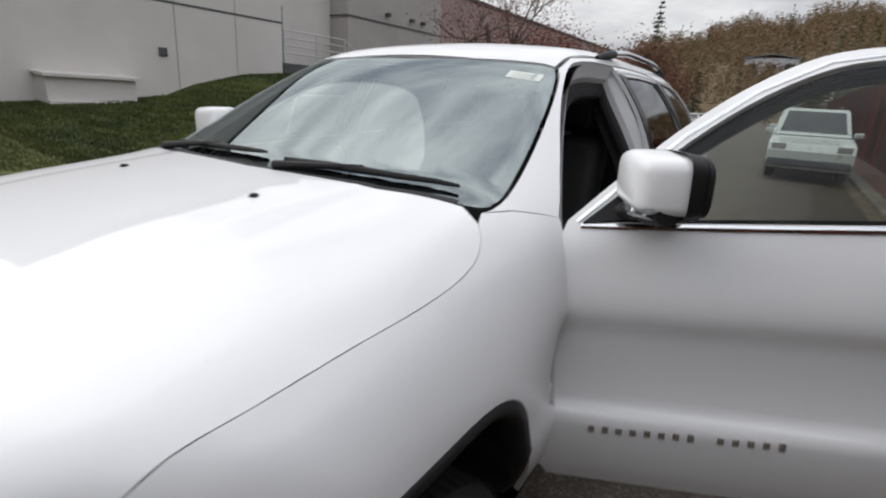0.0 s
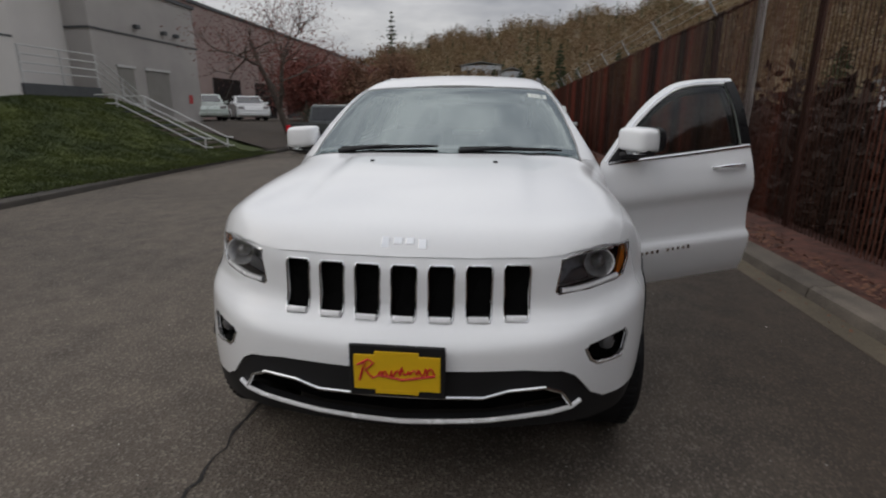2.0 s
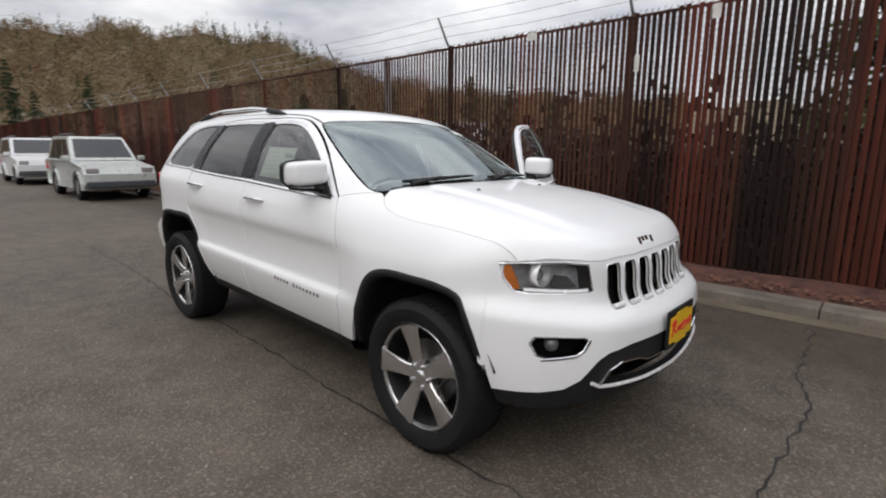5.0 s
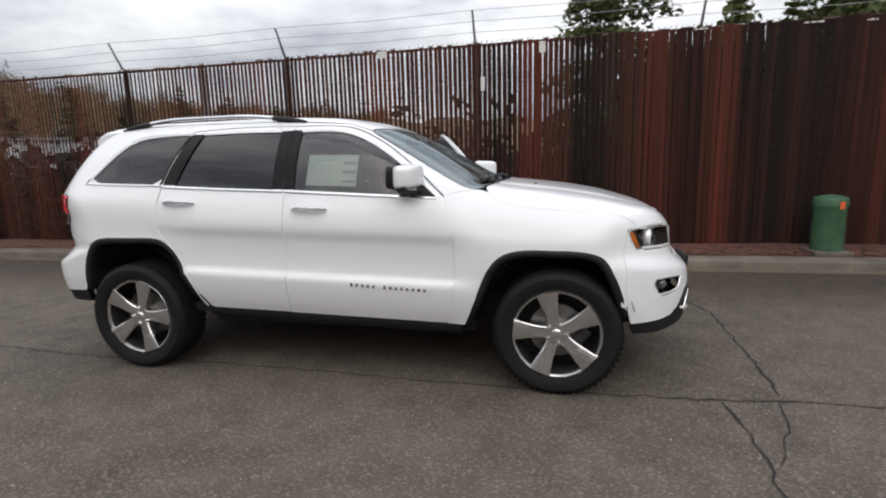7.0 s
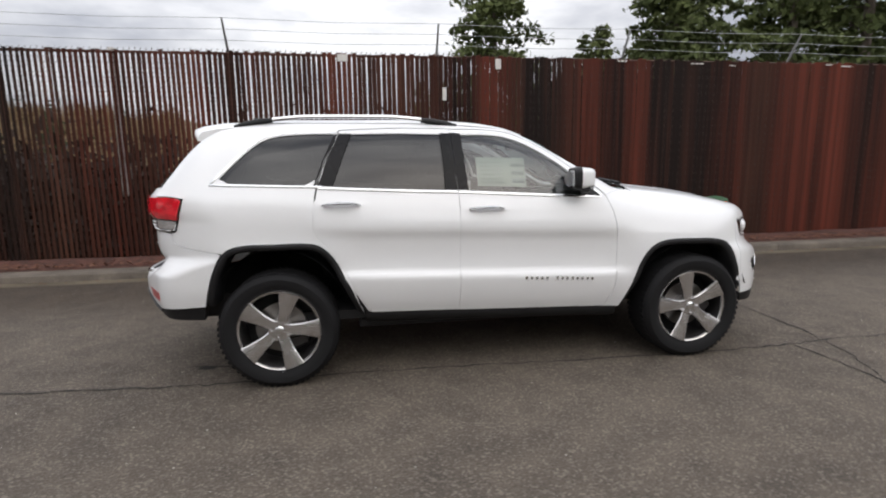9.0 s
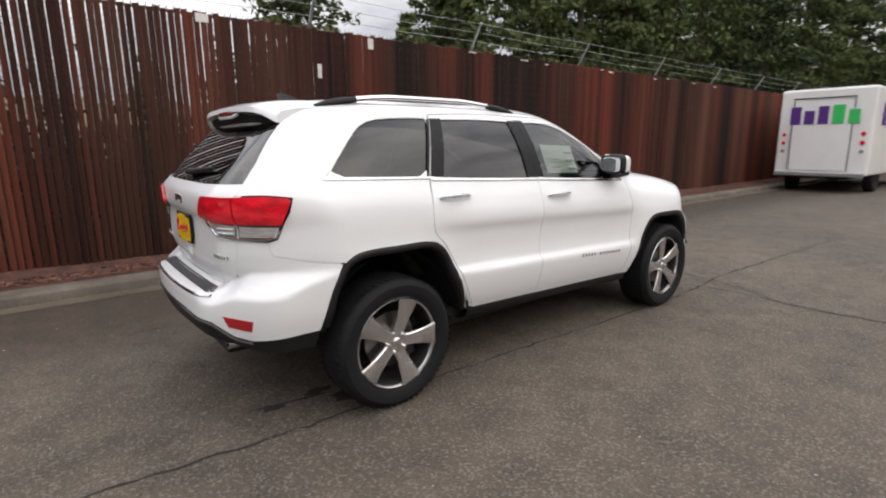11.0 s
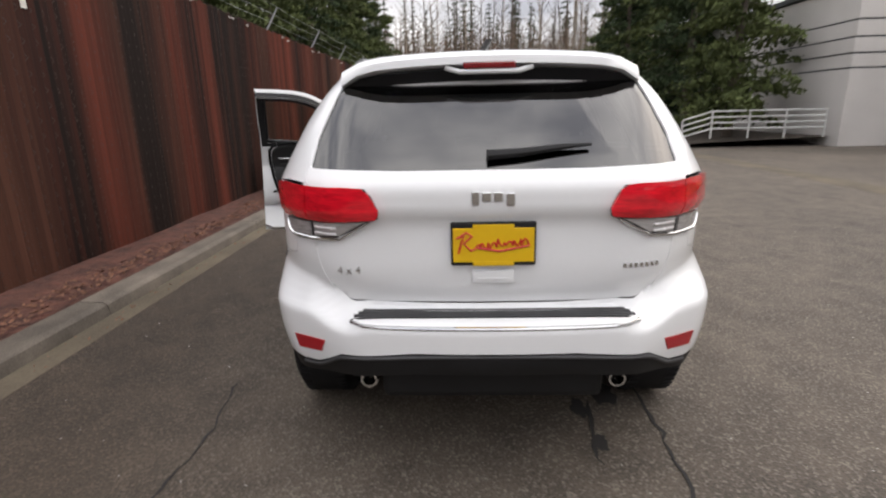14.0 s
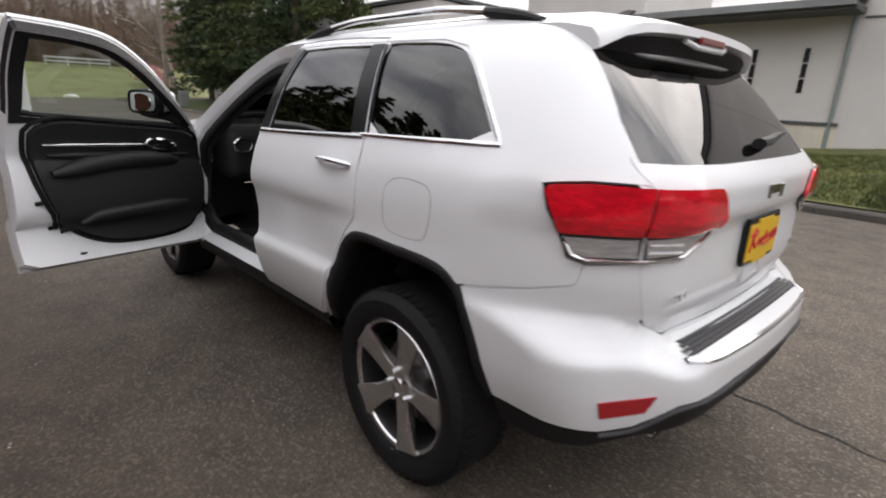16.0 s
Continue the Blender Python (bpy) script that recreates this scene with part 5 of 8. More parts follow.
def build_tail():
    v = Round(-1.35, -1)
    # the gate, with the rear window in it
    gate = [(0.50, 1.665), (0.622, 1.635), (0.648, 1.57), (0.680, 1.46), (0.698, 1.36), (0.706, 1.292), (0.690, 1.245), (0.684, 1.14), (0.680, 1.03), (0.662, 0.93), (0.615, 0.838), (0.54, 0.796), (0.25, 0.790)]
    gate = curve(gate[1:], 3)
    gate = [(0.52, 1.665)] + gate
    loop = on_tail(gate + [(-y, z) for y, z in gate[::-1]])
    for s in (1, -1):
        filler(on_tail([(y * s * 1.002 + 0.002 * s, z) for y, z in gate[1:] if z > 0.83]), car, 0.0025, 0.05)
    win = [(0.50, 1.655), (0.610, 1.632), (0.634, 1.57), (0.666, 1.46), (0.684, 1.36), (0.690, 1.306), (0.35, 1.296)]
    hole = on_tail(win + [(-y, z) for y, z in win[::-1]])
    tip = {s: on_tail([(0.684 * s, 1.243), (0.535 * s, 1.242), (0.463 * s, 1.238), (0.438 * s, 1.210), (0.413 * s, 1.155), (0.419 * s, 1.132), (0.502 * s, 1.088), (0.563 * s, 1.050), (0.676 * s, 1.040)]) for s in (1, -1)}
    g = skin("tailgate", [patch(loop, BEHIND, [hole], 0.025)], WHITE, car, "white tailgate")
    w = skin("rear_glass", [patch(hole, BEHIND, (), 0.05, -0.012, -0.006)], REAR_SMOKE, g, "dark tinted rear window", 0)
    w.visible_shadow = False
    skin("inner_trim", [patch(loop, BEHIND, [hole], 0.08, 0.01, -0.05)], LEATHER, g, "", 0)
    for s in (1, -1):
        side = np.concatenate([on_tail([(0.690 * s, 1.243)]), on_side([(-2.10, 1.247), (-2.012, 1.238), (-2.0, 1.224), (-2.02, 1.17), (-2.045, 1.105), (-2.067, 1.045), (-2.10, 1.034)], s), on_tail([(0.686 * s, 1.038)])])
        lamp = skin("tail_lamp", [patch(side, v, (), 0.02, 0.001, 0.006), patch(tip[s], v, (), 0.02, 0.001, 0.006)], DARK_ALLOY, car, "red tail lamp with a clear lower strip", 0.02)
        red_a = np.concatenate([on_tail([(0.689 * s, 1.243)]), on_side([(-2.10, 1.247), (-2.012, 1.238), (-2.0, 1.224), (-2.02, 1.17), (-2.040, 1.108)], s), on_tail([(0.689 * s, 1.112)])])
        red_b = on_tail([(0.687 * s, 1.243), (0.535 * s, 1.242), (0.474 * s, 1.239), (0.451 * s, 1.226), (0.433 * s, 1.200), (0.413 * s, 1.160), (0.413 * s, 1.144), (0.426 * s, 1.134), (0.546 * s, 1.126), (0.687 * s, 1.112)])
        skin("red_lens", [patch(red_a, v, (), 0.02, 0.002, 0.016), patch(red_b, v, (), 0.02, 0.002, 0.016)], RED, lamp, "glossy red lens", 0.012)
        clear = [np.concatenate([on_tail([(0.692 * s, 1.107)]), on_side([(-2.046, 1.102), (-2.066, 1.052), (-2.10, 1.042)], s), on_tail([(0.688 * s, 1.046)])]), on_tail([(0.680 * s, 1.107), (0.546 * s, 1.119), (0.446 * s, 1.126), (0.508 * s, 1.092), (0.569 * s, 1.056), (0.675 * s, 1.047)])]
        for z in (1.066, 1.088):
            row = on_tail([(y * s, z) for y in np.linspace(0.585, 0.675, 6)])
            bm = bmesh.new()
            tube(bm, list(row + np.array([-0.016, 0, 0])), 0.0045, 6)
            part("lens_rib", bm, BRIGHT, lamp, "", True)
        strip = np.concatenate([on_tail([(0.455 * s, 1.116), (0.508 * s, 1.084), (0.569 * s, 1.050), (0.676 * s, 1.040)]), on_side([(-2.10, 1.036), (-2.069, 1.048), (-2.052, 1.085)], s)])
        strip = strip + slope(strip) * 0.012
        bm = bmesh.new()
        tube(bm, list(strip), 0.0065, 6)
        part("lamp_trim", bm, CHROME, lamp, "chrome strip under the lens", True)
        skin("reverse_lens", [patch(c, v, (), 0.02, 0.004, 0.012) for c in clear], LAMP_CLEAR, lamp, "clear reversing lens", 0.008)
    # roof spoiler over the window
    edge = [(-0.60 + 1.20 * i / 16) for i in range(17)]
    rows = []
    for y in edge:
        a = 1 - (abs(y) / 0.605) ** 6
        root = on_top([(-1.715, y)])[0]
        rows.append([root + (0, 0, 0.002), root + (-0.10, 0, -0.002), (-1.915 - 0.03 * a, y, root[2] - 0.022), (-1.94 - 0.075 * a, y, root[2] - 0.042 - 0.01 * (1 - a)), (-1.945 - 0.075 * a, y, root[2] - 0.070 - 0.01 * (1 - a)), (-1.895 - 0.045 * a, y, root[2] - 0.088), (-1.775, y * 0.98, root[2] - 0.085)])
    k = 7
    verts = [tuple(p) for r in rows for p in r]
    faces = [(i * k + j, i * k + j + 1, (i + 1) * k + j + 1, (i + 1) * k + j) for i in range(16) for j in range(k - 1)] + [tuple(range(k)), tuple(16 * k + j for j in range(k))[::-1]]
    sp = raw("roof_spoiler", verts, faces, WHITE, car, "white roof spoiler", True)
    sp.data.set_sharp_from_angle(angle=radians(40))
    rows = []
    for y in np.linspace(-0.59, 0.59, 17):
        r = on_top([(-1.715, y)])[0][2]
        a = 1 - (abs(y) / 0.60) ** 6
        rows.append([(-1.915 - 0.075 * a, y, r - 0.086), (-1.90 - 0.055 * a, y * 0.99, r - 0.118 - 0.012 * a), (-1.865, y * 0.97, r - 0.134), (-1.755, y * 0.95, r - 0.140)])
    bm = bmesh.new()
    grid = [[bm.verts.new(p) for p in r] for r in rows]
    for A, B in zip(grid, grid[1:]):
        for j in range(3):
            bm.faces.new((A[j], A[j + 1], B[j + 1], B[j]))
    part("spoiler_underside", bm, BLACK, sp, "black underside", True)
    bm = bmesh.new()
    box(bm, (-2.018, 0, 1.671), (0.02, 0.205, 0.026), 0.006)
    part("high_brake_lamp", bm, DARK_RED, sp, "dark red high brake lamp")
    bm = bmesh.new()
    tube(bm, [(-2.0, -0.17, 1.665), (-2.015, -0.115, 1.649), (-2.015, 0.115, 1.649), (-2.0, 0.17, 1.665)], 0.010, 8)
    part("brake_lamp_frame", bm, WHITE, sp, "", True)
    # wiper, badges, handle, bumper
    p = on_tail([(0.02, 1.345), (-0.10, 1.352), (-0.25, 1.368), (-0.36, 1.375)])
    bm = bmesh.new()
    tube(bm, list(p + np.array([-0.02, 0, 0])), [0.024, 0.02, 0.014, 0.007], 8, flat=0.8)
    part("rear_wiper", bm, BLACK, g, "black rear wiper", True)
    for y, w, h, dz in ((0.065, 0.030, 0.062, -0.005), (0.025, 0.036, 0.042, 0), (-0.017, 0.036, 0.042, 0), (-0.060, 0.034, 0.058, -0.010)):
        q = on_tail([(y, 1.205 + dz)])[0]
        bm = bmesh.new()
        box(bm, q + np.array([-0.003, 0, 0]), (0.008, w * 0.92, h * 0.82), 0.003)
        part("badge_letter", bm, CHROME, g, "chrome bar of the maker's badge")
    q = on_tail([(0.545, 0.925)])[0]
    lettering("drive_badge", "4 x 4", 0.044, q + np.array([-0.006, 0, 0]), CHROME, g, "chrome lettering 4 x 4")
    for i in range(7):
        q = on_tail([(-0.49 - i * 0.021, 0.935)])[0]
        bm = bmesh.new()
        box(bm, q + np.array([-0.002, 0, 0]), (0.006, 0.013, 0.018), 0.001)
        part("badge_letter", bm, CHROME, g)
    q = on_tail([(0.0, 0.90)])[0]
    bm = bmesh.new()
    box(bm, q + np.array([-0.004, 0, 0]), (0.016, 0.155, 0.052), 0.006)
    part("gate_handle", bm, WHITE, g, "white gate handle", True)
    bm = bmesh.new()
    box(bm, q + np.array([-0.012, 0, -0.006]), (0.006, 0.115, 0.006), 0.001)
    part("handle_slot", bm, WHITE, g)
    edge = {}
    for s in (1, -1):
        edge[s] = [on_tail([(0.25 * s, 0.786), (0.54 * s, 0.791), (0.621 * s, 0.834), (0.668 * s, 0.93), (0.686 * s, 1.032)]), on_side([(-2.10, 1.018), (-2.095, 0.980), (-2.083, 0.951), (-1.98, 0.926), (-1.86, 0.904), (-1.782, 0.894), (-1.846, 0.76), (-1.882, 0.64), (-1.905, 0.555)], s), on_tail([(0.84 * s, 0.540), (0.77 * s, 0.532), (0.69 * s, 0.545), (0.64 * s, 0.575), (0.58 * s, 0.612), (0.3 * s, 0.640)])]
    loop = np.concatenate([*edge[1], *[e[::-1] for e in edge[-1][::-1]]])
    b = skin("rear_bumper", [patch(loop, v, (), 0.013)], WHITE, car, "white rear bumper", 0.03)
    # ribbed tread on the ledge of the bumper
    ys = np.linspace(0.50, -0.50, 21)
    for k in range(4):
        x0, x1 = -2.288 - 0.0160 * k, -2.3005 - 0.0160 * k
        wide = 1.0 + 0.03 * k
        front, rear = (on_ledge([(x + 0.05 * y * y, y * wide) for y in ys]) for x in (x0, x1))
        verts = np.concatenate([front + (0, 0, -0.003), front + (0, 0, 0.0035), rear + (0, 0, 0.0035), rear + (0, 0, -0.003)])
        raw("step_pad", verts, [(r * 21 + i, r * 21 + i + 1, (r + 1) * 21 + i + 1, (r + 1) * 21 + i) for r in range(3) for i in range(20)], TREAD, b, "ribbed dark grey step pad")
    back = on_ledge([(-2.354 + 0.05 * y * y, y * 1.08) for y in ys])
    front = on_ledge([(-2.286 + 0.05 * y * y, y * 1.0) for y in ys])
    raw("pad_base", np.concatenate([front + (0, 0, 0.002), (front + back) / 2 + (0, 0, 0.003), back + (0, 0, 0.001)]), [(r * 21 + i, r * 21 + i + 1, (r + 1) * 21 + i + 1, (r + 1) * 21 + i) for r in range(2) for i in range(20)], BLACK, b, "black base of the step pad", True)
    p = on_tail([(y, 0.738) for y in np.linspace(0.54, -0.54, 21)])
    bm = bmesh.new()
    tube(bm, list(p), 0.009, 8)
    part("bumper_strip", bm, CHROME, b, "chrome strip", True)
    for s in (1, -1):
        refl = on_tail([(0.800 * s, 0.640), (0.650 * s, 0.652), (0.672 * s, 0.598), (0.785 * s, 0.585)])
        skin("reflector", [patch(refl, v, (), 0.02, 0, 0.004)], REFLECTOR_RED, b, "red reflector", 0.008)
        bm = bmesh.new()
        lathe(bm, [(0.026, 0.0), (0.034, 0.0), (0.034, 0.16), (0.026, 0.16), (0.024, 0.02)], 20, "y")
        bmesh.ops.transform(bm, matrix=pose(-2.26, 0.50 * s, 0.452, 0, 0, -90), verts=bm.verts)
        part("exhaust_tip", bm, CHROME, car, "round chrome exhaust tip", True)
    low = {}
    for s in (1, -1):
        low[s] = [on_tail([(0.3 * s, 0.635), (0.58 * s, 0.607), (0.64 * s, 0.570), (0.69 * s, 0.540), (0.77 * s, 0.527), (0.84 * s, 0.535)]), on_side([(-1.907, 0.55), (-1.925, 0.46)], s), on_tail([(0.78 * s, 0.465), (0.66 * s, 0.50), (0.3 * s, 0.545)])]
    loop = np.concatenate([*low[1], *[e[::-1] for e in low[-1][::-1]]])
    val = skin("rear_valance", [patch(loop, v, (), 0.03, 0, -0.003)], BLACK, car, "black rear valance", 0.04)
    rim = curve([(0.77, 0.524), (0.69, 0.537), (0.64, 0.567), (0.58, 0.604), (0.3, 0.632)], 3)
    rim = on_tail(rim + [(-y, z) for y, z in rim[::-1]])
    bm = bmesh.new()
    tube(bm, list(rim + np.array([-0.002, 0, -0.006])), 0.008, 8)
    part("valance_lip", bm, TREAD, val, "grey lip of the valance", True)


def build_roof():
    e = [(0.25, 0.606), (0.10, 0.592), (-0.5, 0.597), (-1.2, 0.587), (-1.75, 0.552), (-1.94, 0.527), (-1.96, 0.3), (-1.965, 0.0)]
    f = [(0.325, 0.0), (0.305, 0.3)]
    loop = [(x, y) for x, y in f[1:] + e] + [(x, -y) for x, y in (f[1:] + e[:-1])[::-1]]
    r = skin("roof", [patch(on_top(loop), TOP, (), 0.04)], WHITE, car, "white roof")
    skin("headliner", [patch(on_top(loop), TOP, (), 0.1, 0.01, -0.04)], CLOTH, r, "", 0)
    for s in (1, -1):
        xs = np.linspace(-0.22, -1.72, 25)
        base = on_top([(x, s * (0.60 - 0.03 * max(0, -x - 0.8) ** 2)) for x in xs])
        lift = np.array([0.045 * min(1, 3.2 * i / 24, 3.2 * (24 - i) / 24) ** 0.7 for i in range(25)])
        pts = base + np.stack([0 * lift, 0 * lift, lift], 1)
        mid = slice(4, 21)
        bm = bmesh.new()
        tube(bm, list(pts[mid]), 0.014, 8)
        part("roof_rail", bm, CHROME, car, "bright roof rail", True)
        for a, b in ((0, 5), (20, 25)):
            bm = bmesh.new()
            tube(bm, list(pts[a:b] - (0, 0, 0.004)), [0.012, 0.017, 0.02, 0.02, 0.016][:: 1 if a == 0 else -1], 8)
            part("rail_foot", bm, BLACK, car, "black rail end", True)
    bm = bmesh.new()
    q = on_top([(-1.62, 0.0)])[0]
    slab(bm, [q + np.array(c) for c in ((0.10, 0.02, 0), (-0.06, 0.028, 0), (-0.08, 0, 0.048), (-0.05, 0, 0.050), (0.02, 0, 0.032))], (0, -0.028, 0))
    part("aerial_fin", bm, DARK_ALLOY, car, "small dark grey aerial fin")


def build_windscreen():
    loop = [(1.095, 0.0), (1.07, 0.40), (1.03, 0.62), (1.0, 0.725), (0.95, 0.758), (0.80, 0.752), (0.60, 0.718), (0.42, 0.675), (0.30, 0.635), (0.26, 0.610), (0.315, 0.3), (0.335, 0.0)]
    loop = curve(loop[:10], 3) + [(0.315, 0.3)] + [(0.348, 0.0)] 
    loop = loop + [(x, -y) for x, y in loop[1:-1][::-1]]
    w = skin("windscreen", [patch(on_top(loop), Flat((-0.489, 0, -0.872), (1, 0, 0)), (), 0.05, 0.001, -0.003)], SCREEN, car, "pale reflecting windscreen", 0)
    w.visible_shadow = False
    band = np.concatenate([on_top(loop)])
    ring = resampled(band, 0.05)
    n = slope(ring)
    k = len(ring)
    c = ring.mean(0)
    inner = ring + (c - ring) * 0.055
    inner = inner - slope(inner) * 0.0
    raw("glass_border", np.concatenate([ring - n * 0.007, inner - n * 0.011]), [(i, (i + 1) % k, k + (i + 1) % k, k + i) for i in range(k)], GLOSSY, w, "black glass border")
    for y0, y1, x0 in ((0.10, 0.66, 1.055), (-0.58, -0.02, 1.045)):
        ys = np.linspace(y0, y1, 9)
        pts = on_top([(x0 - 0.012 - 0.19 * y * y - 0.03 * abs(y - y0), y) for y in ys])
        bm = bmesh.new()
        tube(bm, list(pts + slope(pts) * 0.012), [0.009, 0.010, 0.012, 0.012, 0.011, 0.010, 0.009, 0.008, 0.005], 8)
        part("wiper", bm, BLACK, car, "black windscreen wiper", True)
        bm = bmesh.new()
        a = on_top([(1.10 - 0.10 * abs(y0), y0)])[0]
        tube(bm, [a + (0, 0, 0.01), (Vector(a) + Vector(pts[4])) / 2 + Vector((0, 0, 0.016)), pts[4] + (0, 0, 0.020)], [0.014, 0.010, 0.007], 8)
        part("wiper_arm", bm, BLACK, car, "", True)
    cowl = [(1.115, 0.0), (1.09, 0.40), (1.045, 0.62), (0.99, 0.70), (0.95, 0.685), (1.0, 0.60), (1.04, 0.40), (1.065, 0.0)]
    loop = cowl + [(x, -y) for x, y in cowl[1:-1][::-1]]
    verts = [tuple(p) for p in on_top([(x, y) for x, y in cowl[:4]] + [(x, -y) for x, y in cowl[1:4]])]
    bm = bmesh.new()
    pts = on_top([(1.09 - 0.19 * y * y, y) for y in np.linspace(-0.69, 0.69, 21)])
    tube(bm, list(pts - (0.0, 0, 0.022)), 0.028, 8, flat=0.8)
    part("cowl", bm, BLACK, car, "black scuttle panel", True)
    bm = bmesh.new()
    q = on_top([(0.355, 0.485), (0.335, 0.605), (0.385, 0.612), (0.405, 0.490)])
    slab(bm, list(q - slope(q) * 0.0015), (0, 0, -0.001))
    sticker = part("paper_sticker", bm, PAPER, w, "small pale paper sticker")
    bm = bmesh.new()
    for t in (0.3, 0.55, 0.8):
        a, b = q[0] + (q[3] - q[0]) * t, q[1] + (q[2] - q[1]) * t
        tube(bm, [a + (b - a) * 0.12 - (0, 0, 0.0035), a + (b - a) * 0.85 - (0, 0, 0.0035)], 0.003, 4)
    part("sticker_lines", bm, INK, w)
    bm = bmesh.new()
    box(bm, (0.36, 0, 1.575), (0.06, 0.22, 0.06), 0.02)
    part("inner_mirror", bm, BLACK, car, "black inner mirror")


def build_wheel(x, s):
    w = new("wheel")
    w.parent = car
    w.location = (x, s * 0.828, 0.380)
    w.rotation_euler = (0, radians(41 if x > 0 else 71), 0 if s < 0 else math.pi)
    tagged(w, "polished five-spoke alloy wheel with a black tyre")
    R, r = 0.380, 0.268
    bm = bmesh.new()
    prof = [(r - 0.006, 0.11), (r + 0.006, 0.125), (r + 0.04, 0.137), (r + 0.075, 0.138), (R - 0.018, 0.122), (R - 0.005, 0.105), (R, 0.07), (R + 0.001, 0.0), (R, -0.07), (R - 0.005, -0.105), (R - 0.018, -0.122), (r + 0.07, -0.138), (r, -0.12)]
    prof = [(a, -b) for a, b in prof]
    lathe(bm, prof, 72)
    part("tyre", bm, RUBBER, w, "black road tyre", True)
    bm = bmesh.new()
    for k in range(60):
        a = 2 * math.pi * k / 60
        for z0, dz in ((-0.085, 0.05), (0.085, 0.05)):
            m = Matrix.Rotation(a, 4, "Y") @ Matrix.Translation((R, z0, 0))
            box(bm, (0.0002, 0, 0), (0.005, dz, 0.022), 0, m)
    tagged(part("tread", bm, RUBBER, w), kind="stuff")
    bm = bmesh.new()
    lathe(bm, [(r + 0.002, -0.128), (r + 0.006, -0.122), (r - 0.004, -0.112), (r - 0.016, -0.108), (r - 0.020, -0.100)], 72)
    part("rim", bm, ALLOY, w, "bright rim lip", True)
    bm = bmesh.new()
    lathe(bm, [(r - 0.020, -0.100), (r - 0.026, -0.085), (r - 0.03, 0.0), (r - 0.03, 0.11), (r, 0.12)], 72)
    part("rim_barrel", bm, DARK_ALLOY, w, "dark inner rim", True)
    bm = bmesh.new()
    for k in range(5):
        a = 2 * math.pi * k / 5
        m = Matrix.Rotation(a, 4, "Y")
        stations = [(0.045, 0.040, -0.078, 0.05), (0.085, 0.036, -0.086, 0.045), (0.13, 0.040, -0.092, 0.036), (0.18, 0.049, -0.098, 0.03), (0.225, 0.058, -0.104, 0.026), (0.256, 0.068, -0.108, 0.024)]
        rows = []
        for rad, half, y, thick in stations:
            rows.append([bm.verts.new(m @ Vector(c)) for c in ((rad, y + thick, -half * 0.8), (rad, y + 0.006, -half), (rad, y, -half * 0.82), (rad, y + 0.004, 0), (rad, y, half * 0.82), (rad, y + 0.006, half), (rad, y + thick, half * 0.8))])
        for A, B in zip(rows, rows[1:]):
            for j in range(6):
                bm.faces.new((A[j], A[j + 1], B[j + 1], B[j]))
            bm.faces.new((A[6], A[0], B[0], B[6]))
        bm.faces.new(rows[-1]), bm.faces.new(rows[0][::-1])
    lathe(bm, [(0.0, -0.080), (0.05, -0.082), (0.075, -0.078), (0.082, -0.06), (0.082, 0.0)], 30)
    bmesh.ops.translate(bm, verts=bm.verts, vec=(0, -0.016, 0))
    part("spokes", bm, ALLOY, w, "five wide polished spokes", True)
    bm = bmesh.new()
    lathe(bm, [(0.0, -0.094), (0.024, -0.093), (0.030, -0.088), (0.031, -0.07)], 24)
    bmesh.ops.translate(bm, verts=bm.verts, vec=(0, -0.016, 0))
    part("centre_cap", bm, CHROME, w, "", True)
    for k in range(5):
        a = 2 * math.pi * (k + 0.5) / 5
        bm = bmesh.new()
        bmesh.ops.create_cone(bm, cap_ends=True, segments=6, radius1=0.0115, radius2=0.009, depth=0.03, matrix=Matrix.Translation((0.0575 * math.cos(a), -0.098, 0.0575 * math.sin(a))) @ Matrix.Rotation(radians(90), 4, "X"))
        part("wheel_nut", bm, CHROME, w)
    bm = bmesh.new()
    lathe(bm, [(0.06, -0.02), (0.165, -0.02), (0.165, 0.01), (0.06, 0.01)], 40)
    part("brake_disc", bm, STEEL, w)
    bm = bmesh.new()
    box(bm, (0.13, -0.005, 0.06), (0.08, 0.06, 0.14), 0.015)
    part("brake_caliper", bm, DARK_ALLOY, w)
    bm = bmesh.new()
    lathe(bm, [(0.0, 0.06), (r - 0.03, 0.06), (r - 0.03, 0.07)], 30)
    part("brake_shield", bm, BLACK, w)


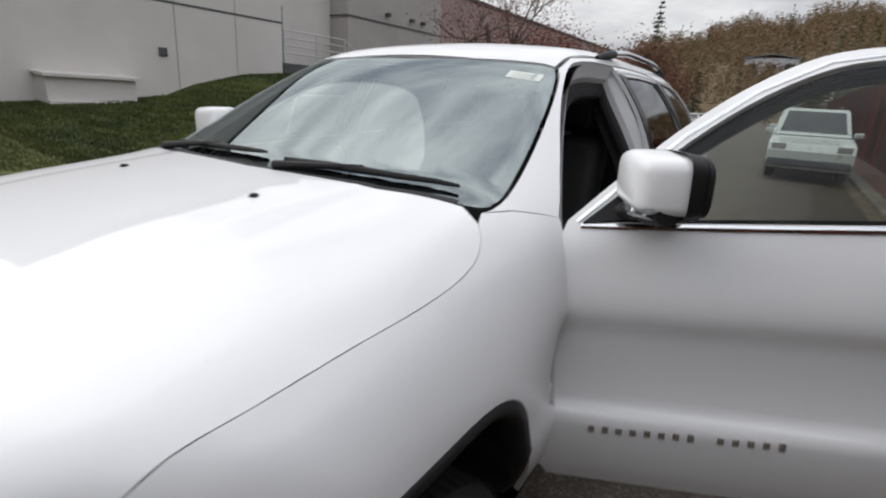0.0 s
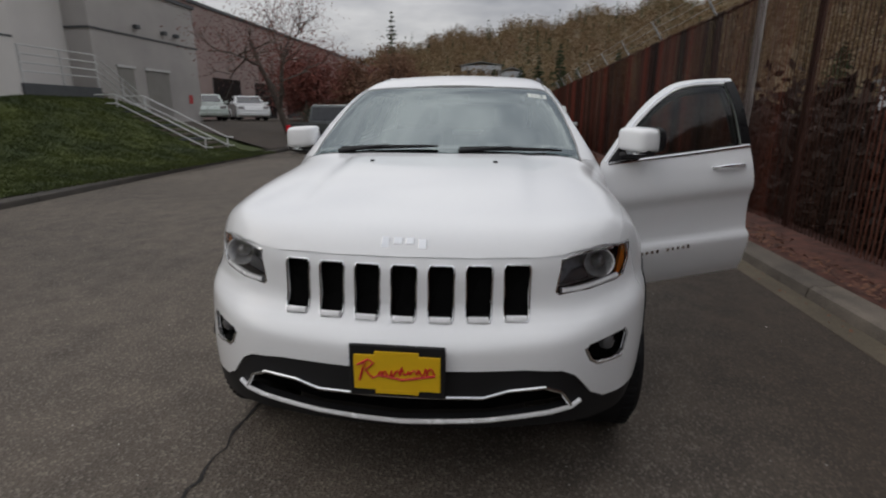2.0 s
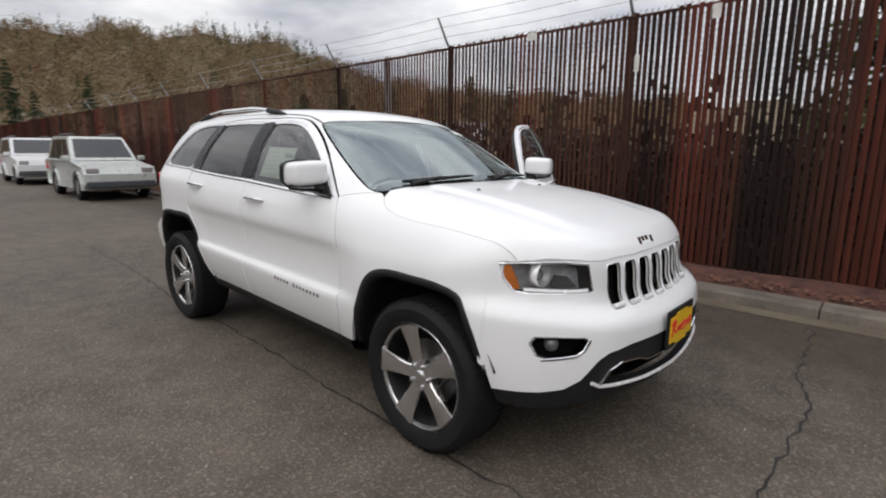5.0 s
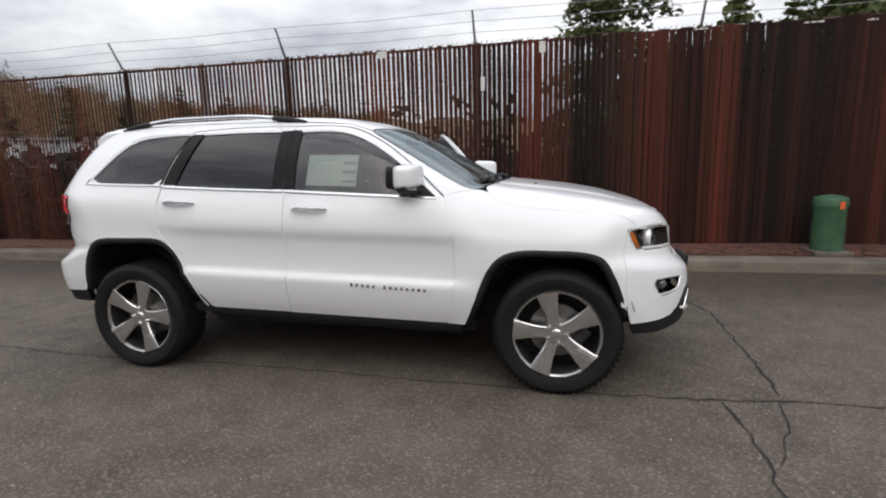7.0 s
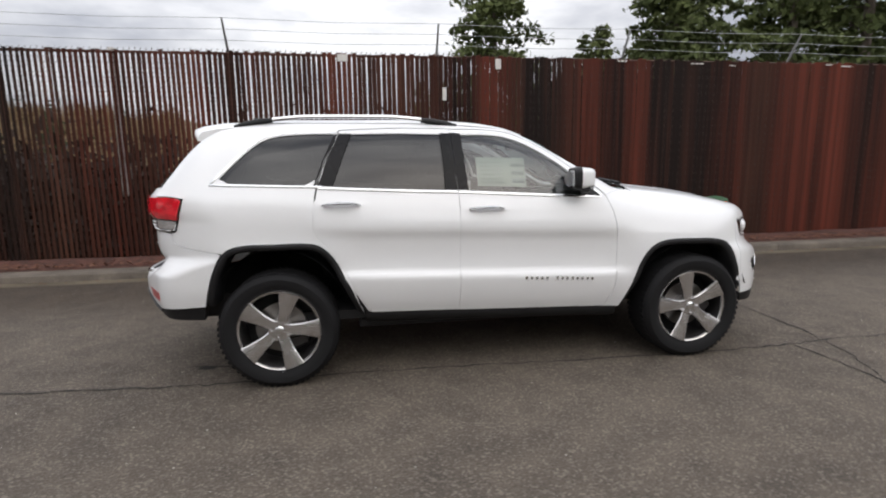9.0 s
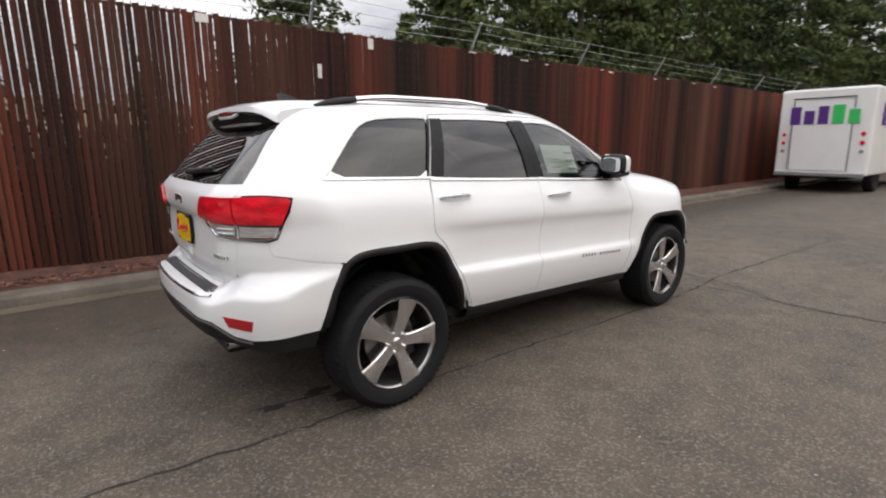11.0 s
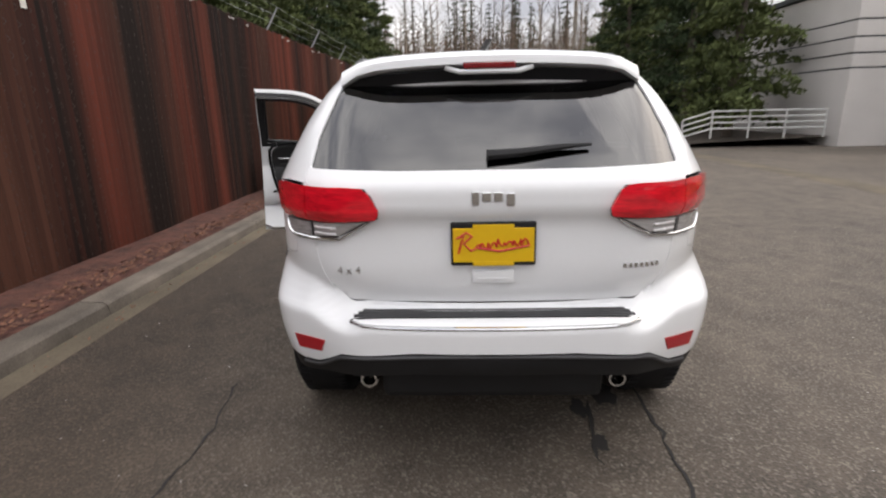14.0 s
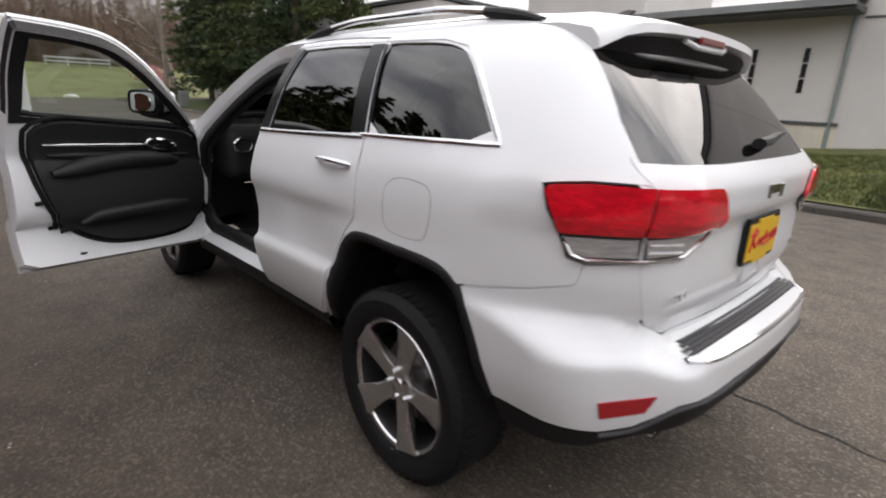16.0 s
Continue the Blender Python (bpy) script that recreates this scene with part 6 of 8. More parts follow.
def build_under():
    """Black sill covers, wheel housings and underside."""
    for s in (1, -1):
        pts = on_side([(x, 0.425 - 0.0325 * x) for x in np.linspace(-0.90, 0.88, 12)], s)
        verts = [tuple(p + d) for p in pts for d in ((0, -s * 0.004, 0.03), (0, s * 0.004, -0.002), (0, -s * 0.015, -0.05), (0, -s * 0.10, -0.085), (0, -s * 0.35, -0.09))]
        raw("sill_cover", verts, [(i * 5 + j, i * 5 + j + 1, i * 5 + j + 6, i * 5 + j + 5) for i in range(11) for j in range(4)], BLACK, car, "black sill cover", True)
        for x in (1.457, -1.457):
            verts, faces = [], []
            n = 24
            for i in range(n + 1):
                a = math.pi * (0.11 + 0.78 * i / n)
                for y in (0.92, 0.45):
                    verts.append((x + 0.47 * math.cos(a), s * y, 0.36 + (0.55 if x < 0 else 0.50) * math.sin(a)))
            verts += [(x, s * 0.45, 0.36)]
            faces = [(2 * i, 2 * i + 1, 2 * i + 3, 2 * i + 2) for i in range(n)] + [(2 * i + 1, 2 * n + 2, 2 * i + 3) for i in range(n)]
            raw("wheel_housing", verts, faces, BLACK, car, "black wheel housing liner", True)
    bm = bmesh.new()
    box(bm, (0.0, 0, 0.36), (1.9, 1.56, 0.08), 0.02)
    box(bm, (1.5, 0, 0.42), (1.25, 0.9, 0.22), 0.03)
    box(bm, (-1.6, 0, 0.46), (1.3, 0.9, 0.2), 0.03)
    part("underside", bm, BLACK, car, "black underside")
    for x in (1.457, -1.457):
        bm = bmesh.new()
        tube(bm, [(x, -0.72, 0.375), (x, 0.72, 0.375)], 0.045, 10)
        part("axle", bm, BLACK, car)


def build_cabin():
    bm = bmesh.new()
    box(bm, (-0.5, 0, 0.43), (2.6, 1.62, 0.06))
    part("cabin_floor", bm, LEATHER, car, "dark carpet")
    bm = bmesh.new()
    box(bm, (0.78, 0, 1.02), (0.36, 1.52, 0.36), 0.08, None, 3)
    box(bm, (0.55, 0, 0.8), (0.3, 0.34, 0.5), 0.04)
    part("dashboard", bm, LEATHER, car, "black dashboard", True)
    for y in (0.40, -0.40):
        for x in (0.0, -0.92):
            bm = bmesh.new()
            box(bm, (x, y, 0.74), (0.54, 0.54, 0.2), 0.07, None, 3)
            part("seat_cushion", bm, LEATHER, car, "black leather seat cushion", True)
            bm = bmesh.new()
            box(bm, (0, 0, 0.30), (0.16, 0.52, 0.62), 0.07, pose(x - 0.24, y, 0.76, 0, -14, 0), 3)
            part("seat_back", bm, LEATHER, car, "black leather seat back", True)
            bm = bmesh.new()
            box(bm, (x - 0.43, y, 1.46), (0.10, 0.27, 0.17), 0.045, None, 3)
            part("headrest", bm, LEATHER, car, "black headrest", True)
    bm = bmesh.new()
    ring = [Vector((0.0, 0.185 * math.cos(a), 0.185 * math.sin(a))) for a in np.linspace(0, 2 * math.pi, 29)[:-1]]
    m = pose(0.47, 0.40, 1.08, 0, -24, 0)
    tube(bm, [m @ p for p in ring], 0.016, 8, True)
    for a in (0, 120, 240):
        tube(bm, [m @ Vector((0.03, 0, 0)), m @ Vector((0, 0.18 * math.cos(radians(a + 90)), 0.18 * math.sin(radians(a + 90))))], 0.02, 6)
    box(bm, (0.03, 0, 0), (0.05, 0.13, 0.12), 0.02, m)
    part("steering_wheel", bm, LEATHER, car, "black steering wheel", True)
    bm = bmesh.new()
    tube(bm, [Vector((0.585, 0.66, 1.08)) + Vector((0, 0.06 * math.cos(a), 0.045 * math.sin(a))) for a in np.linspace(0, 2 * math.pi, 17)[:-1]], 0.009, 8, True)
    part("air_vent", bm, CHROME, car, "chrome air vent frame", True)
    # white steel round the open doorway
    loop = on_side([(-0.268, 0.50), (-0.262, 0.85), (-0.262, 1.25), (-0.28, 1.655), (-0.02, 1.650), (0.15, 1.625), (0.33, 1.545), (0.50, 1.432), (0.63, 1.323), (0.765, 1.19), (0.80, 1.08), (0.825, 0.90), (0.823, 0.65), (0.80, 0.52), (0.74, 0.455)], 1)
    loop = resampled(np.array(bent([tuple(q) for q in loop], [0, 3, 9, 14])), 0.06)
    n = slope(loop)
    c = loop.mean(0)
    inn = loop + (c - loop) * 0.06
    k = len(loop)
    grow = loop + (loop - c) * 0.03
    verts = np.concatenate([grow - n * 0.012, loop - n * 0.05, loop - n * 0.075, inn - n * 0.085, inn - n * 0.14])
    faces = [(r * k + i, r * k + (i + 1) % k, (r + 1) * k + (i + 1) % k, (r + 1) * k + i) for r in range(4) for i in range(k)]
    raw("door_frame", verts, faces[: 2 * k], WHITE, car, "white door aperture")
    raw("aperture_trim", verts, faces[2 * k :], LEATHER, car, "black trim inside the door aperture")
    bm = bmesh.new()
    tube(bm, list(inn - n * 0.09), 0.02, 8, True)
    part("aperture_seal", bm, RUBBER, car, "black door aperture seal", True)
    for z in (0.72, 1.0):
        bm = bmesh.new()
        box(bm, (0.84, 0.90, z), (0.05, 0.09, 0.07), 0.01)
        part("hinge", bm, WHITE, car)


LAMP_BACK = paint("silvered lamp backing", (0.60, 0.60, 0.62), 0.3, metal=0.0, vary=0.45, scale=16)
BRIGHT = paint("bright lamp silver", (0.85, 0.85, 0.86), 0.25, metal=0.2, vary=0.1, scale=20)
VOID = paint("black grille mesh", (0.004, 0.004, 0.004), 0.9, vary=0.2, scale=40, spec=0.05)
SMOKE_LAMP = paint("dim lamp glass", (0.10, 0.10, 0.105), 0.1, coat=1.0, vary=0.2)
LAMP_CLEAR = paint("clear ribbed lens", (0.52, 0.51, 0.51), 0.12, metal=0.4, coat=1.0, vary=0.25, scale=22, stretch=(1, 1, 6))
build_hood()
for s in (-1, 1):
    build_fender(s)
    build_rear_door(s)
    build_flank(s)
    arch_lip(s, F_ARCH, "front_arch_lip")
    arch_lip(s, R_ARCH, "rear_arch_lip")
    for x in (1.457, -1.457):
        build_wheel(x, s)


def low_runs(outline):
    """Stretches of a door's outline below its window."""
    runs, run = [], []
    for q in outline + outline[:1]:
        if q[1] < 1.235:
            run.append(q)
        elif run:
            runs.append(run)
            run = []
    return [r for r in runs + [run] if len(r) > 2]


for s, outline in ((-1, F_DOOR), (-1, R_DOOR), (1, R_DOOR)):
    for run in low_runs(outline):
        filler(on_side(run, s), car)
for s in (-1, 1):
    filler(on_side(curve([(1.848, 0.995), (1.838, 0.93), (1.825, 0.86), (1.838, 0.70), (1.851, 0.545)]), s), car, 0.004, 0.06)
    filler(on_side([(0.79, 1.207), (0.84, 1.217), (0.90, 1.231)], s), car)
right_door = build_front_door(-1, 0)
left_door = build_front_door(1, 69)
build_nose()
build_tail()
build_roof()
build_windscreen()
build_under()
build_cabin()
q = on_nose([(0.0, 0.70)])[0]
build_plate("front_plate", (2.338, 0, 0.632), 0, 1, car, "yellow dealer plate in a black holder")
build_plate("rear_plate", (-2.302, 0, 1.030), 0, -1, car, "yellow dealer plate in a black frame")
for y, w, h, dz in ((-0.075, 0.034, 0.058, -0.006), (-0.03, 0.038, 0.036, 0), (0.013, 0.038, 0.036, 0), (0.06, 0.036, 0.052, -0.008)):
    p = on_nose([(y, 1.035 + dz)])[0]
    bm = bmesh.new()
    box(bm, (0, 0, 0), (0.006, w * 0.85, h * 0.72), 0.002, Matrix.Translation((p[0] + 0.001, y, p[2])) @ Matrix.Rotation(radians(-28), 4, "Y"))
    part("badge_letter", bm, CHROME, car, "chrome bar of the maker's badge")
# papers behind the right front window
p = on_side([(-0.125, 1.285), (0.215, 1.272), (0.215, 1.468), (-0.125, 1.476)], -1)
bm = bmesh.new()
slab(bm, list(p + np.array([0, 0.012, 0])), (0, 0.002, 0))
part("window_paper", bm, PAPER, right_door, "printed paper sheet behind the window")
bm = bmesh.new()
for i in range(3):
    c = p[1] + (p[2] - p[1]) * (0.2 + 0.28 * i)
    box(bm, c + np.array([-0.055, 0.006, 0]), (0.09, 0.002, 0.03))
for i in range(6):
    c = p[0] + (p[3] - p[0]) * (0.12 + 0.14 * i)
    box(bm, c + np.array([0.10, 0.006, 0]), (0.16, 0.002, 0.004))
part("paper_print", bm, INK, right_door)


# ---- chain-link fence with red-brown slats and barbed wire ----
def slat_paint():
    """Faded plastic slats: upright runs of red, brown and near-black, rain streaks, and a tone for each slat."""
    m, nt, b = nodes_of("red-brown fence slat")
    N, L = nt.nodes.new, nt.links.new
    geo, info = N("ShaderNodeNewGeometry"), N("ShaderNodeObjectInfo")
    band, streak, hue = N("ShaderNodeTexNoise"), N("ShaderNodeTexNoise"), N("ShaderNodeTexNoise")
    for out, scale, det in ((band, (1.3, 1, 0.05), 2), (streak, (24, 24, 0.6), 3), (hue, (0.8, 1, 0.04), 2)):
        node = N("ShaderNodeMapping")
        node.inputs["Scale"].default_value = scale
        L(geo.outputs["Position"], node.inputs["Vector"]), L(node.outputs[0], out.inputs["Vector"])
        out.inputs["Scale"].default_value, out.inputs["Detail"].default_value = 1.0, det
    add, add2, ramp, ramp2, mix = N("ShaderNodeMath"), N("ShaderNodeMath"), N("ShaderNodeValToRGB"), N("ShaderNodeValToRGB"), N("ShaderNodeMix")
    add.operation = add2.operation = "MULTIPLY_ADD"
    add.inputs[1].default_value, add2.inputs[1].default_value = 0.24, 0.10
    L(streak.outputs["Fac"], add.inputs[0]), L(band.outputs["Fac"], add.inputs[2])
    L(info.outputs["Random"], add2.inputs[0]), L(add.outputs[0], add2.inputs[2])
    for r, lo, mid, hi in ((ramp, (0.012, 0.0065, 0.005), (0.055, 0.0165, 0.0105), (0.150, 0.036, 0.022)), (ramp2, (0.013, 0.0075, 0.006), (0.050, 0.0205, 0.0135), (0.110, 0.046, 0.030))):
        e = r.color_ramp.elements
        e[0].position, e[0].color = 0.50, (*lo, 1)
        e[1].position, e[1].color = 0.88, (*hi, 1)
        r.color_ramp.elements.new(0.66).color = (*mid, 1)
        L(add2.outputs[0], r.inputs[0])
    step = N("ShaderNodeMapRange")
    step.inputs["From Min"].default_value, step.inputs["From Max"].default_value = 0.45, 0.57
    L(hue.outputs["Fac"], step.inputs["Value"]), L(step.outputs[0], mix.inputs["Factor"])
    mix.data_type = "RGBA"
    L(ramp.outputs[0], mix.inputs["A"]), L(ramp2.outputs[0], mix.inputs["B"])
    L(mix.outputs["Result"], b.inputs["Base Color"])
    b.inputs["Roughness"].default_value = 0.7
    b.inputs["Specular IOR Level"].default_value = 0.18
    return m


SLAT = slat_paint()
POST = paint("rusty fence post", (0.085, 0.036, 0.024), 0.6, vary=0.4, scale=5, fine=60)
WIRE = paint("brown coated fence wire", (0.030, 0.017, 0.013), 0.5, vary=0.3, scale=5)
GALV = paint("galvanised steel", (0.42, 0.43, 0.44), 0.45, metal=0.9, vary=0.2, scale=8)
FADED = paint("faded pale slat", (0.62, 0.60, 0.57), 0.6, vary=0.15, scale=5)
FY, FTOP, PITCH = 3.76, 3.06, 0.072
fence = thing("fence", "tall chain-link fence with red-brown slats and barbed wire", "fence", (0, FY, 0))
random.seed(31)


def slat_mesh(name, height):
    """A hollow plastic slat: flat, with rounded edges and a closed top."""
    bm = bmesh.new()
    w, d = 0.0335, 0.0055
    loop = [(-w, -d * 0.4), (-w * 0.86, -d), (w * 0.86, -d), (w, -d * 0.4), (w, d * 0.4), (w * 0.86, d), (-w * 0.86, d), (-w, d * 0.4)]
    low = [bm.verts.new((a, b, 0.0)) for a, b in loop]
    top = [bm.verts.new((a, b, height)) for a, b in loop]
    for i in range(8):
        bm.faces.new((low[i], low[(i + 1) % 8], top[(i + 1) % 8], top[i]))
    bm.faces.new(top)
    mesh = bpy.data.meshes.new(name)
    bm.to_mesh(mesh)
    bm.free()
    mesh.materials.append(SLAT)
    return mesh


heights = [FTOP - 0.175 + d for d in (0.0, 0.012, -0.014, 0.02, -0.006)]
kinds = [slat_mesh("slat", h) for h in heights]
posts_x = [-2.70 + 3.0 * k for k in range(-16, 18)]
verts, faces = [], []
n0, n1 = int(-60 / PITCH), int(52 / PITCH)
near = range(-142, 156)
for i in range(n0, n1):
    x = i * PITCH
    k = random.randrange(5)
    lean, dy = random.uniform(-0.003, 0.003), random.uniform(-0.004, 0.004)
    if i in near:
        ob = new("slat", kinds[k])
        ob.parent = fence
        ob.location, ob.rotation_euler = (x + random.uniform(-0.004, 0.004), dy, 0.17), (0, lean, radians(-28) + random.uniform(-0.07, 0.07))
    else:
        b = len(verts)
        for z in (0.17, 0.17 + heights[k]):
            verts += [(x - 0.0288 + q * 0.001, dy + 0.0061 + q * 0.0055, z) for q in (-1, 1)] + [(x + 0.0288 + q * 0.001, dy - 0.0061 + q * 0.0055, z) for q in (1, -1)]
        faces += [(b + j, b + (j + 1) % 4, b + 4 + (j + 1) % 4, b + 4 + j) for j in range(4)]
far = raw("far_slats", verts, faces, SLAT, fence)
tagged(far, "far run of red-brown slats", kind="stuff")
# woven wire mesh: each wire climbs in a zigzag between the slats, its cut ends twisted above the rail
wv, wf = [], []


def wire_run(pts, r=0.0024):
    for a, b in zip(pts, pts[1:]):
        a, b = Vector(a), Vector(b)
        d = (b - a).normalized()
        u = Vector((0, 1, 0)).cross(d).normalized() * r
        v = d.cross(u).normalized() * r
        q = len(wv)
        wv.extend([a - u, a + v, a + u, b - u, b + v, b + u])
        wf.extend([(q, q + 1, q + 4, q + 3), (q + 1, q + 2, q + 5, q + 4), (q + 2, q, q + 3, q + 5)])


for i in range(int(-14 / PITCH), int(14 / PITCH)):
    x = (i + 0.5) * PITCH
    z, side, pts = 0.2, 1, []
    while z < FTOP - 0.01:
        pts.append((x + side * PITCH / 2, 0.007 * side * (1 if i % 2 else -1), z))
        z, side = z + PITCH * 0.9, -side
    wire_run(pts)
    wire_run([(x - 0.012, 0.0, FTOP - 0.03), (x + 0.010, -0.004, FTOP + 0.035)], 0.004)
tagged(raw("wire_mesh", wv, wf, WIRE, fence), "woven brown wire mesh", kind="stuff")
for p in posts_x:
    bm = bmesh.new()
    tube(bm, [(p, 0.068, 0.0), (p, 0.068, FTOP + 0.03)], 0.042, 10)
    post = part("post", bm, POST, fence, "", True)
    if abs(p) < 30:
        bm = bmesh.new()
        tube(bm, [(p, 0.045, FTOP), (p, -0.01, FTOP + 0.06), (p, -0.22, FTOP + 0.40)], [0.02, 0.02, 0.014], 6)
        part("wire_arm", bm, GALV, post)
for p, q in zip(posts_x, posts_x[1:]):
    bm = bmesh.new()
    tube(bm, [(p, 0.03, FTOP - 0.02), (q, 0.03, FTOP - 0.02)], 0.020, 8)
    part("top_rail", bm, POST, fence)
for z, y in ((0.14, -0.075), (0.27, -0.145), (0.40, -0.215)):
    bm = bmesh.new()
    pts = []
    for p in posts_x:
        pts += [(p, y, FTOP + z), (p + 1.5, y, FTOP + z - 0.025)]
    tube(bm, pts, 0.0035, 4)
    part("barbed_wire", bm, GALV, fence)
bm = bmesh.new()
tube(bm, [(-4.27, 0.10, 1.05), (-4.26, 0.10, 3.10)], 0.055, 8)
part("pale_pole", bm, FADED, fence, "pale pole behind the slats")
for x, z, w, h in ((-1.10, FTOP - 0.06, 0.15, 0.10), (0.408, 2.50, 0.06, 0.19), (1.25, 2.95, 0.09, 0.15)):
    bm = bmesh.new()
    box(bm, (x, -0.02, z), (w, 0.010, h), 0.003)
    part("tag", bm, FADED, fence, "small white tag")
for k in range(9):
    bm = bmesh.new()
    x = 3.3 + 1.13 * k + 0.4 * math.sin(k * 2.7)
    box(bm, (x, -0.012, FTOP - 0.03 - 0.02 * (k % 3)), (0.16 + 0.08 * math.sin(k * 1.9), 0.008, 0.022), 0.002)
    part("slat_clip", bm, FADED, fence, "bare pale strip at the fence top")

# green utility cabinet on the strip
GREEN = paint("faded green steel", (0.045, 0.11, 0.055), 0.5, vary=0.3, scale=6, fine=50)
ORANGE = paint("orange warning label", (0.75, 0.12, 0.03), 0.5, vary=0.1)
cab = thing("utility_cabinet", "faded green steel utility cabinet on the mulch", "utility cabinet", (4.80, 3.34, 0.13))
bm = bmesh.new()
lathe(bm, [(0.0, 0.0), (0.19, 0.0), (0.19, 0.03), (0.178, 0.04), (0.172, 0.62), (0.176, 0.63)], 28, "z")
body_ob = part("body", bm, GREEN, cab, "", True)
bm = bmesh.new()
lathe(bm, [(0.178, 0.60), (0.186, 0.605), (0.186, 0.69), (0.178, 0.705), (0.09, 0.735), (0.0, 0.745)], 28, "z")
part("lid", bm, GREEN, cab, "", True)
bm = bmesh.new()
box(bm, (0.05, -0.180, 0.62), (0.05, 0.012, 0.09), 0.002)
part("warning_label", bm, ORANGE, cab, "orange warning label")
bm = bmesh.new()
box(bm, (0, 0, 0.02), (0.42, 0.42, 0.06), 0.01)
part("base", bm, CONCRETE, cab)


# ---- buildings ----
WALL = paint("off-white painted concrete", (0.60, 0.575, 0.55), 0.85, vary=0.10, scale=0.5, fine=30, bump=0.003)
PLINTH = paint("cream painted plinth", (0.60, 0.55, 0.46), 0.85, vary=0.16, scale=1.2, fine=30, bump=0.003)
GREY_WALL = paint("grey concrete wall", (0.38, 0.36, 0.34), 0.85, vary=0.14, scale=0.6, fine=30, bump=0.003)
SHUTTER = paint("grey shutter steel", (0.24, 0.23, 0.21), 0.6, vary=0.12, scale=2)
PINK_WALL = paint("grey-pink concrete wall", (0.30, 0.23, 0.21), 0.85, vary=0.16, scale=0.5, fine=30, bump=0.003)
GREY_DOOR = paint("grey-green steel door", (0.22, 0.26, 0.25), 0.5, vary=0.12, scale=2)
DARK = paint("dark window glass", (0.02, 0.022, 0.025), 0.12, vary=0.2, coat=0.4)
TRIM = paint("dark grey trim", (0.07, 0.075, 0.08), 0.5, vary=0.2)
RAIL = paint("pale painted pipe rail", (0.55, 0.55, 0.54), 0.45, vary=0.15, scale=6)
ROOF_MAT = paint("grey metal roof", (0.20, 0.21, 0.21), 0.5, vary=0.2, scale=2)
BLUE = paint("blue paint", (0.04, 0.12, 0.30), 0.5)


def wall_box(name, lo, hi, material, parent, label="", bevel=0.0):
    bm = bmesh.new()
    box(bm, [(a + b) / 2 for a, b in zip(lo, hi)], [b - a for a, b in zip(lo, hi)], bevel)
    return part(name, bm, material, parent, label)


ware = thing("warehouse", "long off-white concrete warehouse behind the grass bank", "building", (0, -14, 0))
wall_box("wall", (-10.7, -26, -0.2), (0.25, 0.0, 7.2), WALL, ware)
wall_box("panel_joint", (-10.7, -0.004, 3.62), (0.25, 0.012, 3.68), TRIM, ware)
for x in (-8.9, -6.9, -2.2):
    wall_box("panel_joint", (x, -0.004, 0.2), (x + 0.035, 0.008, 7.1), GREY_WALL, ware)
wall_box("parapet", (-10.8, -26.1, 7.2), (0.35, 0.1, 7.45), TRIM, ware)
for x, z in ((-6.45, 2.3),):
    wall_box("vent", (x - 0.11, -0.01, z - 0.11), (x + 0.11, 0.06, z + 0.11), TRIM, ware, "small dark wall vent")
# white service box against the wall
sbox = thing("vent_hood", "low white concrete box against the wall", "vent hood", (-4.3, -13.6, 0.9))
bm = bmesh.new()
slab(bm, [(-1.0, -0.4, -0.1), (1.05, -0.4, -0.1), (1.05, -0.4, 0.62), (-1.0, -0.4, 0.62)], (0, 0.62, 0))
part("body", bm, WALL, sbox)
bm = bmesh.new()
slab(bm, [(-1.15, -0.4, 0.62), (1.12, -0.4, 0.62), (1.12, 0.34, 0.56), (-1.15, 0.34, 0.56)], (0, 0, 0.07))
part("lid", bm, WALL, sbox)
bm = bmesh.new()
box(bm, (0.02, 0.25, -0.06), (2.1, 0.3, 0.14), 0.01)
part("foot", bm, WALL, sbox)
# stair bay: landing, door, steps and rails
bay = thing("stair_bay", "recessed entrance with grey door, landing and railed steps", "entrance", (-13.6, -14, 0))
wall_box("wall", (-1.38, -10, 0), (2.9, -2.0, 7.2), WALL, bay)
wall_box("landing", (-0.2, -2.0, 0.9), (2.9, 0.1, 2.35), TRIM, bay, "dark concrete landing")
door = wall_box("door", (1.2, -2.02, 2.35), (2.25, -1.95, 4.55), GREY_DOOR, bay, "grey steel door")
for i in range(8):
    wall_box("step", (-0.2 - 0.30 * (i + 1), -1.6, 0.6), (-0.2 - 0.30 * i, 0.05, 2.35 - 0.17 * (i + 1)), CONCRETE, bay)


def pipe_rail(parent, path, heights, posts, r=0.024):
    """Pipe rail: level bars along a path, posts at its points."""
    for h in heights:
        bm = bmesh.new()
        tube(bm, [(x, y, z + h) for x, y, z in path], r, 6)
        part("bar", bm, RAIL, parent)
    for x, y, z in posts:
        bm = bmesh.new()
        tube(bm, [(x, y, z - 0.1), (x, y, z + heights[-1])], r * 1.1, 6)
        part("rail_post", bm, RAIL, parent)


pipe_rail(bay, [(2.85, 0.0, 2.35), (-0.2, 0.0, 2.35), (-2.6, 0.0, 0.95)], (0.35, 0.6, 0.85, 1.1), [(2.8, 0, 2.35), (1.3, 0, 2.35), (-0.2, 0, 2.35), (-1.4, 0, 1.65), (-2.6, 0, 0.95)])
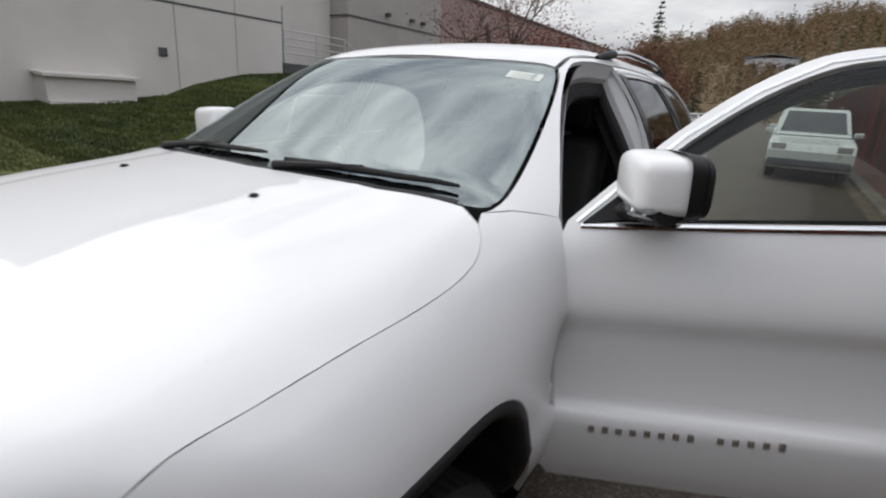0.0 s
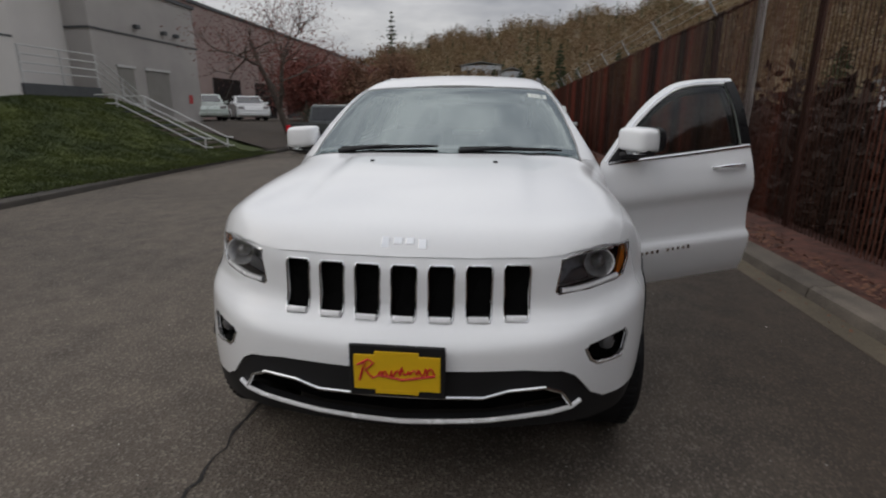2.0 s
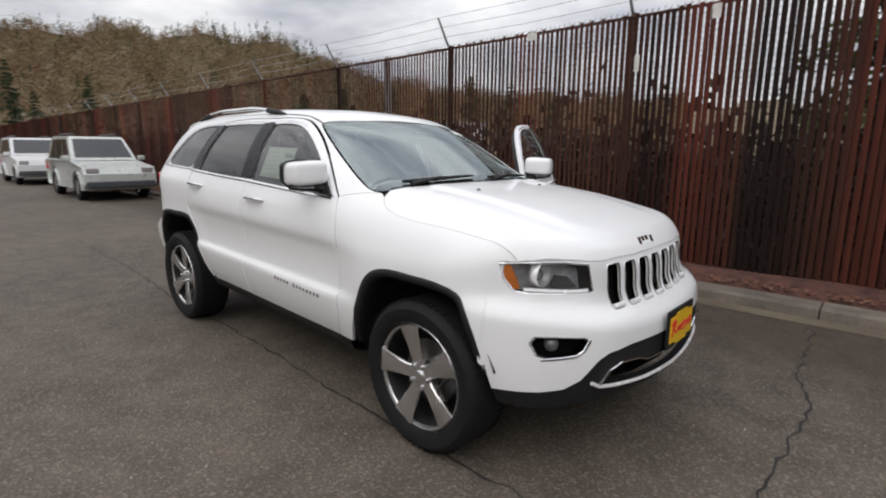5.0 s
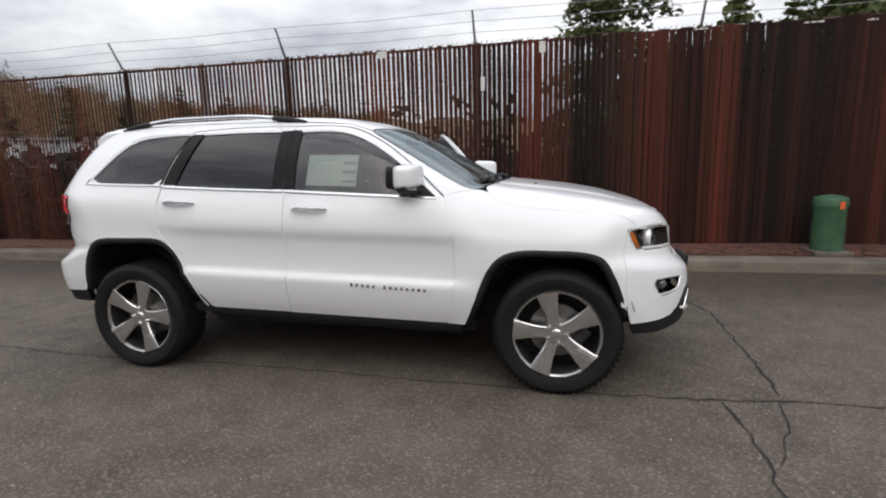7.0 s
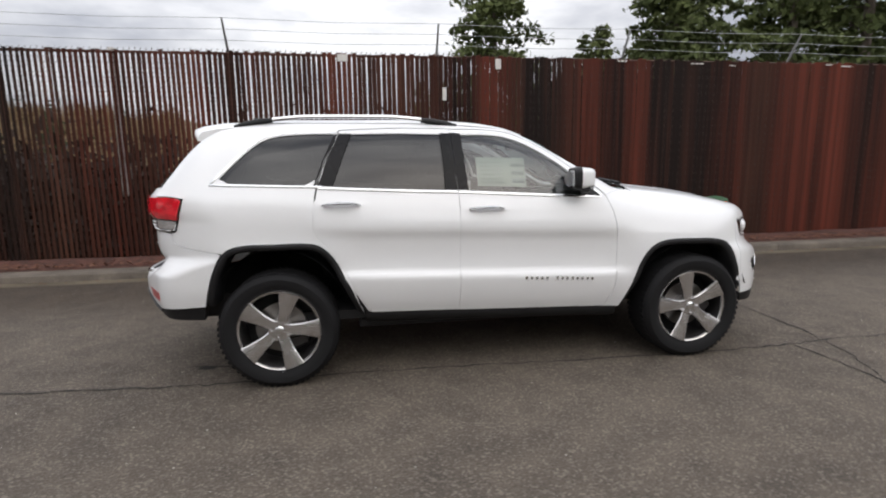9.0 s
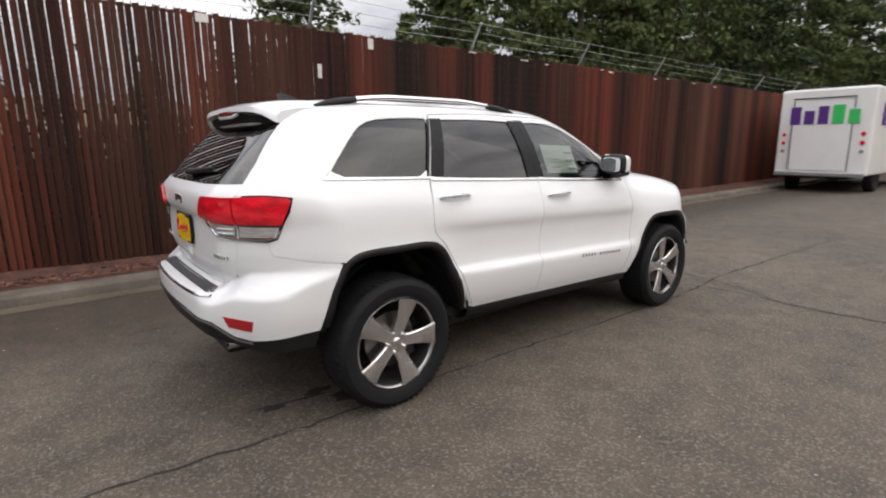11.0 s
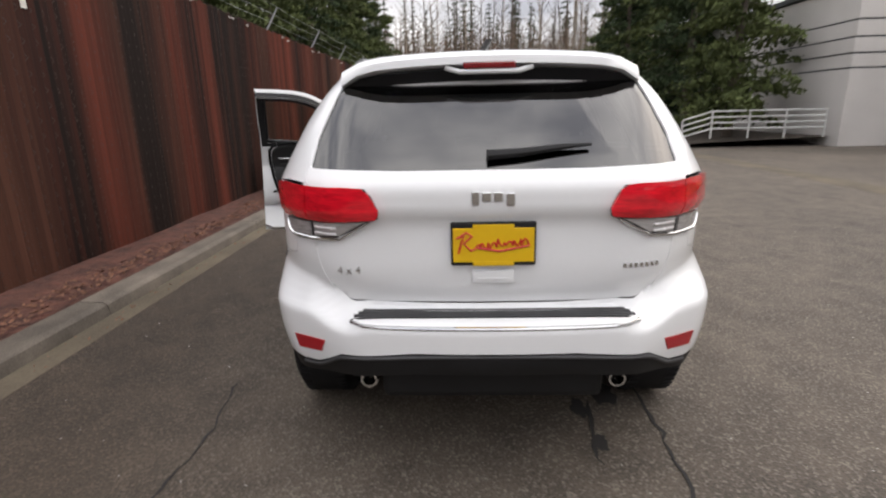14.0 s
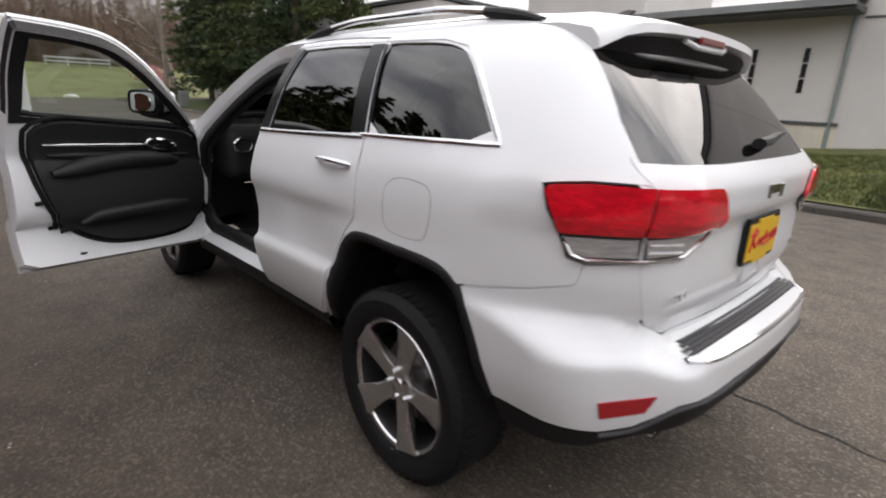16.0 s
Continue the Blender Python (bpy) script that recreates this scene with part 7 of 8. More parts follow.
# long flight down the bank to the street
flight = thing("garden_steps", "concrete steps with pipe rails down the grass bank", "steps", (-13.75, -12.6, 0))
for i in range(10):
    wall_box("step", (-0.35 + 0.05 * i, 0.36 * i, -0.1), (1.15 + 0.05 * i, 0.36 * (i + 1), 1.55 - 0.145 * i), CONCRETE if i % 3 else TRIM, flight)
for x in (-0.55, 0.85):
    pipe_rail(flight, [(x, -0.9, 1.52), (x, -0.1, 1.52), (x + 0.62, 3.3, 0.12), (x + 0.66, 3.55, 0.12)], (0.28, 0.56), [(x, -0.1, 1.52), (x + 0.62, 3.3, 0.12)])
rows = [[(x, y, 0.1 + float(bank_height(np.array(x), np.array(y)) - 0.1) * float(np.interp(x, [-30, -17, -14], [0.4, 0.5, 1.0]))) for x in np.linspace(-30, -14.0, 20)] for y in (-8.7, -9.5, -11, -12.6, -14, -17)]
strip("upper_verge", rows, GRASS, "green grass beside the steps", "grass")

# low loading wing
wing = thing("loading_wing", "low loading wing with cream plinth and dark eave", "building", (0, -14, 0))
wall_box("plinth", (0.25, -9, -0.2), (8.65, 0.06, 1.16), PLINTH, wing, "cream plinth with dirty foot")
wall_box("ledge", (0.25, -0.06, 1.16), (8.7, 0.10, 1.24), TRIM, wing)
wall_box("wall", (0.25, -9, 1.24), (7.45, 0.0, 4.1), WALL, wing)
wall_box("eave", (0.26, -9.2, 3.72), (8.75, 1.05, 3.86), TRIM, wing, "dark eave soffit")
bm = bmesh.new()
slab(bm, [(0.26, 1.12, 3.86), (8.85, 1.12, 3.86), (8.85, -9.3, 5.4), (0.26, -9.3, 5.4)], (0, 0, 0.10))
part("roof", bm, ROOF_MAT, wing, "grey metal roof")
wall_box("gutter", (0.26, 1.05, 3.78), (8.85, 1.19, 3.94), ROOF_MAT, wing)
wall_box("loading_door", (4.3, 0.0, 1.26), (6.2, 0.03, 3.55), GREY_DOOR, wing, "grey-green loading door")
bm = bmesh.new()
bmesh.ops.create_cone(bm, cap_ends=True, segments=16, radius1=0.12, radius2=0.12, depth=0.02, matrix=Matrix.Translation((4.55, 0.05, 2.75)) @ Matrix.Rotation(radians(90), 4, "X"))
part("red_sign", bm, paint("red sign", (0.5, 0.03, 0.03), 0.5), wing, "small round red sign")
for x in (3.62, 2.45, 1.25):
    for z in (1.93, 2.30, 2.67):
        wall_box("slit_window", (x - 0.06, -0.005, z), (x + 0.06, 0.02, z + 0.34), DARK, wing, "narrow dark window")
bm = bmesh.new()
tube(bm, [(0.42, 0.06, 0.5), (0.42, 0.06, 3.75)], 0.05, 8)
part("downpipe", bm, GREY_DOOR, wing)
bm = bmesh.new()
tube(bm, [(4.23, 0.07, 0.3), (4.23, 0.07, 3.75)], 0.06, 8)
part("downpipe", bm, GREY_DOOR, wing)
wall_box("meter_box", (4.18, 0.12, 1.0), (4.38, 0.27, 1.4), BLUE, wing, "small blue box on the pipe")
# louvred screen set back in the recess beside the wing
louvre = thing("louvre_screen", "pale louvred screen over a low cream wall", "screen", (8.05, -14.7, 1.24))
for k in range(9):
    wall_box("slat", (-0.6, -0.05, 0.08 + 0.17 * k), (0.55, 0.05, 0.17 + 0.17 * k), RAIL, louvre)
for x in (-0.58, 0.53):
    wall_box("upright", (x - 0.04, -0.04, 0.0), (x + 0.04, 0.04, 1.62), RAIL, louvre)
# dark sheet that puts the shade behind the louvres into colour
wall_box("shade_panel", (-0.6, -0.5, 0.0), (0.55, -0.44, 1.62), DARK, louvre, "dark panel painted as shade behind the louvres")
# dock between the wings with rails
dock = thing("loading_dock", "recessed loading dock with pale rails", "dock", (11.4, -17.5, 0))
wall_box("dock_wall", (-2.8, -8, 0), (3.2, -1.6, 6.5), WALL, dock)
# no real opening: a flat dark sheet stands for the shade inside
wall_box("dock_shade", (-1.8, -1.62, 1.2), (0.2, -1.56, 3.0), DARK, dock, "dark sheet painted as the shaded dock opening")
wall_box("platform", (-2.6, -1.6, 0), (1.2, 0.6, 1.1), CONCRETE, dock)
pipe_rail(dock, [(-2.4, 0.55, 1.1), (1.1, 0.55, 1.1)], (0.25, 0.5, 0.75, 1.0), [(-2.4, 0.55, 1.1), (-0.6, 0.55, 1.1), (1.1, 0.55, 1.1)])
# tall white hall with grooves
hall = thing("white_hall", "tall white hall with dark horizontal grooves", "building", (14.5, -13.0, 0))
z0 = -0.2
for z1 in (2.60, 3.07, 3.58, 4.12, 5.25):
    wall_box("wall", (0, -30, z0), (26, 0.0, z1 - 0.03), WALL, hall)
    wall_box("groove", (0.03, -29.97, z1 - 0.03), (25.97, -0.03, z1 + 0.03), TRIM, hall)
    z0 = z1 + 0.03
wall_box("roof", (-0.1, -30.1, 5.28), (26.1, 0.1, 5.45), TRIM, hall)
guard = thing("guard_rail", "pale pipe guard rail beside the ramp", "rail", (0, 0, 0))
pipe_rail(guard, [(15.2, -7.9, 0.12), (15.0, -8.85, 0.42), (14.7, -12.6, 0.42)], (0.25, 0.45, 0.65, 0.85), [(15.2, -7.9, 0.12), (15.0, -8.85, 0.42), (14.9, -10.1, 0.42), (14.8, -11.3, 0.42), (14.7, -12.6, 0.42)], 0.03)

# grey office block down the street with garage doors
office = thing("grey_office", "grey concrete office with two shutter doors", "building", (-15.9, -15.0, 0))
wall_box("wall", (-6.0, -12, 0), (0.9, 0.0, 6.4), GREY_WALL, office)
wall_box("back_wall", (-62, -24, 0), (-6.05, -3.8, 8.0), PINK_WALL, office, "long grey-pink wall above the car park")
wall_box("roof_edge", (-62, -24, 8.0), (-6.05, -3.7, 8.2), TRIM, office)
wall_box("cornice", (-6.1, -12.1, 4.55), (0.95, 0.03, 4.62), TRIM, office)
wall_box("parapet", (-6.1, -12.1, 6.4), (0.95, 0.08, 6.55), TRIM, office)
for x, w in ((-0.75, 0.45), (-2.75, 0.78)):
    wall_box("shutter_door", (x - w, -0.02, 1.0), (x + w, 0.02, 3.27), SHUTTER, office, "grey shutter door")
    wall_box("door_head", (x - w - 0.08, -0.02, 3.27), (x + w + 0.08, 0.07, 3.36), RAIL, office)
for i in range(-5, 2):
    wall_box("dark_window", (-17.6 + 6 * i, -3.9, 0.9), (-14.0 + 6 * i, -3.72, 3.8), DARK, office, "dark glazed bay")
for x in (-1.6, -3.4, -4.3):
    bm = bmesh.new()
    box(bm, (x, 0.12, 4.95), (0.2, 0.24, 0.16), 0.03)
    part("wall_lamp", bm, TRIM, office)
wall_box("red_notice", (-5.25, 0.0, 1.95), (-4.95, 0.02, 2.35), paint("red notice", (0.45, 0.05, 0.05), 0.6), office, "small red notice")

# houses and sheds at the foot of the hill
def house(x, y, w, d, h, rise, wall_mat, roof_mat, label, z=0.0):
    t = thing("house", label, "house", (x, y, z))
    wall_box("wall", (-d / 2, -w / 2, 0), (d / 2, w / 2, h), wall_mat, t)
    bm = bmesh.new()
    for s in (1, -1):
        slab(bm, [(-d / 2 - 0.4, s * (w / 2 + 0.5), h - 0.1), (d / 2 + 0.4, s * (w / 2 + 0.5), h - 0.1), (d / 2 + 0.4, 0, h + rise), (-d / 2 - 0.4, 0, h + rise)], (0, 0, 0.18))
    part("roof", bm, roof_mat, t)
    for i in range(3):
        yy = -w / 2 + w * (i + 0.5) / 3
        win = wall_box("window", (d / 2 - 0.02, yy - w * 0.09, h * 0.35), (d / 2 + 0.04, yy + w * 0.09, h * 0.75), DARK, t)


SHED = paint("pale metal shed", (0.42, 0.44, 0.46), 0.5, vary=0.12, scale=1)
for i in range(7):
    t = thing("metal_screen", "pale corrugated metal screen by the street", "screen", (-62 - 2.2 * i, 8.2, 0), "screens")
    wall_box("sheet", (-1.05, -0.03, 0), (1.05, 0.03, 2.6), SHED, t)
    for k in range(5):
        wall_box("rib", (-0.95 + 0.45 * k, -0.07, 0), (-0.88 + 0.45 * k, -0.03, 2.6), SHED, t)


# ---- other vehicles ----
def auto(name, label, category, x, y, heading, dims, colour, style, group=""):
    """A parked vehicle. style: suv, sedan or pickup; heading in degrees, 0 towards +x."""
    L, W, H = dims
    t = thing(name, label, category, (x, y, 0), group)
    t.rotation_euler = (0, 0, radians(heading))
    ride = 0.30 if style != "sedan" else 0.2
    r = {"suv": 0.37, "pickup": 0.39, "sedan": 0.32}[style]
    belt = {"suv": 0.60, "pickup": 0.60, "sedan": 0.64}[style] * H
    f, b = L / 2, -L / 2
    ax = (0.30 * L, -0.29 * L)
    prof = {
        "suv": [(b, ride + 0.15), (b - 0.04, belt * 0.62), (b + 0.02, belt), (f - 0.30 * L, belt), (f - 0.10, belt - 0.16), (f, belt - 0.34), (f + 0.02, ride + 0.18), (f - 0.15, ride)],
        "sedan": [(b, ride + 0.15), (b - 0.02, belt * 0.8), (b + 0.10, belt), (f - 0.30 * L, belt), (f - 0.12, belt - 0.14), (f, belt - 0.32), (f + 0.02, ride + 0.15), (f - 0.15, ride)],
        "pickup": [(b, ride + 0.2), (b, belt), (b + 0.36 * L, belt), (f - 0.28 * L, belt), (f - 0.08, belt - 0.12), (f, belt - 0.3), (f + 0.02, ride + 0.2), (f - 0.15, ride)],
    }[style]
    arches = []
    for a in (ax[0], ax[1]):
        arches += [(a + (r + 0.07) * math.cos(k), ride + 0.02 + (r + 0.12) * math.sin(k)) for k in np.linspace(0, math.pi, 10)]
    loop = prof + [(ax[0] + r + 0.1, ride)] + arches[:10] + [(ax[1] + r + 0.1, ride)] + arches[10:] + [(b + 0.08, ride)]
    n = len(loop)
    bm = bmesh.new()
    rings = []
    for yy, k in ((-W / 2 + 0.06, 0.97), (-W / 2, 1.0), (W / 2, 1.0), (W / 2 - 0.06, 0.97)):
        rings.append([bm.verts.new((px * (0.985 if k < 1 else 1.0), yy, pz if pz < belt - 0.02 or k == 1 else pz + 0.03)) for px, pz in loop])
    for A, B in zip(rings, rings[1:]):
        for i in range(n):
            bm.faces.new((A[i], A[(i + 1) % n], B[(i + 1) % n], B[i]))
    for ring, flip in ((rings[0], 1), (rings[-1], 0)):
        f_ = bm.faces.new(ring if flip else ring[::-1])
        bmesh.ops.triangulate(bm, faces=[f_])
    body_ob = part("body", bm, colour, t)
    body_ob.data.polygons.foreach_set("use_smooth", [False] * len(body_ob.data.polygons))
    cab = {
        "suv": [(b + 0.04, belt), (b + 0.28, H - 0.05), (b + 0.5, H), (f - 0.46 * L, H - 0.02), (f - 0.29 * L, belt)],
        "sedan": [(b + 0.14 * L, belt), (b + 0.30 * L, H - 0.03), (b + 0.38 * L, H), (f - 0.46 * L, H - 0.02), (f - 0.28 * L, belt)],
        "pickup": [(b + 0.37 * L, belt), (b + 0.40 * L, H - 0.04), (b + 0.44 * L, H), (f - 0.40 * L, H - 0.02), (f - 0.27 * L, belt)],
    }[style]
    bm = bmesh.new()
    inset = 0.13
    rows = []
    for s in (-1, 1):
        rows.append([bm.verts.new((px, s * (W / 2 - 0.05 - inset * (pz - belt) / (H - belt)), pz)) for px, pz in cab])
    k = len(cab)
    for i in range(k):
        bm.faces.new((rows[0][i], rows[0][(i + 1) % k], rows[1][(i + 1) % k], rows[1][i]))
    bm.faces.new(rows[0]), bm.faces.new(rows[1][::-1])
    bmesh.ops.bevel(bm, geom=[e for e in bm.edges], offset=0.03, segments=2, affect="EDGES")
    part("cabin", bm, colour, t)
    # panes
    def pane(nm, pts):
        bm = bmesh.new()
        slab(bm, pts, (0, 0, 0.001))
        return part(nm, bm, DARK, t, "dark glass")
    c = cab
    hw = lambda z: W / 2 - 0.05 - inset * (z - belt) / (H - belt)
    for s in (-1, 1):
        lo, hi = belt + 0.05, H - 0.10
        xs = [(c[0][0] + 0.30 * (1 if style != "pickup" else 0.3), c[1][0] + 0.30 * (1 if style != "pickup" else 0.3)), (c[-1][0] - 0.22, c[-2][0] - 0.10)]
        cuts = 3 if style == "suv" else 2
        for i in range(cuts):
            t0, t1 = i / cuts + 0.02, (i + 1) / cuts - 0.02
            la, ha = [u[0] + (v[0] - u[0]) * t0 for u, v in (xs,)][0], xs[0][1] + (xs[1][1] - xs[0][1]) * t0
            lb, hb = xs[0][0] + (xs[1][0] - xs[0][0]) * t1, xs[0][1] + (xs[1][1] - xs[0][1]) * t1
            bm = bmesh.new()
            slab(bm, [(la, s * (hw(lo) + 0.012), lo), (lb, s * (hw(lo) + 0.012), lo), (hb, s * (hw(hi) + 0.012), hi), (ha, s * (hw(hi) + 0.012), hi)], (0, -s * 0.02, 0))
            part("side_window", bm, DARK, t)
    for nm, (x0, z0_), (x1, z1), d in (("rear_window", c[0], c[1], -1), ("windscreen", c[-1], c[-2], 1)):
        u0, u1 = 0.14, 0.90
        p0 = (x0 + (x1 - x0) * u0 + d * 0.015, z0_ + (z1 - z0_) * u0)
        p1 = (x0 + (x1 - x0) * u1 + d * 0.015, z0_ + (z1 - z0_) * u1)
        bm = bmesh.new()
        slab(bm, [(p0[0], -hw(p0[1]) + 0.09, p0[1]), (p0[0], hw(p0[1]) - 0.09, p0[1]), (p1[0], hw(p1[1]) - 0.09, p1[1]), (p1[0], -hw(p1[1]) + 0.09, p1[1])], (-d * 0.03, 0, 0))
        part(nm, bm, DARK, t)
    for s in (-1, 1):
        bm = bmesh.new()
        box(bm, (b - 0.02, s * (W / 2 - 0.075), belt * 0.84), (0.07, 0.16, 0.26 if style != "sedan" else 0.15), 0.01)
        part("tail_lamp", bm, RED, t, "red tail lamp")
        bm = bmesh.new()
        box(bm, (f - 0.05, s * (W / 2 - 0.22), belt * 0.78), (0.1, 0.30, 0.15), 0.02)
        part("head_lamp", bm, LAMP_CLEAR, t)
        bm = bmesh.new()
        box(bm, (c[-1][0] - 0.1, s * (W / 2 + 0.08), belt + 0.08), (0.1, 0.2, 0.14), 0.03)
        part("mirror", bm, colour, t)
        for a in ax:
            bm = bmesh.new()
            lathe(bm, [(r * 0.62, -0.11), (r * 0.9, -0.115), (r, -0.08), (r, 0.08), (r * 0.9, 0.115), (r * 0.62, 0.11)], 24)
            w = part("wheel", bm, RUBBER, t, "", True)
            w.location = (a, s * (W / 2 - 0.12), r)
            bm = bmesh.new()
            lathe(bm, [(0.0, -0.085 * 1), (r * 0.3, -0.08), (r * 0.63, -0.1), (r * 0.63, 0.1), (r * 0.3, 0.08), (0.0, 0.085)], 20)
            part("rim", bm, ALLOY, w)
    bm = bmesh.new()
    box(bm, (b - 0.05, 0, ride + 0.16), (0.14, W - 0.06, 0.18), 0.03)
    part("rear_bumper", bm, TRIM if style != "sedan" else colour, t)
    bm = bmesh.new()
    box(bm, (f + 0.02, 0, ride + 0.16), (0.12, W - 0.08, 0.18), 0.03)
    part("front_bumper", bm, TRIM if style != "sedan" else colour, t)
    bm = bmesh.new()
    box(bm, (b - 0.03, 0, belt * 0.70 if style == "suv" else belt * 0.75), (0.03, 0.62 if style == "suv" else 0.46, 0.22 if style == "suv" else 0.16), 0.005)
    part("plate", bm, TRIM, t, "dark plate with unread bar")
    bm = bmesh.new()
    box(bm, (0, 0, ride + 0.05), (L * 0.9, W * 0.75, 0.1))
    part("underside", bm, BLACK, t)
    if style == "pickup":
        bm = bmesh.new()
        box(bm, (b + 0.20 * L, 0, belt + 0.004), (0.30 * L, W - 0.24, 0.006))
        part("bed", bm, BLACK, t, "dark load bed")
        bm = bmesh.new()
        box(bm, (b - 0.06, 0, ride + 0.14), (0.16, W - 0.1, 0.16), 0.03)
        part("step_bumper", bm, CHROME, t)
    if style == "suv":
        for s in (-1, 1):
            bm = bmesh.new()
            tube(bm, [(b + 0.5, s * 0.55, H + 0.01), (b + 0.6, s * 0.55, H + 0.06), (f - 0.5 * L, s * 0.55, H + 0.06), (f - 0.48 * L, s * 0.55, H + 0.0)], 0.018, 6)
            part("roof_rail", bm, TRIM, t)
    return t


SILVER = paint("pale green-silver paint", (0.55, 0.58, 0.55), 0.3, metal=0.2, coat=0.6, vary=0.05)
GREY_GREEN = paint("dark grey-green paint", (0.075, 0.085, 0.082), 0.3, metal=0.3, coat=0.7, vary=0.08)
PEARL = paint("plain white paint", (0.72, 0.73, 0.73), 0.35, coat=0.5, vary=0.04)
BLUE_GREY = paint("blue-grey paint", (0.16, 0.19, 0.23), 0.3, metal=0.3, coat=0.6, vary=0.05)
PALE = paint("pale green paint", (0.50, 0.56, 0.52), 0.3, metal=0.2, coat=0.6, vary=0.05)
auto("parked_suv", "pale green-silver off-road wagon parked by the fence kerb", "car", -15.6, 1.85, 180 - 180, (4.6, 1.78, 1.80), SILVER, "suv")
auto("pickup_truck", "dark grey-green crew pickup parked across the street", "car", -18.0, -6.75, 180, (5.6, 1.95, 1.85), GREY_GREEN, "pickup")
auto("parked_suv", "white off-road wagon parked behind the silver one", "car", -24.5, 1.7, 0, (4.7, 1.85, 1.85), PEARL, "suv")
auto("sedan", "pale green sedan on the raised car park", "car", -23.8, -15.9, 35, (4.5, 1.75, 1.42), PALE, "sedan", "cars on the raised car park")
auto("sedan", "white sedan on the raised car park", "car", -26.6, -14.9, 35, (4.5, 1.75, 1.42), PEARL, "sedan", "cars on the raised car park")
for i, (x, y, col, lab) in enumerate(((-46, -6.6, PEARL, "white"), (-52, -6.6, SILVER, "silver"), (-58, -6.8, PEARL, "white"), (-64, -7.6, PEARL, "white"), (-70, -8.2, BLUE_GREY, "blue-grey"), (-77, -8.7, SILVER, "silver"), (-86, -9.2, PEARL, "white"), (-66, 1.7, SILVER, "silver"), (-76, 2.2, PEARL, "white"))):
    auto("sedan", lab + " sedan parked far down the street", "car", x, y, 0 if y > 0 else 180, (4.5, 1.78, 1.45), col, "sedan", "cars down the street")
for ob in bpy.data.objects:
    if ob.name.startswith("sedan") and ob.get("group") == "cars on the raised car park":
        ob.location.z = 1.1
bm = bmesh.new()
slab(bm, [(-76, -18.9, 0), (-22.0, -18.9, 0), (-22.0, -13.4, 0), (-76, -13.4, 0)], (0, 0, 1.1))
tagged(part("raised_car_park", bm, ASPHALT), "raised asphalt car park behind the hedge", "car park", kind="structure")

# white delivery step van
van = thing("delivery_van", "white box-bodied delivery van parked by the kerb", "van", (18.2, 1.75, 0))
VAN_WHITE = paint("white van body", (0.82, 0.81, 0.79), 0.4, coat=0.3, vary=0.06, scale=1.5)
PURPLE = paint("purple mark", (0.085, 0.02, 0.20), 0.5, vary=0.05)
BRIGHT_GREEN = paint("green mark", (0.03, 0.50, 0.12), 0.5, vary=0.05)
bm = bmesh.new()
box(bm, (0.0, 0, 1.72), (6.3, 2.30, 2.45), 0.07, None, 3)
vbody = part("body", bm, VAN_WHITE, van)
bm = bmesh.new()
box(bm, (3.45, 0, 1.15), (0.9, 2.1, 1.1), 0.2, None, 3)
part("nose", bm, VAN_WHITE, van)
bm = bmesh.new()
box(bm, (-3.16, 0.05, 1.64), (0.05, 1.42, 2.0), 0.01)
rd = part("rear_door", bm, VAN_WHITE, van, "white roll-up rear door")
for y in (-0.68, 0.78):
    bm = bmesh.new()
    box(bm, (-3.19, y, 1.64), (0.03, 0.03, 2.0))
    part("door_track", bm, GALV, van)
bm = bmesh.new()
box(bm, (-3.19, 0.05, 2.68), (0.04, 1.5, 0.035))
part("door_header", bm, TRIM, van)
bm = bmesh.new()
box(bm, (-3.2, 0, 0.52), (0.16, 2.2, 0.12), 0.02)
part("rear_bumper", bm, GALV, van)
x0 = 0.86
for w, mat, h in ((0.30, PURPLE, 0.50), (0.29, PURPLE, 0.38), (0.29, PURPLE, 0.50), (0.33, BRIGHT_GREEN, 0.52), (0.30, BRIGHT_GREEN, 0.38)):
    bm = bmesh.new()
    box(bm, (-3.20, x0 - w / 2, 2.20 + (h - 0.50) / 2), (0.012, w * 0.86, h), 0.003)
    part("mark", bm, mat, van, "plain mark in place of lettering")
    x0 -= w + 0.05
for x, mat in ((-1.6, PURPLE), (-1.1, PURPLE), (-0.6, PURPLE), (-0.05, BRIGHT_GREEN), (0.5, BRIGHT_GREEN)):
    bm = bmesh.new()
    box(bm, (x - 0.6, -1.156, 2.2), (0.40, 0.012, 0.62), 0.003)
    part("mark", bm, mat, van, "plain mark in place of lettering")
for s in (-1, 1):
    for i, mat in enumerate((RED, RED, LAMP_CLEAR)):
        bm = bmesh.new()
        bmesh.ops.create_cone(bm, cap_ends=True, segments=14, radius1=0.055, radius2=0.05, depth=0.03, matrix=Matrix.Translation((-3.165, s * 0.96, 1.66 - 0.24 * i)) @ Matrix.Rotation(radians(90), 4, "Y"))
        part("rear_lamp", bm, mat, van)
    bm = bmesh.new()
    box(bm, (3.3, s * 1.32, 1.95), (0.12, 0.24, 0.40), 0.03)
    part("mirror", bm, BLACK, van)
    bm = bmesh.new()
    box(bm, (2.7, s * 1.158, 2.05), (0.7, 0.02, 0.75), 0.01)
    part("cab_window", bm, DARK, van)
    for x in (-1.9, 2.5):
        bm = bmesh.new()
        lathe(bm, [(0.0, -0.10), (0.24, -0.09), (0.26, -0.12), (0.38, -0.12), (0.40, -0.08), (0.40, 0.08), (0.38, 0.12), (0.26, 0.12), (0.24, 0.09), (0.0, 0.1)], 28)
        w = part("wheel", bm, RUBBER, van, "", True)
        w.location = (x, s * 1.0, 0.40)
bm = bmesh.new()
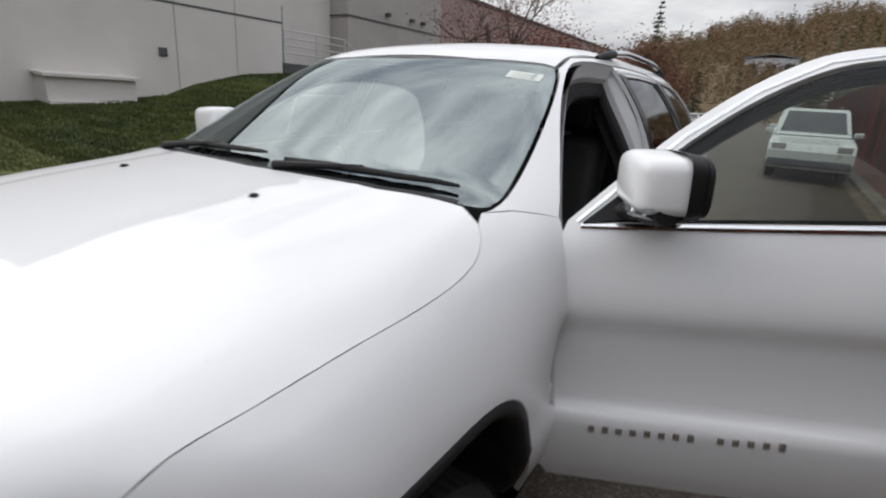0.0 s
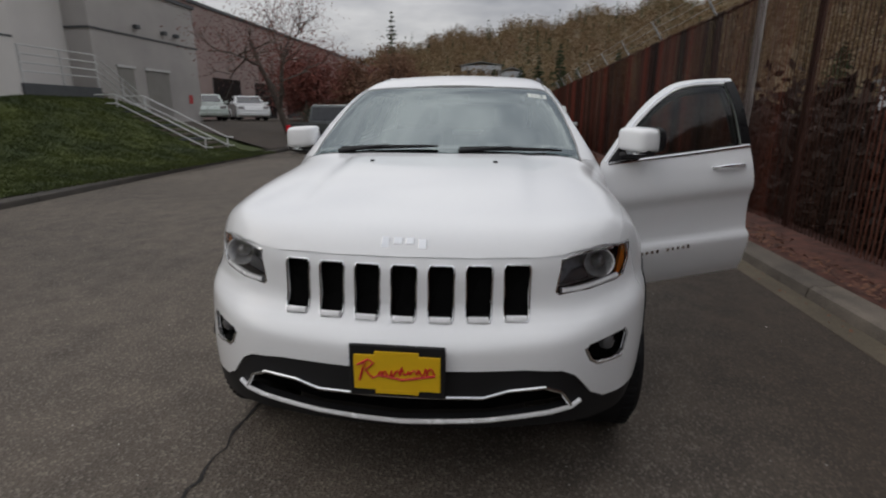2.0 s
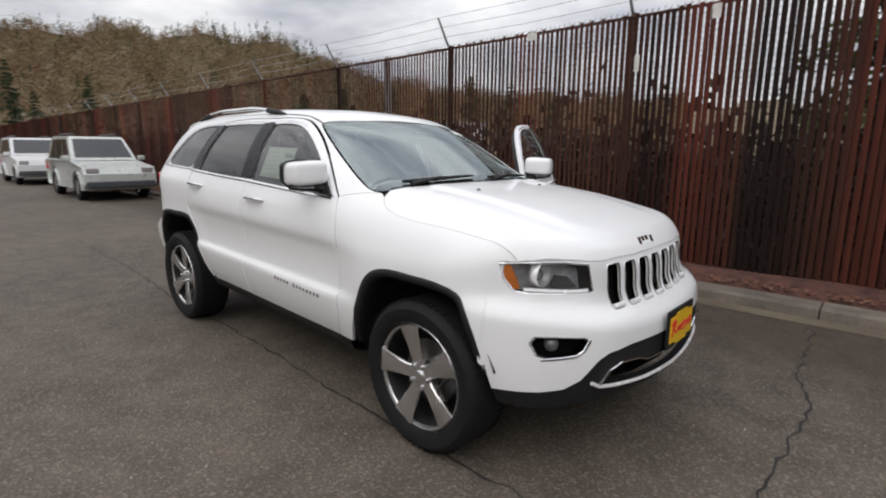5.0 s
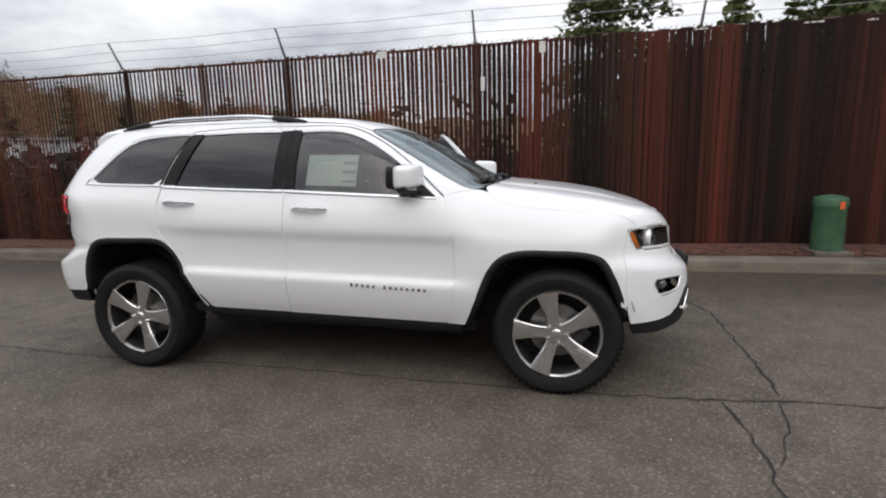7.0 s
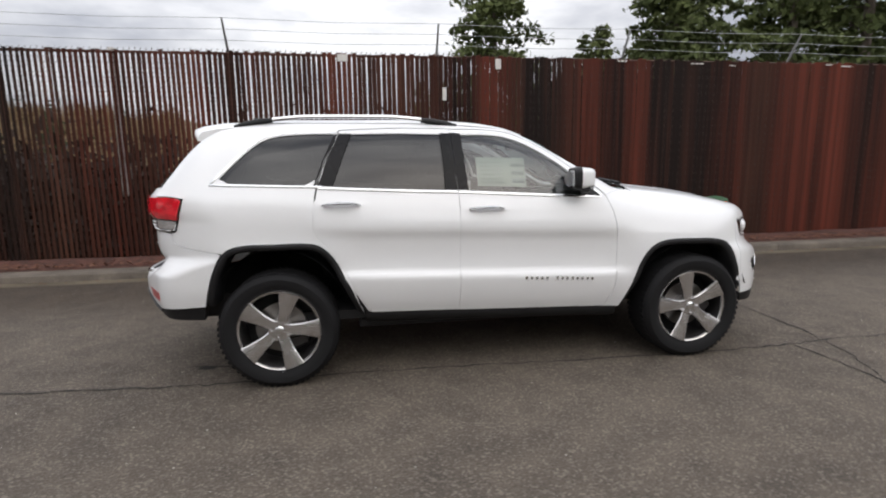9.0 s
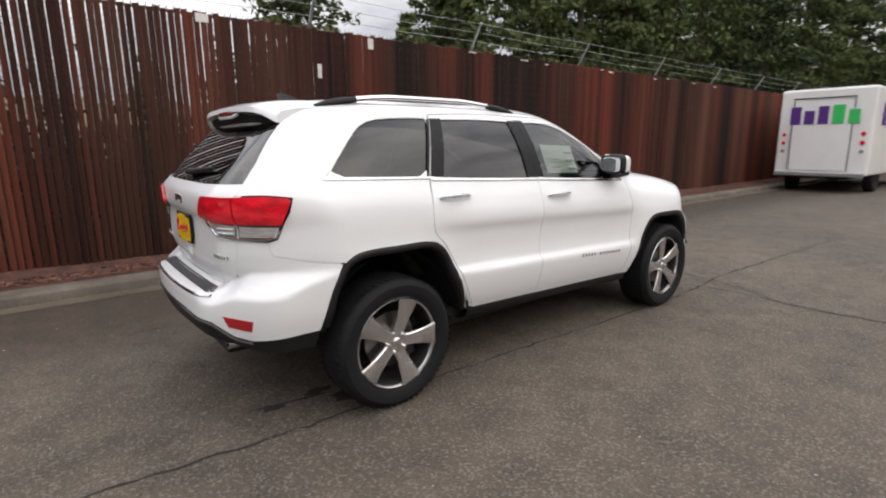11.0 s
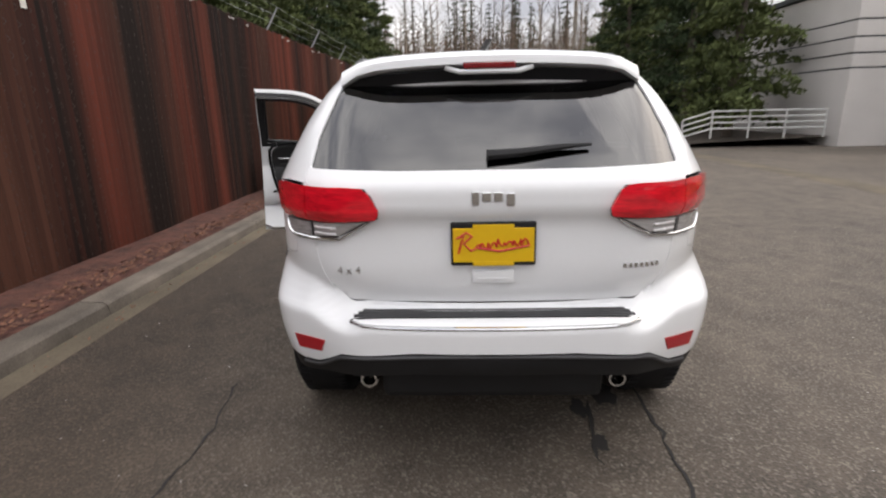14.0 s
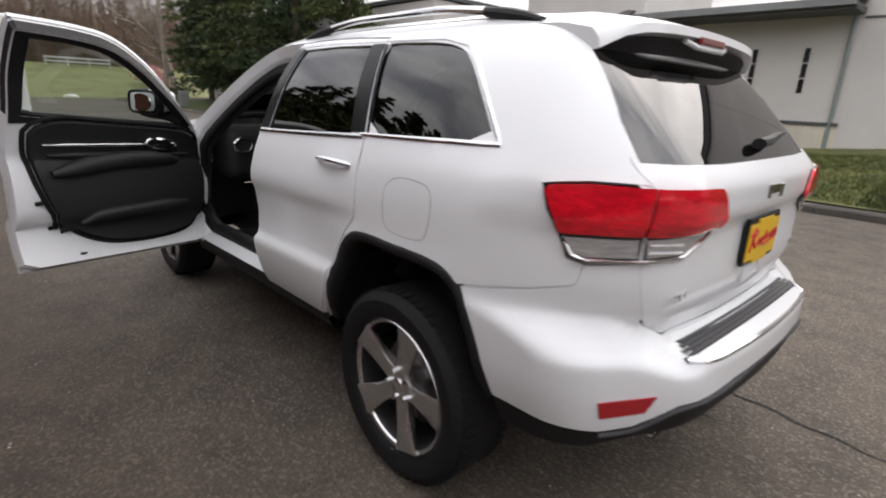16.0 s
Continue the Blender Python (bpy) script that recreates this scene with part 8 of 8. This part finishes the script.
box(bm, (0, 0, 0.5), (6.2, 1.5, 0.2))
part("chassis", bm, BLACK, van)


# ---- trees, hill, hedges ----
BARK = paint("grey-brown bark", (0.10, 0.08, 0.065), 0.9, vary=0.35, scale=6, fine=30, bump=0.01)
PALE_BARK = paint("pale bark", (0.26, 0.22, 0.18), 0.9, vary=0.3, scale=4, fine=30, bump=0.01)
TWIG = paint("red-brown twigs", (0.14, 0.065, 0.055), 0.9, vary=0.3, scale=4)
RED_LEAF = paint("red spring leaves", (0.19, 0.046, 0.040), 0.8, vary=0.45, scale=1.2, second=(0.26, 0.085, 0.06))
HILL_LEAF = paint("bare winter twigs", (0.205, 0.128, 0.078), 1.0, vary=0.18, scale=0.05, second=(0.20, 0.158, 0.088), spec=0.1)
RUST_LEAF = paint("rust-brown leaves", (0.17, 0.085, 0.05), 0.85, vary=0.4, scale=1.0, second=(0.24, 0.13, 0.075))
NEEDLE = paint("dark green needles", (0.058, 0.082, 0.028), 0.85, vary=0.45, scale=0.9, second=(0.125, 0.15, 0.055), spec=0.2)
NEEDLE_DARK = paint("blue-green needles", (0.026, 0.044, 0.022), 0.85, vary=0.4, scale=0.9, second=(0.055, 0.080, 0.034), spec=0.2)
SHRUB = paint("dark evergreen shrub", (0.016, 0.017, 0.010), 0.9, vary=0.5, scale=2.0, spec=0.1)
HEDGE_BROWN = paint("dark brown brush", (0.030, 0.018, 0.012), 0.9, vary=0.4, scale=1.5)
HEDGE = paint("dark hedge leaves", (0.03, 0.045, 0.02), 0.8, vary=0.4, scale=3)
PINK = paint("pink blossom", (0.42, 0.22, 0.22), 0.8, vary=0.3, scale=3)


def leaves(name, centres, size, material, parent, seed, label="", droop=0.0):
    """Many small bent leaves at given places, in one crown."""
    rnd = np.random.RandomState(seed)
    c = np.asarray(centres)
    n = len(c)
    a = rnd.normal(size=(n, 3))
    a[:, 2] -= droop
    a /= np.linalg.norm(a, axis=1, keepdims=True)
    b = np.cross(a, rnd.normal(size=(n, 3)))
    b /= np.maximum(np.linalg.norm(b, axis=1, keepdims=True), 1e-6)
    s = size * rnd.uniform(0.5, 1.2, (n, 1))
    v = np.stack([c - a * s, c + b * s * 0.45, c + a * s, c - b * s * 0.45], 1)
    ob = raw(name, v.reshape(-1, 3), np.arange(4 * n).reshape(-1, 4), material, parent, label)
    return ob


def limbs(bm, rnd, start, way, length, radius, depth, tips, spread=0.55, up=0.25):
    n = 4
    pts, p, d = [start], Vector(start), Vector(way).normalized()
    for i in range(n):
        d = (d + Vector(rnd.normal(0, 0.16, 3)) + Vector((0, 0, up * 0.25))).normalized()
        p = p + d * length / n
        pts.append(p.copy())
    tube(bm, pts, [radius * (1 - 0.45 * i / n) for i in range(n + 1)], 5 if depth < 2 else 7)
    tips += pts[2:]
    if depth == 0:
        return
    for k in range(rnd.randint(3, 5)):
        t = rnd.uniform(0.35, 1.0)
        q = pts[min(n, int(t * n))]
        dd = (d + Vector(rnd.normal(0, spread, 3)) + Vector((0, 0, up))).normalized()
        limbs(bm, rnd, q, dd, length * rnd.uniform(0.55, 0.8), radius * 0.5, depth - 1, tips, spread, up)


def broadleaf(x, y, z, height, seed, leaf, label, density=14, size=0.09, bark=BARK, depth=4, name="tree", cloud=0.35, spread=0.55, up=0.25, thick=0.026):
    rnd = np.random.RandomState(seed)
    t = thing(name, label, "tree", (x, y, z))
    bm = bmesh.new()
    tips = []
    limbs(bm, rnd, Vector((0, 0, -0.1)), Vector((rnd.normal(0, 0.08), rnd.normal(0, 0.08), 1)), height * 0.36, height * thick, depth, tips, spread, up)
    part("trunk", bm, bark, t, "branching trunk and limbs")
    if leaf is not None:
        tips = np.array([tuple(p) for p in tips])
        tips = tips[tips[:, 2] > height * 0.22]
        c = np.repeat(tips, density, 0) + rnd.normal(0, cloud, (len(tips) * density, 3))
        leaves("crown", c, size, leaf, t, seed + 1)
    return t


def conifer(x, y, z, height, width, seed, leaf, label, tufts=46, skirt=0.12):
    """Fir: a straight trunk with whorls of drooping limbs set with needle sprays."""
    rnd = np.random.RandomState(seed)
    t = thing("fir_tree", label, "tree", (x, y, z))
    bm = bmesh.new()
    tube(bm, [(0, 0, -0.1), (rnd.normal(0, 0.1), rnd.normal(0, 0.1), height * 0.5), (0, 0, height)], [height * 0.02, height * 0.012, 0.01], 7)
    centres = []
    zz = height * skirt
    while zz < height * 0.985:
        f = 1 - zz / height
        for k in range(rnd.randint(4, 7)):
            a = rnd.uniform(0, 2 * math.pi)
            reach = width * (f ** 0.75) * rnd.uniform(0.55, 1.1)
            tip = Vector((math.cos(a) * reach, math.sin(a) * reach, zz - reach * rnd.uniform(-0.05, 0.35)))
            root = Vector((0, 0, zz))
            mid = (root + tip) / 2 + Vector((0, 0, 0.08 * reach))
            tube(bm, [root, mid, tip], [0.012 + 0.01 * f, 0.012, 0.004], 4)
            m = int(tufts * (0.35 + reach / width))
            u = rnd.uniform(0.15, 1.0, m)
            base = np.array([tuple(root.lerp(mid, q * 2) if q < 0.5 else mid.lerp(tip, q * 2 - 1)) for q in u])
            wid = 0.16 * reach * (1.1 - u)[:, None] + 0.06
            centres.append(base + rnd.normal(0, 1, (m, 3)) * np.concatenate([wid, wid, wid * 0.45], 1))
        zz += height * rnd.uniform(0.028, 0.05)
    part("trunk", bm, BARK, t, "straight trunk with limbs")
    leaves("crown", np.concatenate(centres), 0.05 + 0.0075 * height, leaf, t, seed + 1, droop=0.5)
    return t


def bush(x, y, z, w, d, h, seed, leaf, label, count=4000, size=0.07, name="bush"):
    rnd = np.random.RandomState(seed)
    t = thing(name, label, "bush", (x, y, z))
    lumps = rnd.uniform(-1, 1, (14, 3)) * np.array([w / 2, d / 2, h * 0.3]) * 0.75 + np.array([0, 0, h * 0.45])
    c = lumps[rnd.randint(0, 14, count)] + rnd.normal(0, 1, (count, 3)) * np.array([w, d, h]) * 0.11
    c[:, 2] = np.abs(c[:, 2])
    leaves("foliage", c, size, leaf, t, seed + 1)
    bm = bmesh.new()
    for k in range(7):
        e = lumps[k]
        tube(bm, [(e[0] * 0.2, e[1] * 0.2, -0.05), tuple(e * 0.6), tuple(e)], [0.03, 0.02, 0.01], 5)
    part("stems", bm, BARK, t)
    return t


# street trees beside the office
broadleaf(-20.6, -9.9, 0.6, 12.5, 3, RED_LEAF, "spreading tree with thin red spring leaves beside the office", 9, 0.05, cloud=0.42, spread=0.62, up=0.22, thick=0.013)
broadleaf(-29.5, -12.6, 0.9, 9.0, 4, RED_LEAF, "tree with dense red spring leaves before the office", 30, 0.08, cloud=0.8, spread=0.75, up=0.15, thick=0.014)
broadleaf(-31.5, -12.5, 0.6, 7.5, 5, RED_LEAF, "tree with dense red leaves beside the street", 9, 0.13, cloud=0.6, spread=0.75, up=0.12)
broadleaf(-38.0, -12.0, 0.4, 7.0, 6, RUST_LEAF, "rust-brown tree beside the street", 10, 0.16, cloud=0.5)
broadleaf(-47.0, -12.5, 0.0, 8.0, 7, RUST_LEAF, "rust-brown tree beside the street", 11, 0.18, cloud=0.6)
broadleaf(-57.0, -10.6, 0.0, 10.5, 8, RUST_LEAF, "large rust-brown tree further down the street", 16, 0.16, cloud=0.8, spread=0.75, up=0.15)
broadleaf(-44.0, -9.8, 0.0, 10.0, 19, RUST_LEAF, "tall rust-brown tree above the kerb", 20, 0.13, cloud=0.8, spread=0.7, up=0.18)
broadleaf(-50.0, -12.0, 0.0, 10.0, 18, RED_LEAF, "large red-brown tree beside the street", 14, 0.15, cloud=0.8, spread=0.75, up=0.15)
broadleaf(-72.0, -14.0, 0.0, 9.0, 28, RUST_LEAF, "rust-brown tree far down the street", 14, 0.2, cloud=0.8, spread=0.7, up=0.15)
conifer(-70, -15, 0, 15, 2.6, 9, NEEDLE_DARK, "thin dark fir above the street", 20)
for i, (x, y, h) in enumerate(((-92, 3.4, 10.0), (-90, 6.4, 11), (-87, 9.6, 13), (-98, 14, 10), (-95, 20.5, 13), (-112, -3, 9), (-108, -15, 9))):
    conifer(x, y, 0, h, 2.8, 40 + i, NEEDLE_DARK, "dark fir at the foot of the hill", 60)
bush(-24.5, -8.9, 0.6, 6.0, 1.8, 1.5, 61, HEDGE, "dark clipped hedge above the kerb", 9000, 0.06, "hedge")
bush(-31.0, -9.2, 0.3, 6.0, 2.2, 1.3, 62, RUST_LEAF, "low rust-brown shrub beside the kerb", 6000, 0.07)
bush(-44, -10.4, 0.0, 8, 2.2, 2.4, 63, HEDGE, "dark shrub beside the street", 6000, 0.1)
# brown bank under the hedge
rows = [[(x, y, z) for x in np.linspace(-60, -15.3, 30)] for y, z in ((-8.55, 0.14), (-9.4, 0.4), (-11, 0.8), (-13.5, 1.08), (-15.1, 1.09))]
strip("mulch_bank", rows, SOIL, "dark brown mulch bank beside the car park", "mulch")

# evergreens behind the fence
conifer(2.75, 9.65, 0, 7.6, 2.9, 71, NEEDLE, "green fir standing behind the fence", 110)
conifer(5.1, 8.3, 0, 4.8, 1.5, 72, NEEDLE, "small fir behind the fence", 60)
conifer(4.35, 10.2, 0, 4.4, 0.9, 73, NEEDLE_DARK, "small fir behind the fence", 60)
broadleaf(16.5, 24.0, 0, 12.0, 75, None, "bare pale tree behind the fence", bark=PALE_BARK)
for i, (x, y, h, w) in enumerate(((16.5, 12.5, 13, 4.6), (20.0, 10.5, 14, 4.6), (23.5, 9.8, 15, 4.8), (28, 9.8, 16, 5.0), (33, 10.2, 16, 5.2), (38.5, 9.8, 17, 5.2), (44, 9.6, 16, 5.0), (50, 10, 17, 5.2), (56, 9.0, 16, 5.0), (25.5, 14, 18, 5.4), (36, 15, 19, 5.4), (47, 15, 19, 5.4))):
    conifer(x, y, 0, h, w, 80 + i, NEEDLE_DARK if i % 4 == 3 else NEEDLE, "large dense evergreen behind the fence", 150, 0.06)
for i, (x, y, h, w) in enumerate(((7.7, 9.2, 9.0, 2.9), (8.0, 34.0, 9.0, 3.4), (12.0, 38.0, 10.5, 3.6), (15.5, 33.0, 11.0, 3.6), (4.0, 37.0, 8.0, 3.0), (11.4, 9.6, 10.5, 3.0), (14.6, 10.2, 12.0, 3.4), (10.2, 13.0, 12.0, 3.2), (17.6, 10.0, 12.5, 3.6))):
    conifer(x, y, 0, h, w, 260 + i, NEEDLE, "dense green evergreen behind the fence", 140, 0.06)
for i, (x, y, h) in enumerate(((-52, 38, 9.5), (-49, 43, 10.5), (-44, 45, 9.0), (-42, 51, 11.0), (-37, 53, 10.0), (-33, 57, 9.0), (-58, 36, 9.0))):
    conifer(x, y, 0, h, 3.4, 280 + i, NEEDLE_DARK, "dark fir beyond the lot behind the fence", 60, 0.06)
lot = thing("pale_building", "long low pale building beyond the fence", "building", (-36.5, 35.0, 0))
lot.rotation_euler = (0, 0, radians(45))
wall_box("wall", (-7.5, 0, 0), (7.5, 8, 4.0), SHED, lot)
wall_box("roof", (-7.8, -0.3, 4.0), (7.8, 8.3, 4.25), ROOF_MAT, lot)
for k in range(6):
    wall_box("window", (-6.6 + 2.3 * k, -0.04, 1.6), (-5.0 + 2.3 * k, 0.02, 3.0), DARK, lot)
# brown brush and dark shrubs, added behind the slats to darken their gaps
rnd = np.random.RandomState(66)
c = np.stack([rnd.uniform(-60, 4, 110000), rnd.uniform(4.8, 8.5, 110000), np.abs(rnd.normal(0, 0.72, 110000)) + 0.05], 1)
tagged(leaves("brush", c, 0.16, HEDGE_BROWN, None, 67), "tangled brown brush behind the fence", "brush", kind="stuff")
# weeds added so that the low gaps show no bright ground
c = np.stack([rnd.uniform(-30, 50, 60000), rnd.uniform(4.05, 6.4, 60000), np.abs(rnd.normal(0, 0.3, 60000)) + 0.03], 1)
tagged(leaves("weeds", c, 0.12, HEDGE_BROWN, None, 69), "low brown weeds added to darken the foot of the fence", "weeds", kind="stuff")
c = np.stack([rnd.uniform(2.6, 56, 150000), rnd.uniform(4.3, 6.6, 150000), rnd.uniform(0.05, 2.95, 150000)], 1)
tagged(leaves("dark_shrubs", c, 0.15, SHRUB, None, 68), "dense dark shrubs behind the fence", "shrubs", kind="stuff")
# evergreens beside the ramp and the white hall
for i, (x, y, h, w) in enumerate(((17.6, -10.7, 11, 3.3), (23.5, -11.4, 12, 4.6), (27.5, -11.9, 14, 5.0), (32.0, -11.0, 13, 4.6), (36.5, -12.5, 14, 5.0), (30.0, -15.5, 16, 5.2), (41, -13, 14, 4.6))):
    conifer(x, y, 0.2, h, w, 95 + i, NEEDLE_DARK if i % 2 else NEEDLE, "large dark evergreen beside the ramp", 150, 0.10)
for i, (x, y) in enumerate(((20.5, -9.2), (23.5, -9.0), (26.5, -9.3), (25.0, -12.6))):
    bush(x, y, 0.2, 2.6, 2.0, 1.3, 110 + i, HEDGE, "dark shrub in the bed", 3500, 0.06)
bush(56, -12.5, 0.9, 4.5, 3, 2.4, 120, PINK, "pink flowering shrub beyond the grass", 5000, 0.09)
broadleaf(47.0, -11.8, 0.1, 13, 121, None, "bare pale tree beyond the grass", bark=PALE_BARK)

# wood of bare trunks beyond the meadow
rnd = np.random.RandomState(130)
for i in range(64):
    x, y = rnd.uniform(72, 98), -46 + 84 * (i + rnd.uniform(0, 1)) / 64
    h = rnd.uniform(13, 20)
    t = thing("bare_tree", "tall bare pale-trunked tree in the wood", "tree", (x, y, 2.9), "trees of the wood")
    bm = bmesh.new()
    lean = rnd.normal(0, 0.5, 2)
    tube(bm, [(0, 0, -0.1), (lean[0] * 0.3, lean[1] * 0.3, h * 0.4), (lean[0], lean[1], h)], [0.20, 0.14, 0.03], 6)
    for k in range(16):
        zz = h * rnd.uniform(0.35, 0.98)
        a = rnd.uniform(0, 6.28)
        r = (h - zz) * 0.25 + 0.6
        p = (lean[0] * zz / h, lean[1] * zz / h, zz)
        tube(bm, [p, (p[0] + r * math.cos(a) * 0.6, p[1] + r * math.sin(a) * 0.6, zz + r * 0.5), (p[0] + r * math.cos(a), p[1] + r * math.sin(a), zz + r * 1.1)], [0.05, 0.035, 0.01], 4)
    part("trunk", bm, PALE_BARK if rnd.uniform() < 0.45 else BARK, t)
for i in range(46):
    x, y = rnd.uniform(84, 112), -50 + 92 * (i + rnd.uniform(0, 1)) / 46
    conifer(x, y, 2.9, rnd.uniform(14, 23), 3.0, 140 + i, NEEDLE_DARK, "tall dark fir in the wood", 16, 0.3)
c = np.stack([rnd.uniform(73, 112, 90000), rnd.uniform(-56, 48, 90000), np.abs(rnd.normal(0, 3.6, 90000)) + 3.0], 1)
tagged(leaves("undergrowth", c, 0.2, RUST_LEAF, None, 160), "brown bare undergrowth of the wood", "wood", kind="stuff")
n = 14000
px, py, ph = rnd.uniform(73, 112, n), rnd.uniform(-56, 48, n), rnd.uniform(4, 13, n)
pw, pl = rnd.uniform(0.03, 0.09, n), rnd.normal(0, 0.6, (n, 2))
v = np.stack([np.stack([px, py - pw, 0 * px + 2.8], 1), np.stack([px, py + pw, 0 * px + 2.8], 1), np.stack([px + pl[:, 0], py + pl[:, 1], ph + 2.8], 1), np.stack([px + pw, py, 0 * px + 2.8], 1)], 1)
k = np.arange(n)[:, None] * 4
poles = raw("saplings", v.reshape(-1, 3), np.concatenate([k + [0, 1, 2], k + [3, 0, 2], k + [1, 3, 2]]), paint("grey-brown sapling bark", (0.15, 0.11, 0.085), 0.9, vary=0.45, scale=0.35, fine=3))
tagged(poles, "thicket of thin bare saplings in the wood", "wood", kind="stuff")
screen_fence = thing("field_fence", "low white board fence beyond the meadow", "fence", (70.0, -8.6, 2.75))
for k in range(4):
    wall_box("post", (-0.05, -3 + 2 * k - 0.06, 0), (0.05, -3 + 2 * k + 0.06, 1.0), RAIL, screen_fence)
for z in (0.45, 0.85):
    wall_box("board", (-0.09, -3.1, z - 0.09), (-0.05, 3.1, z + 0.09), RAIL, screen_fence)
for i, (x, y) in enumerate(((50.5, 2.2), (47.5, -1.5), (46.8, -4.4))):
    rock = thing("boulder", "pale boulder at the end of the road", "boulder", (x, y, 0.05), "boulders")
    bm = bmesh.new()
    bmesh.ops.create_icosphere(bm, subdivisions=3, radius=0.5)
    for v in bm.verts:
        v.co *= 1 + 0.25 * noise.noise(v.co * 1.7 + Vector((i * 5, 0, 0)))
        v.co.z *= 0.5
    part("stone", bm, FADED, rock, "", True)
pole = thing("utility_pole", "pale wooden pole beyond the grass verge", "pole", (33.0, -7.6, 0.15))
bm = bmesh.new()
tube(bm, [(0, 0, -0.1), (0, 0, 9.0)], [0.13, 0.10], 10)
part("shaft", bm, PALE_BARK, pole)
sign = thing("utility_box", "small grey utility box on the verge", "utility box", (30.5, -7.75, 0.15))
bm = bmesh.new()
box(bm, (0, 0, 0.45), (0.4, 0.5, 0.9), 0.03)
part("body", bm, GALV, sign)

# wooded hill round the west and north
HILL = paint("wooded winter hillside", (0.15, 0.105, 0.058), 0.95, vary=0.2, scale=0.03, fine=0.5, bump=0.3, second=(0.14, 0.108, 0.058))
TOP = [(-40, 3.0), (-22, 4.0), (-13, 6.0), (-8, 7.6), (0, 8.8), (8, 9.8), (14, 10.6), (22, 11.0), (29, 10.9), (34, 9.6), (38, 8.0), (44, 6.8), (50, 6.2), (56, 5.6), (64, 5.2), (80, 5.0), (100, 4.6), (140, 4.5), (190, 5.0), (260, 4.0), (320, 3.0)]


def hill_at(az, f):
    """A point of the hill: azimuth from -x towards +y in degrees, f from foot to crest."""
    dist = 130 + 150 * f
    top = math.tan(radians(float(np.interp(az, *zip(*TOP))) + 0.35 * math.sin(az * 0.9) + 0.2 * math.sin(az * 2.3))) * 280
    h = top * (f ** 0.9)
    a = radians(az)
    return (-dist * math.cos(a), dist * math.sin(a), h - 1.0)


rows = [[hill_at(az, f) for az in np.linspace(-40, 320, 241)] for f in np.linspace(0, 1, 14)]
strip("hill", rows, HILL, "brown wooded hill with bare winter trees", "hill")
rnd = np.random.RandomState(170)
pts, dark = [], []
for i in range(5200):
    az, f = rnd.uniform(-26, 72), rnd.uniform(0.02, 1.0) ** 0.8
    p = np.array(hill_at(az, f))
    hgt = rnd.uniform(3, 6.5)
    (dark if rnd.uniform() < 0.05 + 0.25 * (22 < az < 34 and f > 0.8) else pts).append((p, hgt))
for name, group, mat, n, lab in (("hill_trees", pts, HILL_LEAF, 60, "bare brown trees covering the hill"), ("hill_firs", dark, NEEDLE_DARK, 50, "dark firs on the hill")):
    cc = []
    for p, h in group:
        u = rnd.uniform(0, 1, n)
        wid = (0.42 if name == "hill_trees" else 0.28 * 1.5 * (1 - u)) * h * 0.55
        cc.append(p + np.stack([rnd.normal(0, 1, n) * wid, rnd.normal(0, 1, n) * wid, u * h * (1 if name == "hill_trees" else 1.7)], 1))
    tagged(leaves(name, np.concatenate(cc), 0.42, mat, None, 171), lab, "trees", kind="stuff")

for az, f, w, label in ((-2.2, 0.30, 13, "long pale grey shed on the hillside"), (1.0, 0.20, 6, "small pale house on the hillside"), (-0.6, 0.10, 7, "pale house at the foot of the hill"), (3.2, 0.12, 5, "small pale shed at the foot of the hill")):
    x, y, z = hill_at(az, f)
    house(x, y, w, 7, 6.2, 1.0, SHED, ROOF_MAT, label, z - 2.2)
